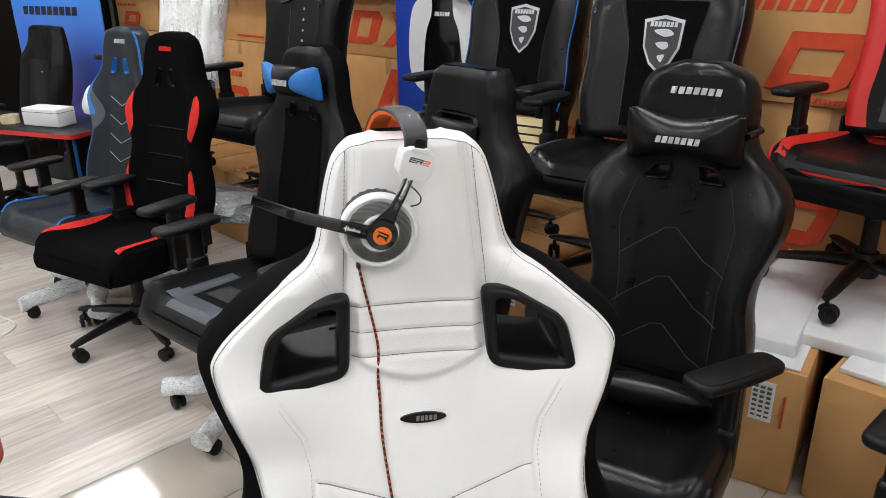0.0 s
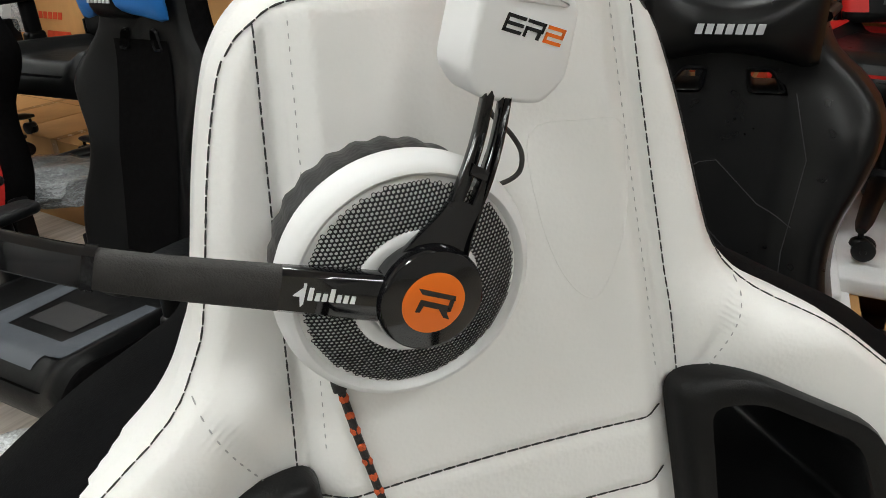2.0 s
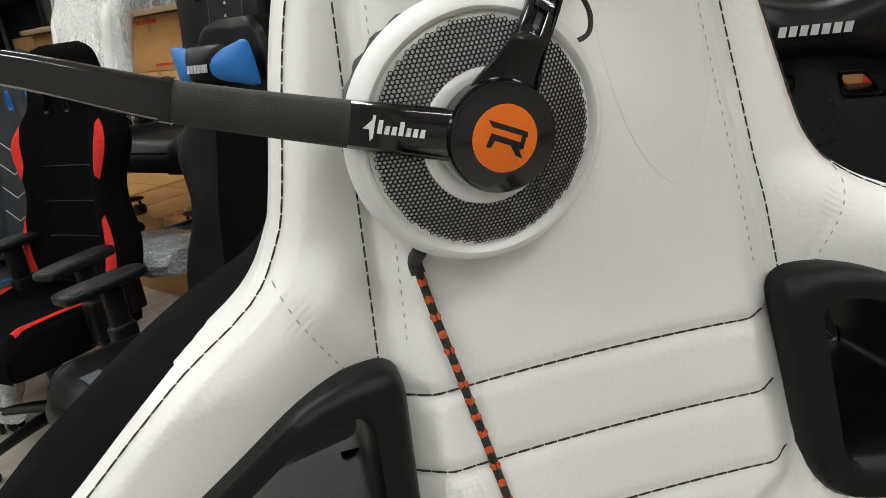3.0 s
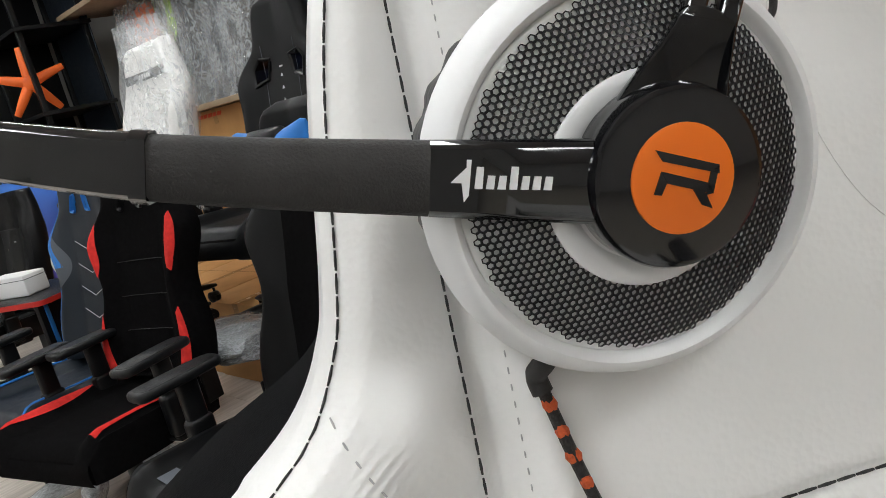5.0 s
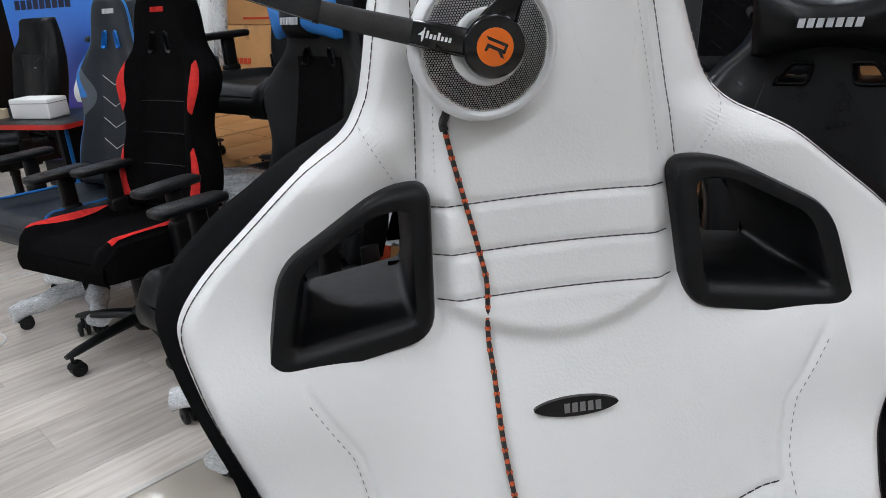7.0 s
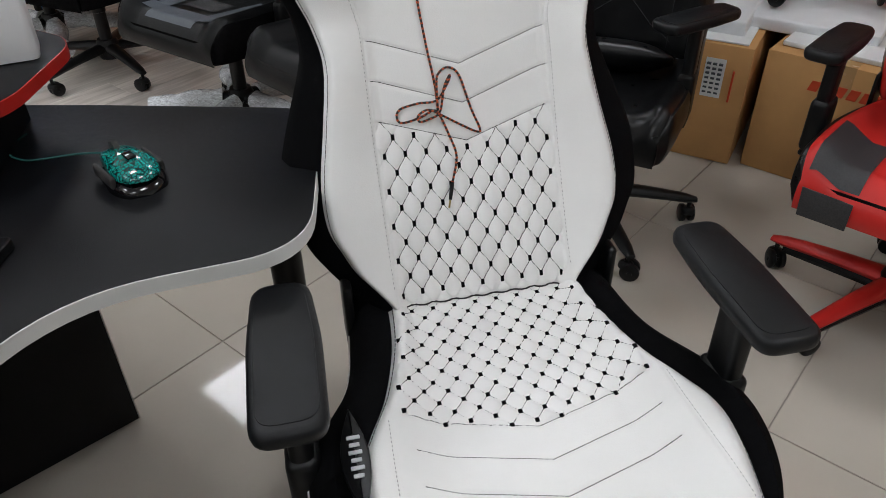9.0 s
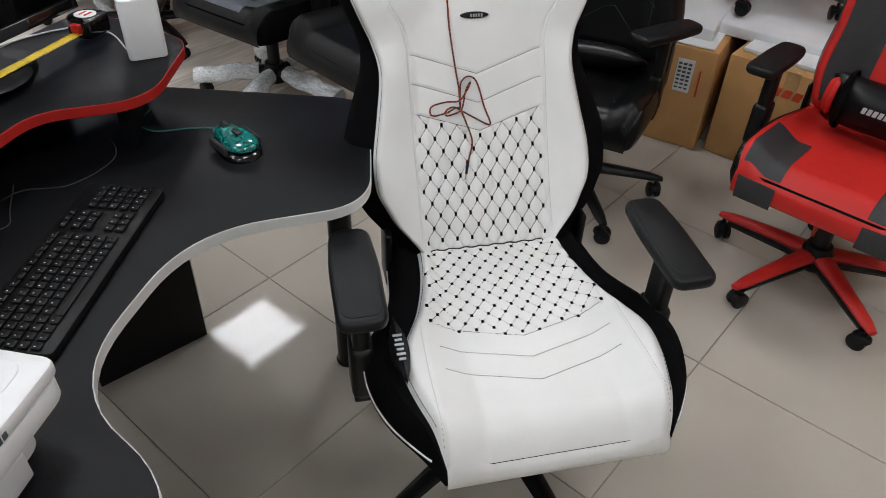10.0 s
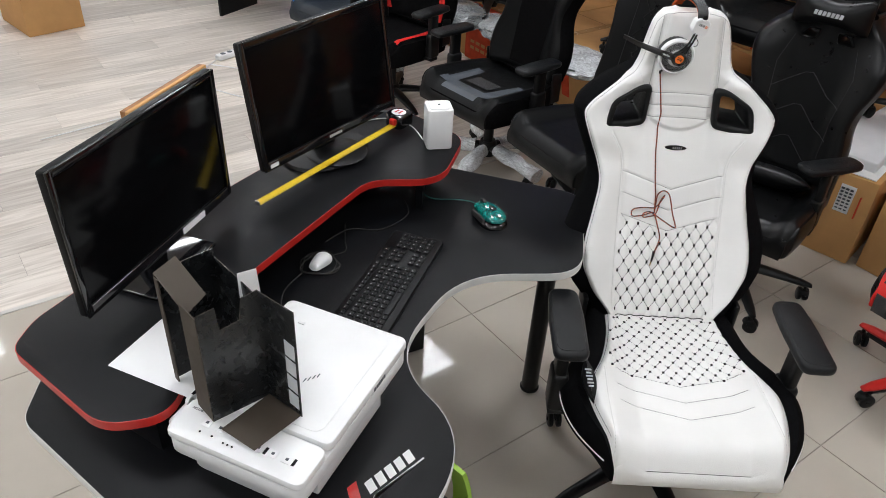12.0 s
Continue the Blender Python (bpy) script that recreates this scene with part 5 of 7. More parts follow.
case = part("case", Geo().prism(rounded([(L - 0.006, -0.026), (L + 0.074, -0.026), (L + 0.074, 0.030), (L + 0.05, 0.046), (L + 0.016, 0.046), (L - 0.006, 0.030)], 0.016, 5), 0.004, 0.046, 0.006, TM, 3), GLOSS, tape)
part("lock_button", Geo().rbox((L - 0.008, 0.0, 0.030), (0.018, 0.024, 0.020), 0.004, TM), RED, tape, "red lock button")
part("label_disc", Geo().turn([(0.001, 0.0), (0.024, 0.0), (0.024, 0.0015), (0.001, 0.002)], 28, TM @ pose(L + 0.036, 0.010, 0.0455)), PAPER, case, "white round label with red bars")
for k in (-1, 1):
    part("label_bar", Geo().rbox((L + 0.036, 0.010 + 0.007 * k, 0.0478), (0.024, 0.006, 0.0008), 0.0002, TM, 1), RED, case)

# white wireless box
hub = thing("router", "small white upright router box with a recessed top", "router", pose(-0.752, 0.918, 0.8803, 0, 0, 20))
part("body", Geo().prism(rounded([(-0.041, -0.041), (0.041, -0.041), (0.041, 0.041), (-0.041, 0.041)], 0.014, 5), 0, 0.132, 0.004), MATT_WHITE, hub)
part("top_plate", Geo().prism(rounded([(-0.031, -0.031), (0.031, -0.031), (0.031, 0.031), (-0.031, 0.031)], 0.01, 5), 0.1305, 0.1345, 0.001), WHITE_PLASTIC, hub)
part("indicator", Geo().turn([(0.001, 0.134), (0.004, 0.134), (0.004, 0.136), (0.001, 0.136)], 14), GREY, hub)

# keyboard
KEY = mat("black_key", (0.007, 0.007, 0.0075), 0.45, var=0.15, spec=0.3)
KEY_WHITE = mat("key_legend", (0.62, 0.62, 0.62), 0.6)
kb = thing("keyboard", "black full-size keyboard with white key legends", "keyboard", pose(-0.7765, 0.352, 0.7398, 0, 0, 80.5) )
part("case", Geo().prism(rounded([(-0.224, -0.076), (0.224, -0.076), (0.224, 0.076), (-0.224, 0.076)], 0.012, 4), 0.002, 0.018, 0.003), PLASTIC, kb)
for s in (-1, 1):
    part("foot", Geo().rbox((s * 0.18, 0.055, 0.0022), (0.03, 0.012, 0.0044), 0.001), RUBBER, kb)
key_mesh = Geo().rbox((0, 0, 0), (0.0158, 0.0158, 0.006), 0.0018, seg=2).mesh("key", KEY)
legend_mesh = Geo().rbox((-0.0025, 0.002, 0.0032), (0.0020, 0.0030, 0.0004), 0.0001, seg=1).mesh("legend", KEY_WHITE)
for r in range(6):
    yy = 0.058 - r * 0.0205 - (0.004 if r else 0)
    cols = [-0.212 + 0.0187 * c for c in range(15)] + [0.083 + 0.0187 * c for c in range(3)] + [0.148 + 0.0187 * c for c in range(4)]
    for i, xx in enumerate(cols):
        if r == 0 and i > 17:
            continue
        if r in (3,) and 15 <= i < 18:
            continue
        if r == 5 and 3 < i < 9:
            continue
        k = new("key", key_mesh)
        k.parent = kb
        k.matrix_local = pose(xx, yy, 0.0205) @ Matrix.Diagonal((1, 0.7 if r == 0 else 1, 1, 1))
        lg = new("legend", legend_mesh)
        lg.parent = k
part("space_bar", Geo().rbox((-0.0995, 0.058 - 5 * 0.0205 - 0.004, 0.0205), (0.092, 0.0158, 0.006), 0.0018), KEY, kb)

# two mice
TEAL = mat("teal_scales", (0.005, 0.22, 0.19), 0.15, var=0.0, coat=0.6)
nt = TEAL.node_tree
vor = nt.nodes.new("ShaderNodeTexVoronoi")
vor.inputs["Scale"].default_value = 210
vor.feature = "DISTANCE_TO_EDGE"
rp = nt.nodes.new("ShaderNodeValToRGB")
rp.color_ramp.elements[0].position, rp.color_ramp.elements[1].position = 0.06, 0.16
rp.color_ramp.elements[0].color, rp.color_ramp.elements[1].color = (0.002, 0.035, 0.035, 1), (0.008, 0.27, 0.23, 1)
nt.links.new(next(n for n in nt.nodes if n.type == "TEX_COORD").outputs["Object"], vor.inputs["Vector"])
nt.links.new(vor.outputs["Distance"], rp.inputs["Fac"])
nt.links.new(rp.outputs["Color"], nt.nodes["Principled BSDF"].inputs["Base Color"])


def mouse_shell(L, W, H, z0=0.0, n=24, lo=0.0):
    rings = []
    for q in np.linspace(0.0, 1.0, 16):
        e = max(0.0, 1 - (2 * q - 1) ** 2)
        w = W / 2 * max(0.06, e ** 0.3) * (1 - 0.10 * math.sin(2 * math.pi * q))
        h = lo + (H - lo) * max(0.03, e ** 0.5) * (0.82 + 0.18 * q)
        rings.append([(-L / 2 + L * q, w * math.cos(b) * (1 + 0.06 * math.sin(b)), z0 + lo + (h - lo) * max(0.0, math.sin(b)) ** 0.75) for b in np.linspace(0, math.pi, n)])
    return Geo().loft(rings, closed=True, cap=True)


mouse = thing("computer_mouse", "glossy teal patterned gaming mouse with black sides", "mouse", pose(-0.552, 0.735, 0.7398, 0, 0, -52), "mice on the desk")
mouse.scale = (1.15, 1.15, 1.15)
part("base", mouse_shell(0.122, 0.074, 0.026), GLOSS, mouse, "black lower body")
part("shell", mouse_shell(0.116, 0.060, 0.041, 0.0, lo=0.02), TEAL, mouse, "teal scale-patterned shell")
part("wheel", Geo().turn([(0.001, -0.004), (0.011, -0.004), (0.012, 0), (0.011, 0.004), (0.001, 0.004)], 20, pose(-0.036, 0, 0.033, 90, 0, 0)), RUBBER, mouse)
part("button_inset", Geo().rbox((0.012, 0, 0.0405), (0.02, 0.013, 0.004), 0.0015), GLOSS, mouse)
for s in (-1, 1):
    part("side_grip", Geo().rbox((0.0, s * 0.0345, 0.017), (0.06, 0.008, 0.018), 0.004), RUBBER, mouse)
cab = smooth_curve([(-0.06, 0.0, 0.012), (-0.09, -0.005, 0.006), (-0.12, -0.035, 0.003), (-0.15, -0.09, 0.003), (-0.2, -0.1, 0.003), (-0.235, -0.06, 0.003)], 8)
part("cord", Geo().tube(cab, 0.0016, 6), mat("teal_cord", (0.02, 0.12, 0.11), 0.6), mouse)
wm = thing("computer_mouse", "small white mouse lying on its coiled black cable", "mouse", pose(-0.982, 0.392, 0.7448, 0, 0, 70), "mice on the desk")
part("shell", mouse_shell(0.078, 0.043, 0.031), WHITE_PLASTIC, wm, "white shell")
coil = [((0.052 + 0.008 * math.sin(3 * a)) * math.cos(a), (0.05 + 0.008 * math.cos(2.3 * a)) * math.sin(a), -0.003 + 0.0012 * (a / 6.28)) for a in np.linspace(0, 6.28 * 3.6, 110)]
part("coiled_cord", Geo().tube(coil, 0.0015, 6), RUBBER, wm)
part("cord", Geo().tube(smooth_curve([(0.05, 0.0, -0.0025), (0.09, -0.02, -0.0035), (0.13, 0.01, -0.0035), (0.2, 0.06, -0.0035)], 8), 0.0015, 6), RUBBER, wm)
lead1 = thing("black_lead", "thin black lead lying on the desk", "cable")
part("lead", Geo().tube(smooth_curve([(-1.02, 0.34, 0.7415), (-1.04, 0.26, 0.7415), (-1.02, 0.18, 0.7415), (-0.98, 0.10, 0.7415)], 8), 0.0015, 6), RUBBER, lead1)
lead2 = thing("black_lead", "thin black lead looping out under the shelf", "cable")
part("lead", Geo().tube(smooth_curve([(-0.84, 0.80, 0.7415), (-0.80, 0.70, 0.7415), (-0.86, 0.60, 0.7415), (-0.95, 0.58, 0.7415), (-1.0, 0.5, 0.7415)], 8), 0.0015, 6), RUBBER, lead2)
lead3 = thing("white_lead", "thin white lead trailing behind the monitor", "cable")
part("lead", Geo().tube(smooth_curve([(-0.80, 0.93, 0.8825), (-0.86, 1.02, 0.8825), (-0.95, 1.05, 0.8825), (-1.05, 0.98, 0.8825), (-1.1, 0.9, 0.8825)], 8), 0.002, 6), WHITE_PLASTIC, lead3)

# printer
pr_r, pr_f = Vector((-0.655, 0.0)), Vector((-0.765, -0.425))
pd = (pr_r - pr_f).normalized()
pa = math.degrees(math.atan2(pd.y, pd.x))
pc = (pr_r + pr_f) / 2 + Vector((-pd.y, pd.x)) * 0.15
printer = thing("printer", "white flatbed inkjet printer with a carton standing on it", "printer", pose(pc.x, pc.y, 0.7398, 0, 0, pa))
part("body", Geo().prism(rounded([(-0.213, -0.150), (0.213, -0.150), (0.213, 0.150), (-0.213, 0.150)], 0.03, 6), 0.082, 0.120, 0.006).prism(rounded([(-0.175, -0.105), (0.185, -0.105), (0.185, 0.14), (-0.175, 0.14)], 0.03, 6), 0.0, 0.084, 0.006), WHITE_PLASTIC, printer)
part("lid", Geo().prism(rounded([(-0.115, -0.151), (0.2135, -0.151), (0.2135, 0.151), (-0.115, 0.151)], 0.02, 6), 0.1215, 0.145, 0.006), WHITE_PLASTIC, printer)
part("lid_inset", Geo().prism(rounded([(-0.10, -0.12), (0.195, -0.12), (0.195, 0.135), (-0.10, 0.135)], 0.025, 6), 0.1445, 0.1462, 0.0008), WHITE_PLASTIC, printer)
panel = part("control_panel", Geo().prism(rounded([(-0.2135, -0.1505), (-0.118, -0.1505), (-0.118, 0.1505), (-0.2135, 0.1505)], 0.022, 6), 0.1195, 0.1400, 0.006), WHITE_PLASTIC, printer)
part("tray", Geo().rbox((-0.0, -0.118, 0.03), (0.26, 0.02, 0.05), 0.004), WHITE_PLASTIC, printer)
part("paper_gap", Geo().rbox((0.01, -0.106, 0.07), (0.25, 0.004, 0.014), 0.001), mat("grey_gap", (0.25, 0.25, 0.25), 0.6), printer)
for x, y in ((-0.165, 0.085), (-0.165, 0.055), (-0.172, -0.035), (-0.172, -0.066), (-0.172, -0.096)):
    b = part("button", Geo().rbox((x, y, 0.1405), (0.018, 0.018, 0.002), 0.003), MATT_WHITE, panel)
    part("button_mark", Geo().rbox((x, y, 0.1418), (0.006, 0.006, 0.0006), 0.0002, None, 1), GREY, b)
for x, y in ((-0.188, 0.085), (-0.188, 0.058), (-0.192, 0.03), (-0.192, 0.02), (-0.192, 0.01), (-0.16, 0.03), (-0.16, 0.018), (-0.16, 0.006)):
    part("indicator", Geo().turn([(0.001, 0.14), (0.0022, 0.14), (0.0022, 0.1407), (0.001, 0.1408)], 8, pose(x, y, 0)), GLOSS, panel)
for x, y in ((-0.172, -0.05), (-0.172, -0.111)):
    part("key_label", Geo().rbox((x, y, 0.1403), (0.016, 0.006, 0.0008), 0.0002, None, 1), GLOSS, panel)
fc = bpy.data.curves.new("model_text", "FONT")
fc.body, fc.size, fc.extrude = "MG2940", 0.0075, 0.0002
fo = new("model_lettering", fc)
fo.data.materials.append(GREY)
fo.parent = printer
fo.matrix_local = pose(-0.148, 0.135, 0.1402, 0, 0, -90)
g = Geo()
for k in range(5):
    g.rbox((0.06 + 0.010 * k, -0.1512, 0.131), (0.0075, 0.0012, 0.010), 0.0003, None, 1)
part("maker_mark", g, GREY, printer)
for k in range(4):
    part("lid_mark", Geo().rbox((0.005 + 0.008 * k, -0.02 - 0.006 * k, 0.1464), (0.012, 0.0025, 0.0006), 0.0002, pose(0, 0, 0), 1), GREY, printer)
part("lid_catch", Geo().rbox((0.15, 0.08, 0.1468), (0.008, 0.016, 0.003), 0.001), WHITE_PLASTIC, printer)
part("hinge_block", Geo().rbox((-0.14, 0.157, 0.08), (0.09, 0.03, 0.09), 0.012), WHITE_PLASTIC, printer)
part("hinge_eye", Geo().turn([(0.005, -0.004), (0.011, -0.004), (0.011, 0.004), (0.005, 0.004)], 18, pose(-0.13, 0.155, 0.135, 90, 0, 0), cap=False), WHITE_PLASTIC, printer)

# opened carton on the printer
CARTON_OUT = mat("printed_black_card", (0.010, 0.011, 0.012), 0.26, var=0.6, scale=11)
CARTON_IN = mat("raw_brown_card", (0.055, 0.042, 0.03), 0.7, var=0.1)
TOPZ = 0.7398 + 0.1465
carton = thing("carton", "opened black printed carton with bare brown inside on the printer", "box")
Q1, Q5, QB, QF, Q2 = Vector((-0.966, -0.313)), Vector((-1.085, -0.222)), Vector((-1.015, -0.125)), Vector((-0.889, -0.225)), Vector((-0.809, -0.268))


def card(name, a, b, z0, z1, material, back_mat, label="", cut=None):
    d = b - a
    m = pose(a.x, a.y, 0, 0, 0, math.degrees(math.atan2(d.y, d.x))) @ pose(0, 0, 0, 90, 0, 0)
    l = d.length
    shape = cut(l) if cut else [(0, z0), (l, z0), (l, z1), (0, z1)]
    p = part(name, Geo().prism(shape, 0.0, 0.0012, 0, m), material, carton, label, smooth=False)
    part("inner_face", Geo().prism(shape, -0.0012, -0.0002, 0, m), back_mat, p, smooth=False)
    return p


H = 0.262
card("front_panel", Q1, QF, TOPZ, TOPZ + H, CARTON_OUT, CARTON_IN, "glossy black printed panel", lambda l: [(0, TOPZ), (l, TOPZ), (l, TOPZ + H), (l * 0.72, TOPZ + H - 0.004), (l * 0.66, TOPZ + H - 0.05), (l * 0.33, TOPZ + H - 0.055), (l * 0.3, TOPZ + H - 0.002), (0, TOPZ + H - 0.006)])
card("wing_panel", QF, Q2, TOPZ, TOPZ + H * 0.99, CARTON_OUT, CARTON_IN, "black wing panel with white bars")
card("rear_panel", QF, QB, TOPZ, TOPZ + H * 0.93, CARTON_IN, CARTON_OUT)
card("far_panel", QB, Q5, TOPZ, TOPZ + H, CARTON_IN, CARTON_OUT)
card("side_strip", Q5 + (Q1 - Q5) * 0.0, Q5 + (Q1 - Q5) * 0.1, TOPZ, TOPZ + H * 0.97, CARTON_IN, CARTON_IN)
card("side_panel", Q5 + (Q1 - Q5) * 0.62, Q1, TOPZ, TOPZ + H * 0.96, CARTON_IN, CARTON_IN)
part("base_flap", Geo().prism([(-0.888, -0.229), (-0.811, -0.270), (-0.866, -0.366), (-0.943, -0.331)], TOPZ + 0.004, TOPZ + 0.0055), CARTON_IN, carton, "brown base flap lying open", smooth=False)
part("top_flap", Geo().prism([(0, 0), (0.11, 0), (0.105, 0.05), (0.005, 0.05)], 0, 0.0015, 0, pose(Q5.x, Q5.y, TOPZ + H, 35, 18, -35)), CARTON_IN, carton, smooth=False)
part("white_tab", Geo().prism([(0, 0), (0.04, 0), (0.038, 0.07), (0.002, 0.07)], 0, 0.001, 0, pose(QF.x - 0.05, QF.y + 0.03, TOPZ + H - 0.07, 85, 0, 40)), PAPER, carton, smooth=False)
d = (Q2 - QF)
WM = pose(QF.x, QF.y, TOPZ, 0, 0, math.degrees(math.atan2(d.y, d.x))) @ pose(0, 0, 0, 90, 0, 0)
for k in range(4):
    part("printed_bar", Geo().prism([(d.length - 0.030, 0.020 + 0.042 * k), (d.length - 0.004, 0.016 + 0.042 * k), (d.length - 0.004, 0.052 + 0.042 * k), (d.length - 0.030, 0.056 + 0.042 * k)], 0.0013, 0.0018, 0, WM), SILVER, carton, smooth=False)

sheet = thing("paper_sheet", "sheet of white paper on the raised shelf", "paper")
part("sheet", Geo().prism([(-1.236, -0.214), (-1.188, -0.02), (-0.995, -0.068), (-1.043, -0.262)], 0.8806, 0.8812), PAPER, sheet, smooth=False)

# lime strap of a bag leaning under the desk
LIME = mat("lime_plastic", (0.36, 0.62, 0.06), 0.45, var=0.05)
bag = thing("sports_bag", "black bag with a lime green handle under the desk", "bag", pose(-0.625, -0.24, 0, 0, 0, 55))
part("bag_body", Geo().rbox((0, 0.0, 0.27), (0.34, 0.16, 0.5), 0.05, None, 5), BLACK_SOFT, bag, "soft black bag")
part("handle", Geo().loft([[(0.17 + 0.035 * math.sin(a) + o, -0.03 + w, 0.28 + 0.32 * q) for o, w in ((0, 0), (0.012, 0), (0.012, 0.05), (0, 0.05))] for q, a in zip(np.linspace(0, 1, 12), np.linspace(0, math.pi, 12))]), LIME, bag, "lime green handle")
# ---------------------------------------------------------------- the other chairs on show
def piping(ob, front, W, za, zb, material, r=0.004, inset=0.004):
    for s in (-1, 1):
        pts = [(s * (float(W(z)) - inset), float(front(np.array(s * (W(z) - inset)), np.array(z), 0.001)), z) for z in np.linspace(za, zb, 40)]
        part("piping", Geo().tube(pts, r, 6), material, ob)


def line(ob, front, pts, material, r=0.0012, name="seam"):
    g = Geo()
    for (xa, za), (xb, zb) in zip(pts, pts[1:]):
        g.tube([(xa + (xb - xa) * t, float(front(np.array(xa + (xb - xa) * t), np.array(za + (zb - za) * t), 0.0012)), za + (zb - za) * t) for t in np.linspace(0, 1, 6)], r, 5)
    part(name, g, material, ob)


def seat_panel(ob, upper, y0, y1, x0, x1, material, label="", name="seat_panel", n=14, nx=9):
    P = []
    for y in np.linspace(y0, y1, n):
        for q in np.linspace(0, 1, nx):
            x = x0(y) + (x1(y) - x0(y)) * q
            P.append((x, y, float(upper(np.array(x), np.array(y), 0.003))))
    part(name, Geo().add(P, [(a * nx + b, a * nx + b + 1, (a + 1) * nx + b + 1, (a + 1) * nx + b) for a in range(n - 1) for b in range(nx - 1)]), material, ob, label, angle=70)


def cushion(name, w, h, d, m, material, parent, label="", dip=0.25):
    """A soft pillow with pulled-out corners."""
    rings = []
    for q in np.linspace(-1, 1, 15):
        hh = h / 2 * (1 - dip + dip * abs(q) ** 1.5) * (1 if abs(q) < 0.99 else 0.85)
        dd = d / 2 * (1 - 0.85 * abs(q) ** 3)
        rings.append([m @ Vector((q * w / 2, dd * math.cos(a), hh * math.sin(a))) for a in np.linspace(0, 2 * math.pi, 18, endpoint=False)])
    return part(name, Geo().loft(rings), material, parent, label, angle=70)


def shield_badge(ob, front, cx, cz, s, rim, fill):
    pts = [(-0.05, 0.055), (0, 0.066), (0.05, 0.055), (0.046, -0.01), (0.026, -0.05), (0, -0.072), (-0.026, -0.05), (-0.046, -0.01)]
    b = decal(ob, "badge", front, [(cx + x * s, cz + z * s) for x, z in pts], rim, 0.005, "grey metal shield badge")
    decal(b, "badge_field", front, [(cx + x * s * 0.88, cz + z * s * 0.88) for x, z in pts], fill, 0.008)
    for k in range(3):
        decal(b, "badge_stroke", front, [(cx + x * s, cz + z * s) for x, z in smooth_curve([(-0.022 + 0.008 * k, 0.03 - 0.03 * k), (0.012, 0.034 - 0.03 * k), (0.028 - 0.01 * k, 0.022 - 0.03 * k), (0.004, 0.016 - 0.03 * k)], 3, True)], rim, 0.011)
    bars(b, "badge_bars", front, cx, cz + 0.045 * s, 0.07 * s, 0.012 * s, 7, rim, 0.011, 0.1)


def slots(xc, zc, w=0.028, h=0.07, lean=0.25):
    base = rounded([(-w / 2, -h / 2), (w / 2, -h / 2), (w * 0.36, h / 2), (-w * 0.3, h / 2)], 0.01, 3)
    right = [(xc + x - lean * z, zc + z) for x, z in base]
    return [right, [(-x, z) for x, z in right][::-1]]


def x_black(ob, front, upper, W, prof):
    cushion("head_pillow", 0.285, 0.155, 0.10, pose(0, float(prof(1.15)) - 0.07, 1.155, 8, 0, 0), BLACK, ob, "glossy black head pillow", 0.4)
    pf = lambda x, z, off: np.asarray(prof(1.15) - 0.1185 - off + 0 * np.asarray(z))
    bars(ob, "pillow_mark", pf, -0.005, 1.155, 0.11, 0.016, 7, SILVER, 0.004)
    bars(ob, "head_mark", front, 0.0, 1.258, 0.13, 0.017, 7, SILVER, 0.004)
    for s in (-1, 1):
        line(ob, front, [(s * 0.135, 0.52), (s * 0.13, 0.75), (s * 0.15, 0.92), (s * 0.12, 1.03)], SEAM_DARK, 0.001)
        part("pillow_strap", Geo().tube([(s * 0.145, float(prof(1.17)) - 0.05, 1.165), (s * 0.165, float(prof(1.17)) + 0.02, 1.17), (s * 0.14, float(prof(1.17)) + 0.09, 1.17)], 0.009, 8), BLACK, ob)
    for k in range(3):
        line(ob, front, [(-0.14, 0.82 - 0.13 * k), (-0.03, 0.90 - 0.13 * k), (0.0, 0.905 - 0.13 * k), (0.08, 0.83 - 0.13 * k), (0.14, 0.80 - 0.13 * k)], SEAM_DARK, 0.0011)
    cushion("lumbar_pillow", 0.34, 0.15, 0.09, pose(0.01, 0.06, 0.527, 62, 0, 6), BLACK, ob, "black lumbar pillow", 0.1)


def x_hex(ob, front, upper, W, prof):
    cushion("head_pillow", 0.30, 0.13, 0.09, pose(0, float(prof(1.19)) - 0.06, 1.19, 8, 0, 0), BLUE, ob, "bright blue and black head pillow", 0.45)
    cushion("pillow_centre", 0.15, 0.105, 0.10, pose(-0.01, float(prof(1.19)) - 0.064, 1.19, 8, 0, 0), BLACK_SOFT, ob, "", 0.0)
    pf = lambda x, z, off: np.asarray(prof(1.19) - 0.115 - off + 0 * np.asarray(z))
    bars(ob, "pillow_mark", pf, 0.0, 1.19, 0.08, 0.02, 6, SILVER, 0.003)
    strip(ob, "centre_panel", front, np.linspace(0.53, 1.08, 20), lambda z: -0.11 + 0.05 * abs(z - 0.8), lambda z: 0.11 - 0.05 * abs(z - 0.8), FABRIC, nx=9)
    for y0, y1, w in ((-0.255, -0.215, 0.12), (-0.215, -0.16, 0.18)):
        seat_panel(ob, upper, y0, y1, lambda y: -w, lambda y: w, GREY, "grey seat panel")
    for s in (-1, 1):
        seat_panel(ob, upper, -0.16, 0.06, lambda y: s * (0.10 + 0.1 * (y + 0.16)), lambda y: s * (0.17 + 0.02 * (y + 0.16)), GREY)
    seat_panel(ob, upper, -0.12, -0.02, lambda y: -0.08, lambda y: 0.08, CARBON)


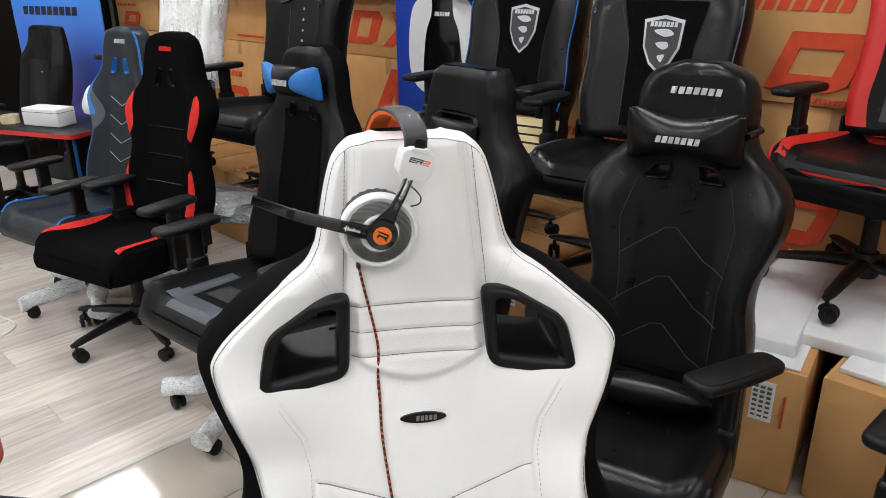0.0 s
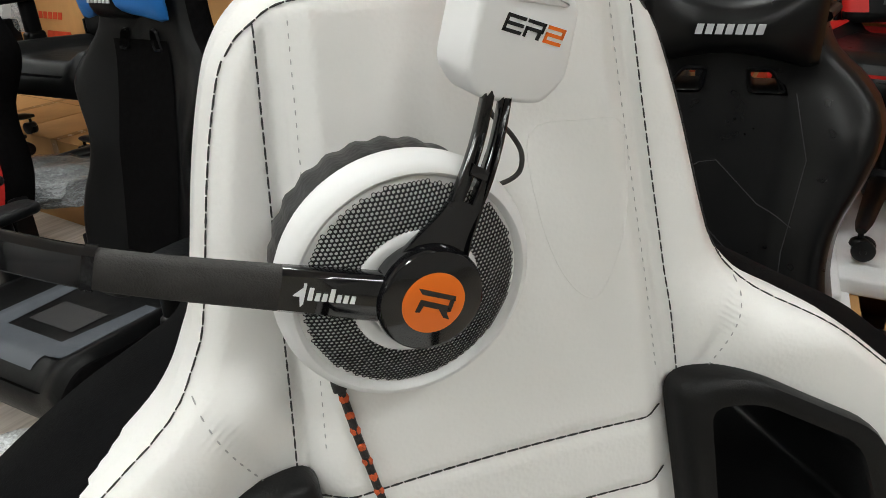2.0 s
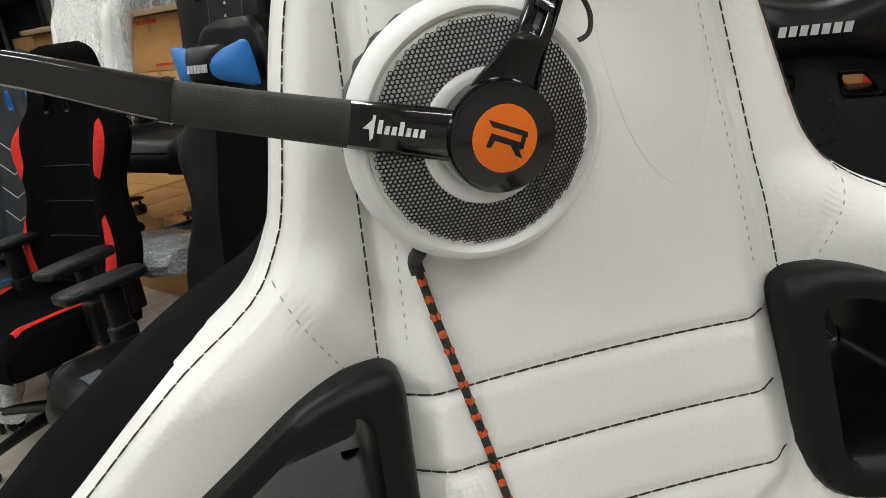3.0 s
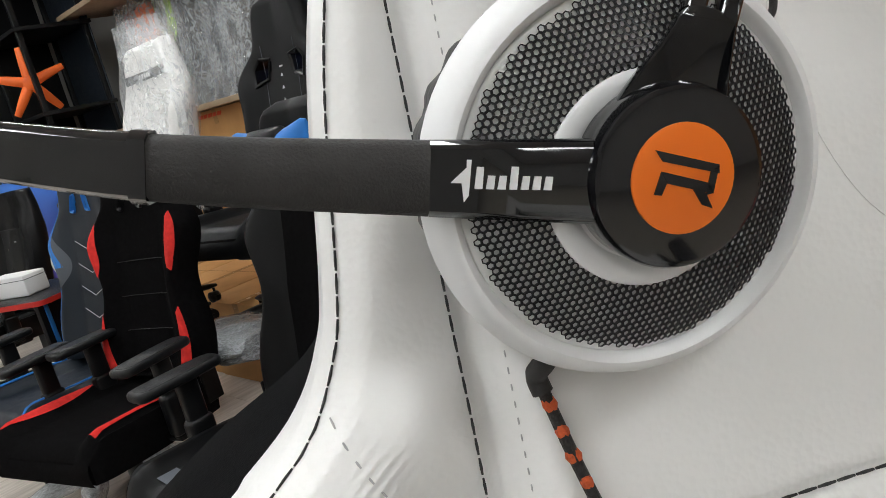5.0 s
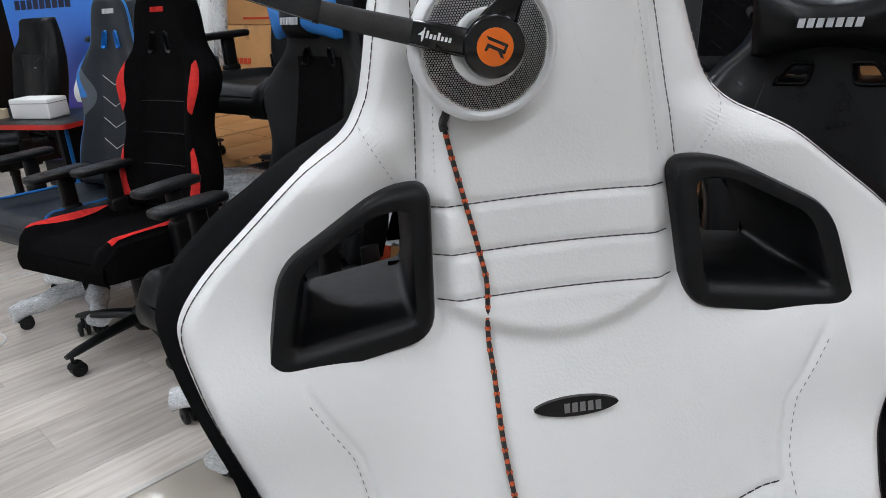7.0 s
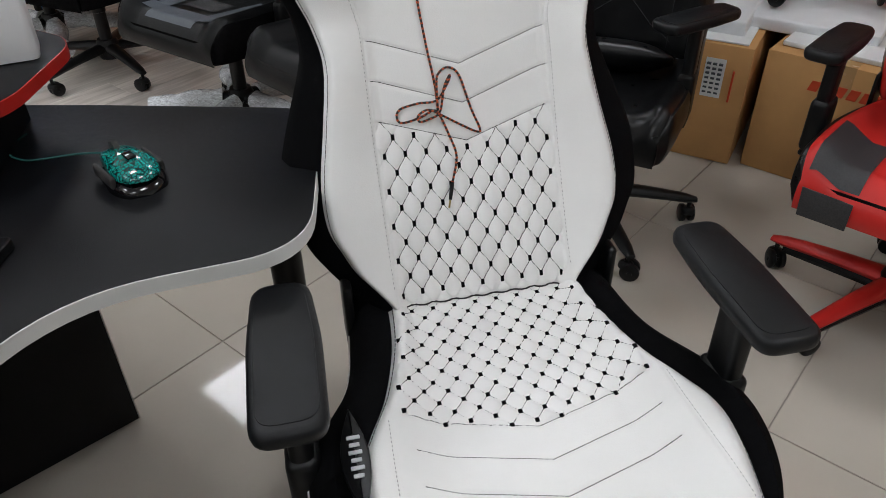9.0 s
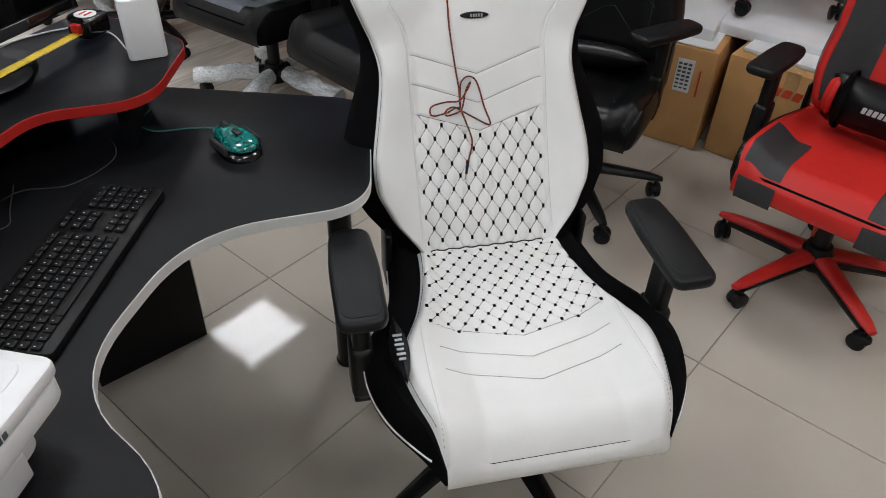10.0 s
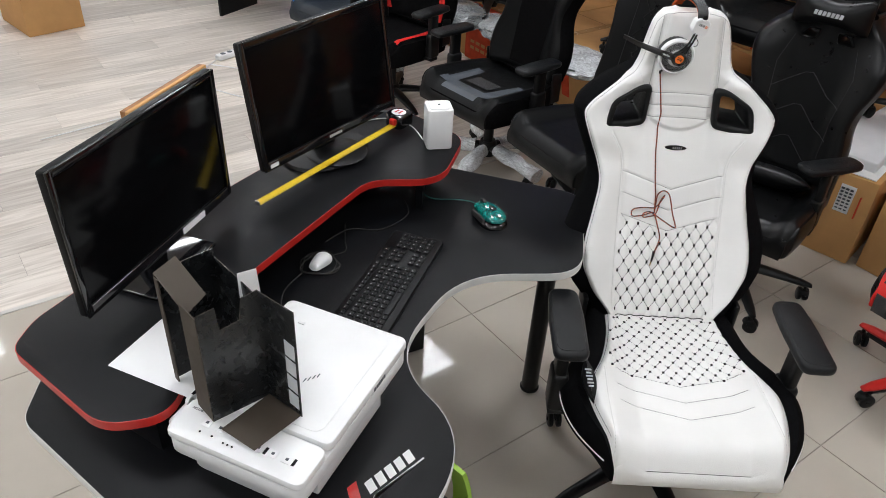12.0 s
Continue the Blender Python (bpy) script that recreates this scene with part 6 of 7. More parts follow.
def x_red(ob, front, upper, W, prof):
    bars(ob, "head_mark", front, 0.0, 1.235, 0.075, 0.018, 7, RED_FABRIC, 0.004)
    for s in (-1, 1):
        strip(ob, "red_panel", front, np.linspace(0.86, 1.05, 16), lambda z: s * (W(z) - 0.008 - 0.05 * max(0.0, math.sin(math.pi * (z - 0.86) / 0.19)) ** 0.7), lambda z: s * (W(z) - 0.006), RED_FABRIC)
        strip(ob, "red_panel", front, np.linspace(0.54, 0.74, 14), lambda z: s * (W(z) - 0.008 - 0.055 * max(0.0, (0.74 - z) / 0.2) ** 0.6), lambda z: s * (W(z) - 0.006), RED_FABRIC)
        seat_panel(ob, upper, -0.24, 0.14, lambda y: s * (0.2 + 0.8 * (y + 0.05) ** 2), lambda y: s * 0.252, RED_FABRIC, "red side panel")
    for k in range(3):
        line(ob, front, [(-0.12, 0.9 - 0.12 * k), (0.12, 0.9 - 0.12 * k)], BLACK, 0.0016)


def x_blue(ob, front, upper, W, prof):
    bars(ob, "head_mark", front, 0.0, 1.235, 0.085, 0.02, 7, SILVER, 0.004)
    piping(ob, front, W, 0.53, 1.28, BLUE, 0.005)
    for s in (-1, 1):
        strip(ob, "blue_panel", front, np.linspace(0.88, 1.06, 14), lambda z: s * (W(z) - 0.02 - 0.2 * (1.06 - z)), lambda z: s * (W(z) - 0.012), BLUE)
        strip(ob, "grey_panel", front, np.linspace(0.8, 1.02, 14), lambda z: s * (W(z) - 0.02 - 0.075 * math.sin(math.pi * (z - 0.8) / 0.22)), lambda z: s * (W(z) - 0.012), GREY)
        g = [(s * 0.225, y, float(upper(np.array(s * 0.225), np.array(y), 0.003))) for y in np.linspace(-0.27, 0.15, 16)]
        part("seat_piping", Geo().tube(g, 0.005, 6), BLUE, ob)
    for k in range(4):
        line(ob, front, [(-0.09, 0.97 - 0.09 * k), (0, 0.93 - 0.09 * k), (0.09, 0.97 - 0.09 * k)], SILVER, 0.0013)


def x_far(ob, front, upper, W, prof):
    strip(ob, "centre_panel", front, np.linspace(0.55, 0.98, 14), lambda z: -0.15, lambda z: 0.15, BLACK, nx=9)
    line(ob, front, [(-0.15, 0.55), (-0.15, 0.98), (0.15, 0.98), (0.15, 0.55)], SEAM_DARK, 0.0016)
    decal(ob, "badge", front, [(-0.012, 0.9), (0.012, 0.9), (0.012, 0.908), (-0.012, 0.908)], SILVER, 0.006)


def x_quilt(ob, front, upper, W, prof):
    for k in range(-8, 9):
        for s in (-1, 1):
            pts = []
            for t in np.linspace(0.55, 1.02, 7):
                x = 0.05 * k + s * (t - 0.78) * 0.9
                if abs(x) < 0.135:
                    pts.append((x, t))
            if len(pts) > 1:
                line(ob, front, pts, BLACK, 0.0022, "quilting_seam")
    line(ob, front, [(-0.14, 0.54), (-0.145, 1.05), (0.145, 1.05), (0.14, 0.54)], SEAM_DARK, 0.0012)
    cushion("head_band", 0.2, 0.05, 0.05, pose(0, float(prof(1.15)) - 0.02, 1.115), PLASTIC, ob, "", 0.0)


def x_shield(edge, cz):
    def f(ob, front, upper, W, prof):
        shield_badge(ob, front, 0.0, cz, 1.5, SILVER, CARBON)
        piping(ob, front, W, 0.54, 1.3, edge, 0.0035)
        zs = np.linspace(0.55, cz + 0.15, 18)
        strip(ob, "centre_panel", front, zs, lambda z: -0.12 - 0.05 * step(z, 0.8, 1.1), lambda z: 0.12 + 0.05 * step(z, 0.8, 1.1), FABRIC, 0.002, 9)
        for k in range(4):
            line(ob, front, [(-0.13, cz - 0.06 - 0.08 * k), (0, cz - 0.16 - 0.08 * k), (0.13, cz - 0.06 - 0.08 * k)], SEAM_DARK, 0.0009)
        line(ob, front, [(-0.17, cz + 0.15), (0.17, cz + 0.15)], SEAM_DARK, 0.0014)
        for s in (-1, 1):
            line(ob, front, [(s * 0.12, 0.55), (s * 0.125, 0.85), (s * 0.17, 1.0), (s * 0.17, cz + 0.15)], SEAM_DARK, 0.0014)
            g = [(s * 0.25, y, float(upper(np.array(s * 0.25), np.array(y), 0.002))) for y in np.linspace(-0.27, 0.15, 16)]
            part("seat_piping", Geo().tube(g, 0.004, 6), edge, ob)
    return f


def x_reddx(ob, front, upper, W, prof):
    for s in (-1, 1):
        strip(ob, "black_panel", front, np.linspace(0.53, 0.98, 16), lambda z: s * 0.10, lambda z: s * (W(z) - 0.03), CARBON, 0.004)
        seat_panel(ob, upper, -0.275, -0.06, lambda y: s * 0.12, lambda y: s * 0.235, CARBON, "dark carbon-look seat corner", n=18)
        corner = [(s * 0.12, 0.375), (s * 0.228, 0.375), (s * 0.232, 0.448), (s * 0.12, 0.443)]
        part("front_corner", Geo().prism(corner, 0.0, 0.004, 0.001, pose(0, -0.2945, 0, 90, 0, 0)), CARBON, ob, "dark carbon-look front corner")
        strip(ob, "red_edge", front, np.linspace(0.53, 1.02, 16), lambda z: s * (W(z) - 0.028), lambda z: s * (W(z) - 0.004), RED, 0.005)
    cushion("lumbar_pillow", 0.34, 0.16, 0.13, pose(0, 0.10, 0.585, 0, 0, 0), BLACK, ob, "black lumbar roll with a silver mark", 0.05)
    for s in (-1, 1):
        part("lumbar_strap", Geo().tube([(s * 0.12, 0.10 + 0.072 * math.cos(a), 0.585 + 0.086 * math.sin(a)) for a in np.linspace(0, 6.28, 20)], 0.01, 6, 0.3), BLACK_SUEDE, ob)
        part("lumbar_end", Geo().turn([(0.001, 0.0), (0.055, 0.0), (0.062, 0.012), (0.05, 0.03), (0.001, 0.032)], 24, pose(s * 0.14, 0.10, 0.59, 0, 90 * s, 0)), RED, ob, "red end of the lumbar roll")
    pf = lambda x, z, off: np.asarray(0.10 - 0.067 - off + 0 * np.asarray(z))
    bars(ob, "pillow_mark", pf, 0.0, 0.60, 0.11, 0.018, 7, SILVER, 0.003)


def x_valk(ob, front, upper, W, prof):
    for s in (-1, 1):
        strip(ob, "red_edge", front, np.linspace(0.53, 1.24, 24), lambda z: s * (W(z) - 0.075), lambda z: s * (W(z) - 0.004), RED, 0.004)
        seat_panel(ob, upper, -0.27, 0.16, lambda y: s * 0.2, lambda y: s * (0.25 if y > -0.2 else 0.236), RED, "red seat side")
    strip(ob, "centre_panel", front, np.linspace(0.55, 1.2, 18), lambda z: -0.13, lambda z: 0.13, CARBON, 0.004, 9, "dark carbon-look centre panel")
    seat_panel(ob, upper, -0.26, 0.14, lambda y: -0.17, lambda y: 0.17, BLACK, "black seat centre")
    part("front_panel", Geo().prism([(-0.2, 0.36), (0.2, 0.36), (0.22, 0.43), (0.1, 0.455), (-0.06, 0.43), (-0.16, 0.46), (-0.22, 0.44)], 0.0, 0.003, 0, pose(0, -0.2835, 0, 90, 0, 0)), BLACK, ob)
    g = Geo()
    for k in range(7):
        g.rbox((-0.09 + 0.03 * k, -0.2885, 0.415), (0.02, 0.003, 0.014), 0.0006, None, 1)
    part("seat_mark", g, RED, ob)


def x_cut(ob, front, upper, W, prof):
    for k in range(5):
        decal(ob, "eyelet", front, [(-0.006, 0.98 - 0.05 * k), (0.006, 0.98 - 0.05 * k), (0, 0.992 - 0.05 * k)], SILVER, 0.004)
    bars(ob, "badge_bars", front, 0, 1.02, 0.02, 0.006, 3, SILVER, 0.004)
    for s in (-1, 1):
        line(ob, front, [(s * 0.10, 0.53), (s * 0.10, 1.12)], GREY, 0.0012)


def x_wrapped(ob, front, upper, W, prof):
    strip(ob, "centre_panel", front, np.linspace(0.56, 1.05, 14), lambda z: -0.14, lambda z: 0.14, WHITE, 0.004, 9)
    strip(ob, "head_band", front, np.linspace(1.135, 1.175, 4), lambda z: -0.2, lambda z: 0.2, BLACK, 0.008, 9, "black band with a white mark")
    bars(ob, "head_mark", front, 0.0, 1.155, 0.13, 0.022, 5, PAPER, 0.011)
    for k in range(9):
        line(ob, front, [(-0.13, 0.62 + 0.045 * k), (0.13, 0.62 + 0.045 * k)], GREY, 0.0012)
    rings = []
    for z in np.linspace(0.5, 1.4, 16):
        w = float(W(min(z, 1.33))) + 0.035
        rings.append([(w * math.cos(a) * (1 + 0.07 * math.sin(5 * a + 11 * z)), float(prof(z)) + 0.03 + 0.11 * math.sin(a) * (1 + 0.12 * math.sin(7 * a + 17 * z)), z) for a in np.linspace(0, 2 * math.pi, 26, endpoint=False)])
    part("film_cover", Geo().loft(rings, cap=False), WRAP, ob, "loose clear film over the backrest")


PLAT = 0.43
gaming_chair("black leatherette racing chair with black head and lumbar pillows", (0.475, 1.625), -31, GLOSSY, BLACK, BLACK, turn=-52, extra=x_black, holes=slots(0.062, 1.05, 0.062, 0.04, 0.5), arm_z=0.70, height=1.325, seat_w=0.24, arm_x=0.235, arm_yaw=-32)
gaming_chair("black racing chair with a grey-patterned seat and blue head pillow", (-0.70, 2.44), -40, WINGED, BLACK_SOFT, FABRIC, wrapped=True, extra=x_hex, holes=slots(0.055, 1.08, 0.03, 0.05), turn=75)
gaming_chair("black and red fabric racing chair with slotted head", (-1.37, 3.05), -30, WINGED, FABRIC, FABRIC, extra=x_red, holes=slots(0.042, 1.115, 0.026, 0.075), turn=50)
gaming_chair("slate grey racing chair with blue piping and slotted head", (-1.74, 3.44), -34, WINGED, BLUE_DARK, BLUE_DARK, wrapped=True, extra=x_blue, holes=slots(0.045, 1.12, 0.03, 0.07), hole_mat=BLUE, turn=40)
gaming_chair("black leatherette office racing chair behind a red-edged table", (-2.93, 5.0), -40, [(z - 0.12, w) for z, w in BROAD], BLACK_SOFT, BLACK_SOFT, extra=x_far, height=1.2)
gaming_chair("black leatherette racing chair with diamond-quilted back", (-0.2, 1.98), -50, RACER, BLACK_SOFT, BLACK_SOFT, extra=x_quilt, holes=[rounded([(-0.09, 1.12), (0.09, 1.12), (0.08, 1.155), (-0.08, 1.155)], 0.015, 4)], height=1.285, arms=False)
gaming_chair("red and black racing chair with a red five-armed base", (1.165, 1.075), -47, RACER, RED, BLACK, tips=RED, turn=32, extra=x_reddx, arm_z=0.7)
gaming_chair("black chair with a grey shield badge standing on cartons", (0.66, 2.62), -35, BROAD, BLACK, BLACK, ground=PLAT, extra=x_shield(GREY, 0.855))
gaming_chair("black chair with blue piping and a grey shield badge", (0.18, 3.24), -42, BROAD, BLACK, BLACK, ground=PLAT, extra=x_shield(BLUE, 0.87))
gaming_chair("red and black chair standing on foam-topped cartons", (1.45, 2.37), -53, RACER, BLACK_SOFT, RED, ground=0.485, extra=x_valk, turn=205)
gaming_chair("black racing chair with two large shoulder openings", (-0.86, 3.66), -38, RACER, BLACK_SOFT, BLACK_SOFT, ground=PLAT, extra=x_cut, holes=[[(0.06, 1.06), (0.12, 1.07), (0.16, 1.03), (0.15, 0.96), (0.08, 0.98)], [(-0.06, 1.06), (-0.08, 0.98), (-0.15, 0.96), (-0.16, 1.03), (-0.12, 1.07)]])
gaming_chair("white leatherette chair wrapped in loose clear film", (-1.62, 4.18), -45, BROAD, WHITE, WHITE, ground=PLAT, extra=x_wrapped)


# ---------------------------------------------------------------- cartons, shelf, posters
TAPE_MAT = mat("packing_tape", (0.45, 0.27, 0.12), 0.25, var=0.05)


def stock_box(label, u, v, w, d, z0, z1, prints, yaw=-45, group="stacked cartons", origin=None):
    """A carton; its front is its -y side. prints: shapes on the front in shares of its width and height."""
    x, y = origin or uv(u, v)
    h = z1 - z0
    ob = thing("carton", label, "box", pose(x, y, z0, 0, 0, yaw), group)
    part("body", Geo().rbox((0, d / 2, h / 2), (w - 0.006, d, h - 0.004), 0.004, None, 2), CARD, ob)
    part("tape", Geo().rbox((0, d / 2, h - 0.0015), (0.05, d + 0.002, 0.0015), 0.0004, None, 1).rbox((0, -0.0006, h - 0.05), (0.05, 0.0012, 0.1), 0.0004, None, 1), TAPE_MAT, ob)
    part("flap_gap", Geo().rbox((0, d / 2, h - 0.0022), (w * 0.985, 0.004, 0.0012), 0.0003, None, 1), CARD_DARK, ob)
    for k, (m, pts) in enumerate(prints):
        part("print" if m is not PAPER else "label", Geo().prism([((a - 0.5) * w, b * h) for a, b in pts], 0.0, 0.0012 + 0.0004 * k, 0, pose(0, -0.0002, 0, 90, 0, 0)), m, ob, smooth=False)
    return ob


def box_sh(x0, y0, x1, y1, sl=0.0):
    return [(x0, y0), (x1, y0), (x1 + sl, y1), (x0 + sl, y1)]


def lettering(x0, y0, x1, y1, n, sl=0.02):
    w = (x1 - x0) / n
    return [(CARD_RED, box_sh(x0 + w * k, y0, x0 + w * (k + 0.74), y1, sl)) for k in range(n)]


STICKER = [(PAPER, box_sh(0.87, 0.66, 0.94, 0.92))] + [(GREY, box_sh(0.878, 0.69 + 0.035 * k, 0.932, 0.705 + 0.035 * k)) for k in range(6)]
WORD = lettering(0.08, 0.86, 0.62, 0.93, 7) + lettering(0.45, 0.1, 0.9, 0.14, 14, 0.004)


def swoosh(y0, n=4):
    """Speed lines beside a large printed mark."""
    return [(CARD_RED, [(0.08 + 0.05 * k, y0 + 0.07 * k), (0.34 + 0.02 * k, y0 + 0.05 + 0.07 * k), (0.34 + 0.02 * k, y0 + 0.062 + 0.07 * k), (0.08 + 0.05 * k, y0 + 0.012 + 0.07 * k)]) for k in range(n)]


BIG_D = lettering(0.03, 0.56, 0.5, 0.63, 7) + lettering(0.32, 0.02, 0.62, 0.05, 14, 0.004) + [(CARD_RED, [(0.16 + (x - 0.36) * 0.7, 0.09 + (y - 0.28) * 0.8) for x, y in q]) for q in ([(0.36, 0.28), (0.46, 0.28), (0.60, 0.72), (0.50, 0.72)], [(0.50, 0.72), (0.92, 0.72), (0.90, 0.60), (0.56, 0.60)], [(0.36, 0.28), (0.78, 0.28), (0.80, 0.40), (0.42, 0.40)], [(0.78, 0.28), (0.88, 0.34), (0.96, 0.62), (0.92, 0.72), (0.84, 0.60), (0.78, 0.40)])]
BIG_X = STICKER + [(CARD_RED, q) for q in ([(0.06, 0.2), (0.14, 0.2), (0.24, 0.76), (0.16, 0.76)], [(0.16, 0.76), (0.42, 0.76), (0.40, 0.64), (0.2, 0.64)], [(0.06, 0.2), (0.32, 0.2), (0.34, 0.32), (0.1, 0.32)], [(0.32, 0.2), (0.38, 0.26), (0.46, 0.66), (0.42, 0.76), (0.36, 0.64), (0.30, 0.32)], [(0.46, 0.2), (0.56, 0.2), (0.84, 0.76), (0.74, 0.76)], [(0.56, 0.76), (0.66, 0.76), (0.76, 0.2), (0.66, 0.2)])]
BIG_A = STICKER + swoosh(0.1, 3) + [(CARD_RED, q) for q in ([(0.18, 0.06), (0.30, 0.06), (0.66, 0.9), (0.54, 0.9)], [(0.54, 0.9), (0.66, 0.9), (0.74, 0.06), (0.62, 0.06)], [(0.32, 0.28), (0.66, 0.28), (0.66, 0.40), (0.38, 0.40)])]
RED_PANEL = [(CARD_RED, box_sh(0.0, 0.02, 1.0, 0.98))] + [(CARD, box_sh(0.1 + 0.1 * k, 0.2 + 0.1 * r, 0.17 + 0.1 * k, 0.25 + 0.1 * r)) for k in range(6) for r in range(2)]
rng = random.Random(7)
# rear stack: two or three rows, each row laid from one shared joint
PRINTS = {0: [STICKER], 1: [BIG_D, BIG_D, BIG_A], 2: [BIG_D, WORD, BIG_X]}
for row, (z0, z1) in enumerate(((0.0, 0.43), (0.43, 1.045), (1.045, 1.66))):
    for way, u in ((1, -1.34), (-1, -1.34)):
        n = 0
        while -6.9 < u < 2.9:
            w = 0.84 if way > 0 else (0.86, 0.82, 0.86)[n % 3]
            top_z = 1.395 if row == 2 and u - w < -2.15 and way < 0 else z1
            kind = PRINTS[row][(n if way < 0 else 2 * n) % len(PRINTS[row])]
            stock_box("brown cardboard carton with red printing, stacked", u + way * w / 2, 3.02 + rng.uniform(-0.015, 0.02), w, 0.5, z0, top_z, kind)
            u += way * (w + 0.004)
            n += 1
# front row under the second row of chairs
u = -1.0
n = 0
while u > -6.2:
    w = rng.choice((0.6, 0.7, 0.66))
    stock_box("brown cardboard carton under the display chairs", u - w / 2, 2.12 + rng.uniform(-0.02, 0.02), w, 0.86, 0.0, PLAT - 0.001, [RED_PANEL, STICKER, BIG_X][n % 3], group="cartons under the chairs")
    u -= w + 0.006
    n += 1
LONG = [(PAPER, box_sh(0.62, 0.56, 0.79, 0.88))] + [(GREY, box_sh(0.635 + 0.05 * c, 0.59 + 0.04 * k, 0.668 + 0.05 * c, 0.605 + 0.04 * k)) for k in range(7) for c in range(3)] + [(CARD_RED, box_sh(0.86, 0.55, 0.875, 0.8))]
stock_box("brown carton with a white label and foam on top", 0, 0, 0.39, 0.85, 0.0, PLAT, LONG, -34, "cartons under the chairs", (0.905, 2.005))
stock_box("brown carton with red lettering beside the tiled aisle", 0, 0, 0.5, 0.85, 0.0, PLAT, lettering(0.3, 0.76, 0.85, 0.84, 7) + [(CARD_RED, box_sh(0.7, 0.12, 0.715, 0.3)), (CARD_RED, box_sh(0.78, 0.12, 0.795, 0.3))], -45, "cartons under the chairs", (1.285, 1.725))
stock_box("brown carton beside the tiled aisle", 0, 0, 0.5, 0.85, 0.0, PLAT, lettering(0.3, 0.76, 0.85, 0.84, 7), -45, "cartons under the chairs", (1.645, 1.365))
foam = thing("foam_sheet", "white foam sheet on the carton", "foam sheet", pose(0.93, 2.06, PLAT, 0, 0, -34), "foam sheets")
part("sheet", Geo().rbox((0.02, 0.32, 0.026), (0.26, 0.6, 0.052), 0.008), FOAM, foam)
foam2 = thing("foam_sheet", "flat white card sheet on the carton", "foam sheet", pose(1.30, 1.76, PLAT, 0, 0, -45), "foam sheets")
part("sheet", Geo().rbox((0.0, 0.38, 0.008), (0.42, 0.72, 0.016), 0.003), FOAM, foam2)
foam3 = thing("foam_sheet", "white card sheet under the foam", "foam sheet", pose(0.9, 2.0, PLAT, 0, 0, -34), "foam sheets")
part("sheet", Geo().rbox((0.0, 0.12, 0.003), (0.34, 0.2, 0.006), 0.002), FOAM, foam3)
foam4 = thing("foam_sheet", "white foam sheet under the chair", "foam sheet", pose(1.2, 2.25, PLAT, 0, 0, -40), "foam sheets")
part("sheet", Geo().rbox((0.12, 0.2, 0.023), (0.66, 0.74, 0.046), 0.008), FOAM, foam4)

# long shelf board with film-wrapped chairs on it
SHELF_WOOD = mat("raw_shelf_board", (0.34, 0.25, 0.16), 0.7, var=0.15, scale=12)
shelf = thing("wall_shelf", "long raw wooden shelf board over the cartons", "shelf", pose(*uv(-4.55, 3.24), 0, 0, 0, -45))
part("board", Geo().rbox((0, 0, 1.4165), (4.6, 0.66, 0.037), 0.003), SHELF_WOOD, shelf)
for x in (-2.2, -0.7, 0.8, 2.2):
    part("upright", Geo().rbox((x, 0.29, 1.9), (0.05, 0.05, 0.96), 0.004), METAL_BLACK, shelf)
part("upper_board", Geo().rbox((0, 0, 2.36), (4.6, 0.66, 0.037), 0.003), SHELF_WOOD, shelf)

WRAP_SHAPE = [(0.0, 0.2), (0.1, 0.225), (0.25, 0.24), (0.4, 0.235), (0.52, 0.24), (0.6, 0.19), (0.7, 0.15), (0.8, 0.125), (0.86, 0.09), (0.9, 0.06)]


def wrapped_back(label, u, v, turn, cover, side, film=True):
    ob = thing("packed_chair", label, "packed chair", pose(*uv(u, v), 1.4355, 0, 0, -45 + turn), "wrapped chair backs on the shelf")
    W = lerp_table(WRAP_SHAPE)
    pr = lerp_table([(-0.1, -0.02), (0, 0), (0.5, 0.07), (0.9, 0.11), (1.0, 0.12)])
    fr = back_rest(ob, W, pr, 0.0, 0.87, lumps([(0.1, 0.04, -1, -0.5, 0.45, 0.6)]), cover=cover, shell=BLACK_SOFT, nx=20, nz=26, holes=slots(0.05, 0.66, 0.035, 0.08))
    for s in (-1, 1):
        strip(ob, "side_panel", fr, np.linspace(0.05, 0.55, 12), lambda z: s * 0.125, lambda z: s * (W(z) - 0.008), side, 0.004)
    if film:
        rings = [[((float(W(min(z, 0.86))) + 0.03) * math.cos(a) * (1 + 0.08 * math.sin(5 * a + 13 * z + u)), float(pr(z)) + 0.03 + 0.12 * math.sin(a) * (1 + 0.15 * math.sin(6 * a + 19 * z + u)), z) for a in np.linspace(0, 2 * math.pi, 22, endpoint=False)] for z in np.linspace(0.0, 0.93, 14)]
        part("film_cover", Geo().loft(rings, cap=False), WRAP, ob, "crinkled clear film")


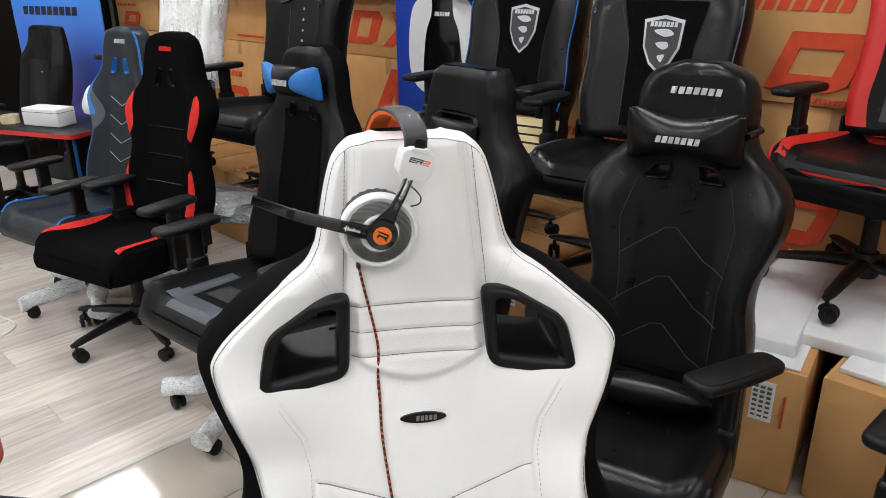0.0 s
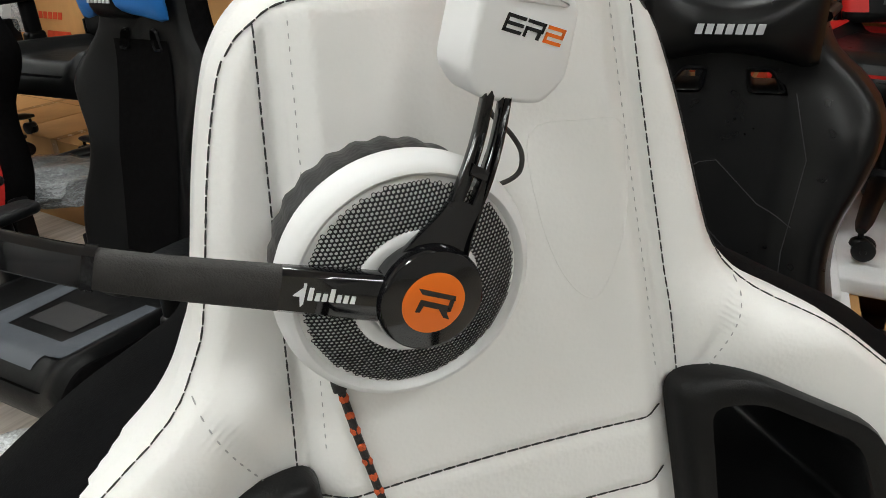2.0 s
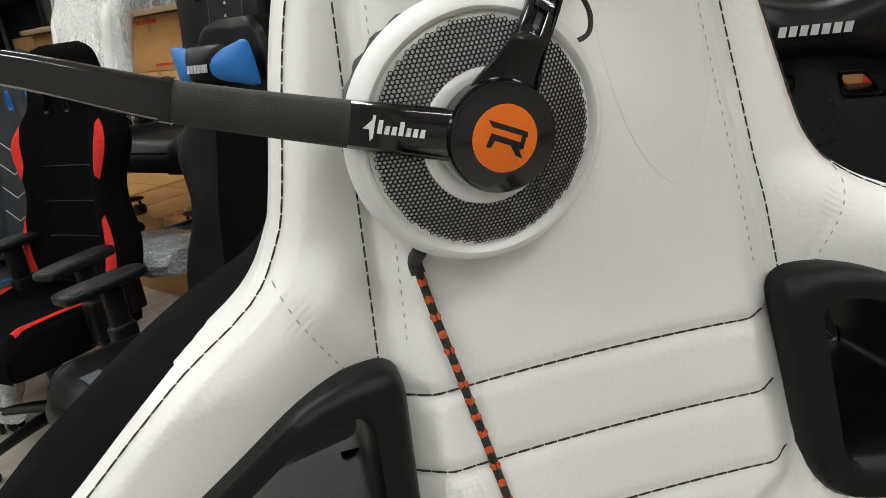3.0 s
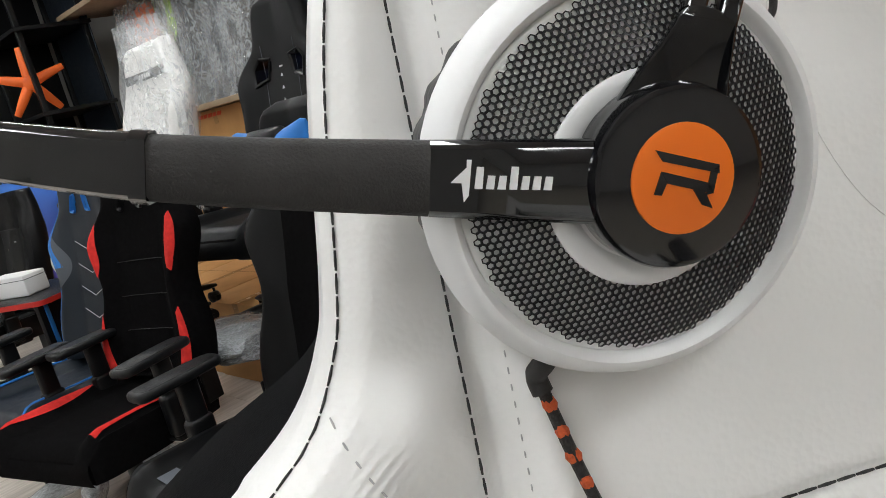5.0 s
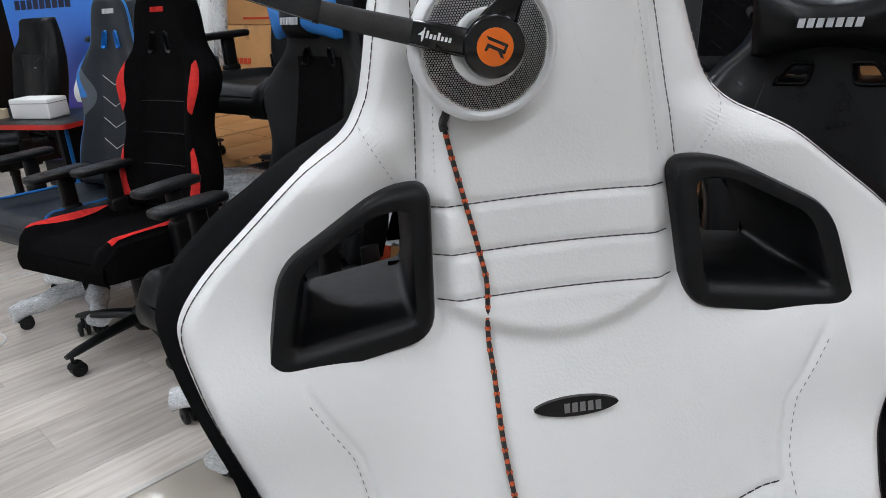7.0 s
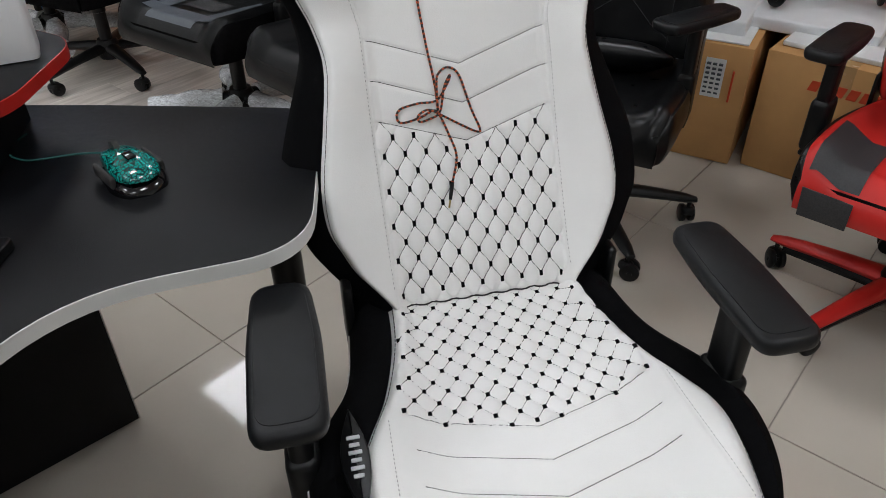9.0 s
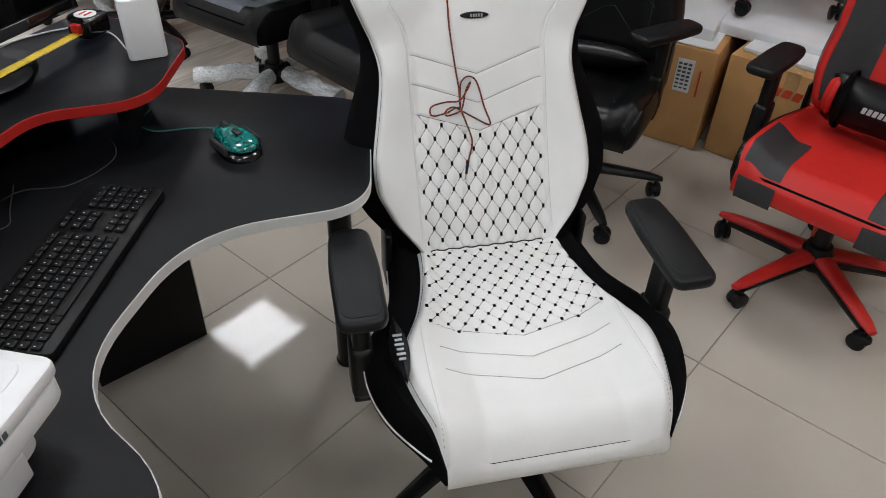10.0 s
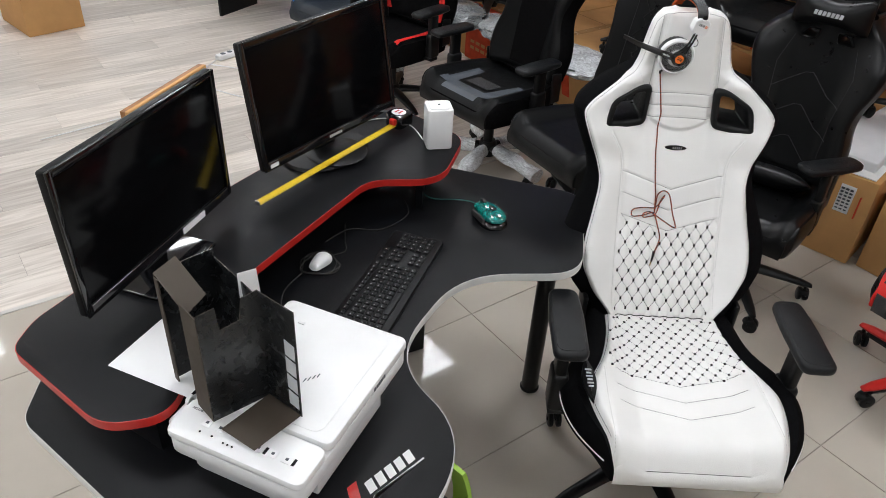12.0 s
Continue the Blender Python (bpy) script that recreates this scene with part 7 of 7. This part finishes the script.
LIMEY = leather("lime_leatherette", (0.34, 0.55, 0.04), 0.45)
PINK = leather("rose_leatherette", (0.42, 0.12, 0.12), 0.45)
for lab, u, tn, c, s, fl in (("orange and black chair back on the shelf", -2.62, -10, BLACK_SOFT, ORANGE, False), ("orange and black chair back standing on the shelf", -3.12, -8, BLACK_SOFT, ORANGE, False), ("green and black chair back on the shelf", -3.62, -14, BLACK_SOFT, GREEN, False), ("white and green chair back in clear film", -4.12, 8, WHITE, GREEN, True), ("dark grey chair back in clear film", -4.5, -6, GREY, BLACK_SOFT, True),
                             ("black chair back in clear film", -4.85, 10, BLACK_SOFT, GREY, True), ("slate chair back in clear film", -5.2, -8, BLUE_DARK, BLACK_SOFT, True), ("black chair back in crinkled film", -5.55, 6, BLACK_SOFT, GREY, True), ("lime green chair back in clear film", -5.9, -20, LIMEY, BLACK_SOFT, True), ("orange and rose chair back in clear film", -6.25, 10, ORANGE, PINK, True), ("rose chair back in clear film", -6.55, -10, PINK, BLACK_SOFT, True)):
    wrapped_back(lab, u, 3.22, tn, c, s, fl)

# far corner: dark rack with an orange five-armed base hung on it
rack = thing("storage_rack", "dark storage rack in the far corner", "rack", pose(*uv(-7.05, 2.8), 0, 0, 0, -45))
for x in (-0.35, 0.35):
    for y in (-0.25, 0.25):
        part("post", Geo().rbox((x, y, 1.4), (0.04, 0.04, 2.8), 0.003), METAL_BLACK, rack)
for z in (0.3, 0.9, 1.67, 2.3, 2.78):
    part("shelf", Geo().rbox((0, 0, z), (0.78, 0.58, 0.03), 0.003), PLASTIC, rack)
part("back_sheet", Geo().rbox((0, 0.27, 1.4), (0.76, 0.01, 2.75), 0.002), BLUE_DARK, rack)
# added sheet: hides the pale west wall so the corner stays dark
part("dark_cover_sheet", Geo().rbox((-0.38, -0.9, 1.4), (0.012, 2.2, 2.8), 0.002), METAL_BLACK, rack, "black sheet added beside the rack to darken the far corner")
star = thing("chair_base", "orange five-armed chair base resting upright on the rack", "chair base", pose(*uv(-6.85, 2.56), 1.925, 90, 0, 27))
g = Geo()
for k in range(5):
    a = radians(18 + 72 * k)
    part("arm", Geo().tube([(0.02 * math.cos(a), 0.02 * math.sin(a), 0.02), (0.15 * math.cos(a), 0.15 * math.sin(a), 0.03), (0.27 * math.cos(a), 0.27 * math.sin(a), 0.0)], [0.04, 0.034, 0.024], 8, 0.5), ORANGE, star)
part("hub", Geo().turn([(0.001, 0.0), (0.05, 0.0), (0.05, 0.05), (0.03, 0.06), (0.001, 0.06)], 20), ORANGE, star)


# posters
def gradient(name, c0, c1, axis="Z", lo=0.0, hi=1.0):
    m = mat(name, c0, 0.45, var=0.0)
    nt = m.node_tree
    tc = next(n for n in nt.nodes if n.type == "TEX_COORD")
    sp = nt.nodes.new("ShaderNodeSeparateXYZ")
    mr = nt.nodes.new("ShaderNodeMapRange")
    mr.inputs["From Min"].default_value, mr.inputs["From Max"].default_value = lo, hi
    rp = nt.nodes.new("ShaderNodeValToRGB")
    rp.color_ramp.elements[0].color, rp.color_ramp.elements[1].color = (*c0, 1), (*c1, 1)
    nt.links.new(tc.outputs["Object"], sp.inputs[0])
    nt.links.new(sp.outputs[axis], mr.inputs["Value"])
    nt.links.new(mr.outputs["Result"], rp.inputs["Fac"])
    nt.links.new(rp.outputs["Color"], nt.nodes["Principled BSDF"].inputs["Base Color"])
    return m


ban = thing("banner", "blue to purple printed banner with dark lettering bars", "banner", pose(-2.79, 5.65, 0.0, 0, 0, -27))
part("sheet", Geo().rbox((0, 0, 0.85), (0.95, 0.012, 1.3), 0.002), gradient("blue_purple_print", (0.09, 0.04, 0.42), (0.04, 0.24, 0.75), "Z", 0.5, 1.4), ban)
part("foot", Geo().rbox((0, 0, 0.1), (0.8, 0.12, 0.2), 0.02), PLASTIC, ban)
for k in range(9):
    part("lettering_bar", Geo().prism([(-0.35 + 0.066 * k, 1.25), (-0.30 + 0.066 * k, 1.25), (-0.29 + 0.066 * k, 1.31), (-0.34 + 0.066 * k, 1.31)], 0.007, 0.009, 0, pose(0, 0, 0, 90, 0, 0)), mat("dark_print", (0.01, 0.01, 0.04), 0.5), ban, smooth=False)
pos = thing("poster", "blue poster with a plain black and white chair shape", "poster", pose(0.01, 4.12, 0, 0, 0, -25))
part("sheet", Geo().rbox((0, 0, 1.3), (0.56, 0.008, 1.1), 0.001), gradient("blue_poster_print", (0.01, 0.05, 0.42), (0.03, 0.12, 0.62), "X", -0.3, 0.3), pos)
PM = pose(0, -0.0045, 0, 90, 0, 0)
part("printed_white", Geo().prism(smooth_curve([(-0.19, 1.0), (-0.2, 1.2), (-0.17, 1.36), (-0.09, 1.44), (-0.07, 1.58), (0.07, 1.58), (0.09, 1.44), (0.17, 1.36), (0.2, 1.2), (0.19, 1.0), (0.1, 0.9), (-0.1, 0.9)], 4, True), 0, 0.001, 0, PM), PAPER, pos, smooth=False)
part("printed_black", Geo().prism(smooth_curve([(-0.1, 0.92), (-0.1, 1.2), (-0.06, 1.34), (-0.06, 1.56), (0.06, 1.56), (0.06, 1.34), (0.1, 1.2), (0.1, 0.92)], 4, True), 0.001, 0.002, 0, PM), GLOSS, pos, smooth=False)
for z in (1.31, 1.50):
    for k in range(6):
        part("printed_bar", Geo().prism(box_sh(-0.045 + 0.015 * k, z, -0.034 + 0.015 * k, z + 0.022, 0.003), 0.002, 0.003, 0, PM), PAPER, pos, smooth=False)
note = thing("price_card", "yellow card with handwritten lines propped on the chair", "card", pose(0.36, 2.9, PLAT + 0.5, 70, 0, -35))
part("card", Geo().rbox((0, 0, 0), (0.2, 0.14, 0.002), 0.0005), mat("cream_card", (0.62, 0.5, 0.27), 0.7), note)
for k in range(3):
    part("written_line", Geo().rbox((-0.02, 0.035 - 0.032 * k, 0.0015), (0.12, 0.008, 0.0006), 0.0002, None, 1), GLOSS, note)

# bundles of film-wrapped parts on the cartons
SILVERY = mat("grey_wrapped_parts", (0.12, 0.125, 0.13), 0.3, var=0.6, scale=18, bump=1.0, bscale=60)
for i, (x, y, w, h) in enumerate(((-0.62, 3.12, 0.5, 0.14), (-0.28, 2.86, 0.42, 0.1), (-1.05, 3.45, 0.44, 0.13), (0.1, 2.55, 0.3, 0.09))):
    b = thing("wrapped_parts", "bundle of dark parts in clear film on a carton", "bundle", pose(x, y, PLAT, 0, 0, -45), "film-wrapped bundles")
    rings = [[(q * w / 2 * (1 + 0.06 * math.sin(5 * a)), 0.17 * math.cos(a) * (1 - 0.4 * abs(q) ** 3) * (1 + 0.1 * math.sin(9 * a + 7 * q)), h / 2 + h / 2 * math.sin(a) * (1 - 0.3 * abs(q) ** 2) * (1 + 0.12 * math.sin(8 * q + 3 * a) * (math.sin(a) > 0))) for a in np.linspace(0, 2 * math.pi, 26, endpoint=False)] for q in np.linspace(-1, 1, 16)]
    part("contents", Geo().loft(rings), SILVERY, b)
    part("film", Geo().loft([[(x2 * 1.02, y2 * 1.05, max(0.001, z2 * 1.05)) for x2, y2, z2 in r] for r in rings]), WRAP_THICK if i % 2 else WRAP, b)

# red-edged table in the far left with small things
tab = thing("display_table", "black display table with a red front edge", "table", pose(-2.28, 4.33, 0, 0, 0, -20))
part("tabletop", Geo().prism(rounded([(-0.8, -0.3), (0.45, -0.3), (0.45, 0.15), (-0.8, 0.15)], 0.05, 4), 0.715, 0.74, 0.001), DESK_TOP, tab)
part("edge_band", band(rounded([(-0.8, -0.3), (0.45, -0.3), (0.45, 0.15), (-0.8, 0.15)], 0.05, 4), 0.7145, 0.7395, 0.002), EDGE_RED, tab, "red edge band")
for x in (-0.7, 0.38):
    part("side_panel", Geo().rbox((x, -0.07, 0.357), (0.022, 0.42, 0.713), 0.001), DESK_TOP, tab)
part("blue_trim", Geo().rbox((0.393, -0.24, 0.357), (0.008, 0.02, 0.7), 0.001), BLUE, tab)
wb = thing("white_box", "small white box on the red-edged table", "box", pose(-2.22, 4.2, 0.7402, 0, 0, -20))
part("body", Geo().rbox((0, 0, 0.05), (0.26, 0.13, 0.1), 0.008), MATT_WHITE, wb)
part("lid_line", Geo().rbox((0, 0, 0.078), (0.262, 0.132, 0.003), 0.001), GREY, wb)
roll = thing("tape_roll", "roll of pale packing tape on the table", "tape roll", pose(-2.48, 4.26, 0.7402))
part("roll", Geo().turn([(0.035, 0), (0.05, 0), (0.05, 0.045), (0.035, 0.045), (0.035, 0)], 28, cap=False), mat("cream_tape", (0.6, 0.5, 0.33), 0.35), roll)

# floor clutter on the laminate
strip_ob = thing("power_strip", "white power strip on the laminate floor", "power strip", pose(-2.63, 3.53, 0.001, 0, 0, 60))
part("housing", Geo().rbox((0, 0, 0.018), (0.22, 0.055, 0.036), 0.008), WHITE_PLASTIC, strip_ob)
for k in range(3):
    part("socket", Geo().turn([(0.019, 0.0355), (0.019, 0.0368), (0.001, 0.0362)], 18, pose(-0.06 + 0.055 * k, 0, 0), cap=False), GREY, strip_ob)
part("cord", Geo().tube(smooth_curve([(0.11, 0, 0.012), (0.3, 0.05, 0.004), (0.55, -0.1, 0.004), (0.9, 0.1, 0.004), (1.25, 0.0, 0.004)], 10), 0.0035, 6), WHITE_PLASTIC, strip_ob)
part("cord", Geo().tube(smooth_curve([(-0.11, 0, 0.012), (-0.3, -0.08, 0.004), (-0.6, -0.2, 0.004), (-1.0, -0.35, 0.004), (-1.5, -0.3, 0.004)], 10), 0.0035, 6), WHITE_PLASTIC, strip_ob)
lead4 = thing("white_lead", "white lead looped on the laminate floor", "cable")
part("lead", Geo().tube(smooth_curve([(-2.6, 3.0, 0.004), (-2.25, 2.9, 0.004), (-2.05, 2.98, 0.004), (-2.02, 3.15, 0.004), (-2.3, 3.3, 0.004), (-2.7, 3.35, 0.004)], 10), 0.004, 6), WHITE_PLASTIC, lead4)
stock_box("plain brown carton standing on the laminate floor", 0, 0, 0.5, 0.4, 0.0, 0.4, [], -35, "cartons on the floor", (-4.3, 3.6))
# ---------------------------------------------------------------- floor pieces
half = TILE / 2 - 0.0014
tile_mesh = Geo().rbox((0, 0, -0.004), (TILE - 0.0028, TILE - 0.0028, 0.008), 0.0012, seg=1).mesh("tile", TILE_MAT, False)
for i in range(0, 7):
    for j in range(-5, 6):
        u, v = TILE_U + TILE * (i - 1 + 0.5), TILE_V + TILE * (j + 0.5)
        if u - TILE / 2 < EDGE_U - 0.01 or not -3.2 < v < 3.7:
            continue
        t = new("tile", tile_mesh)
        t.parent = floor
        t.matrix_world = pose(*uv(u, v), 0, 0, 0, -45)
# the cut row at the edge of the laminate
u0 = TILE_U - TILE
cut_w = u0 - EDGE_U
cut_mesh = Geo().rbox((0, 0, -0.004), (cut_w - 0.003, TILE - 0.0028, 0.008), 0.0012, seg=1).mesh("tile", TILE_MAT, False)
for j in range(-5, 6):
    t = new("tile", cut_mesh)
    t.parent = floor
    t.matrix_world = pose(*uv((u0 + EDGE_U) / 2, TILE_V + TILE * (j + 0.5)), 0, 0, 0, -45)
trim = new("trim", Geo().rbox((0, 0, 0.001), (0.022, 7.2, 0.006), 0.0025).mesh("trim", mat("pale_floor_trim", (0.6, 0.57, 0.53), 0.4)))
trim.matrix_world = pose(*uv(EDGE_U, 0.2), 0, 0, 0, -45)
tagged(trim, "pale strip between tiles and laminate", "floor trim", kind="structure")
rng = random.Random(4)
PW, PL = 0.192, 1.28
plank_mesh = Geo().rbox((0, 0, -0.004), (PW - 0.0012, PL - 0.0012, 0.008), 0.0008, seg=1).mesh("plank", WOOD_MAT, False)
r = 0
u = EDGE_U - 0.012 - PW / 2
while u > -7.4:
    v = -3.4 + (r * 0.43) % PL
    while v < NORTH:
        p = new("plank", plank_mesh)
        p.parent = floor
        p.matrix_world = pose(*uv(u, v), 0, 0, 0, -45)
        v += PL
    u -= PW
    r += 1
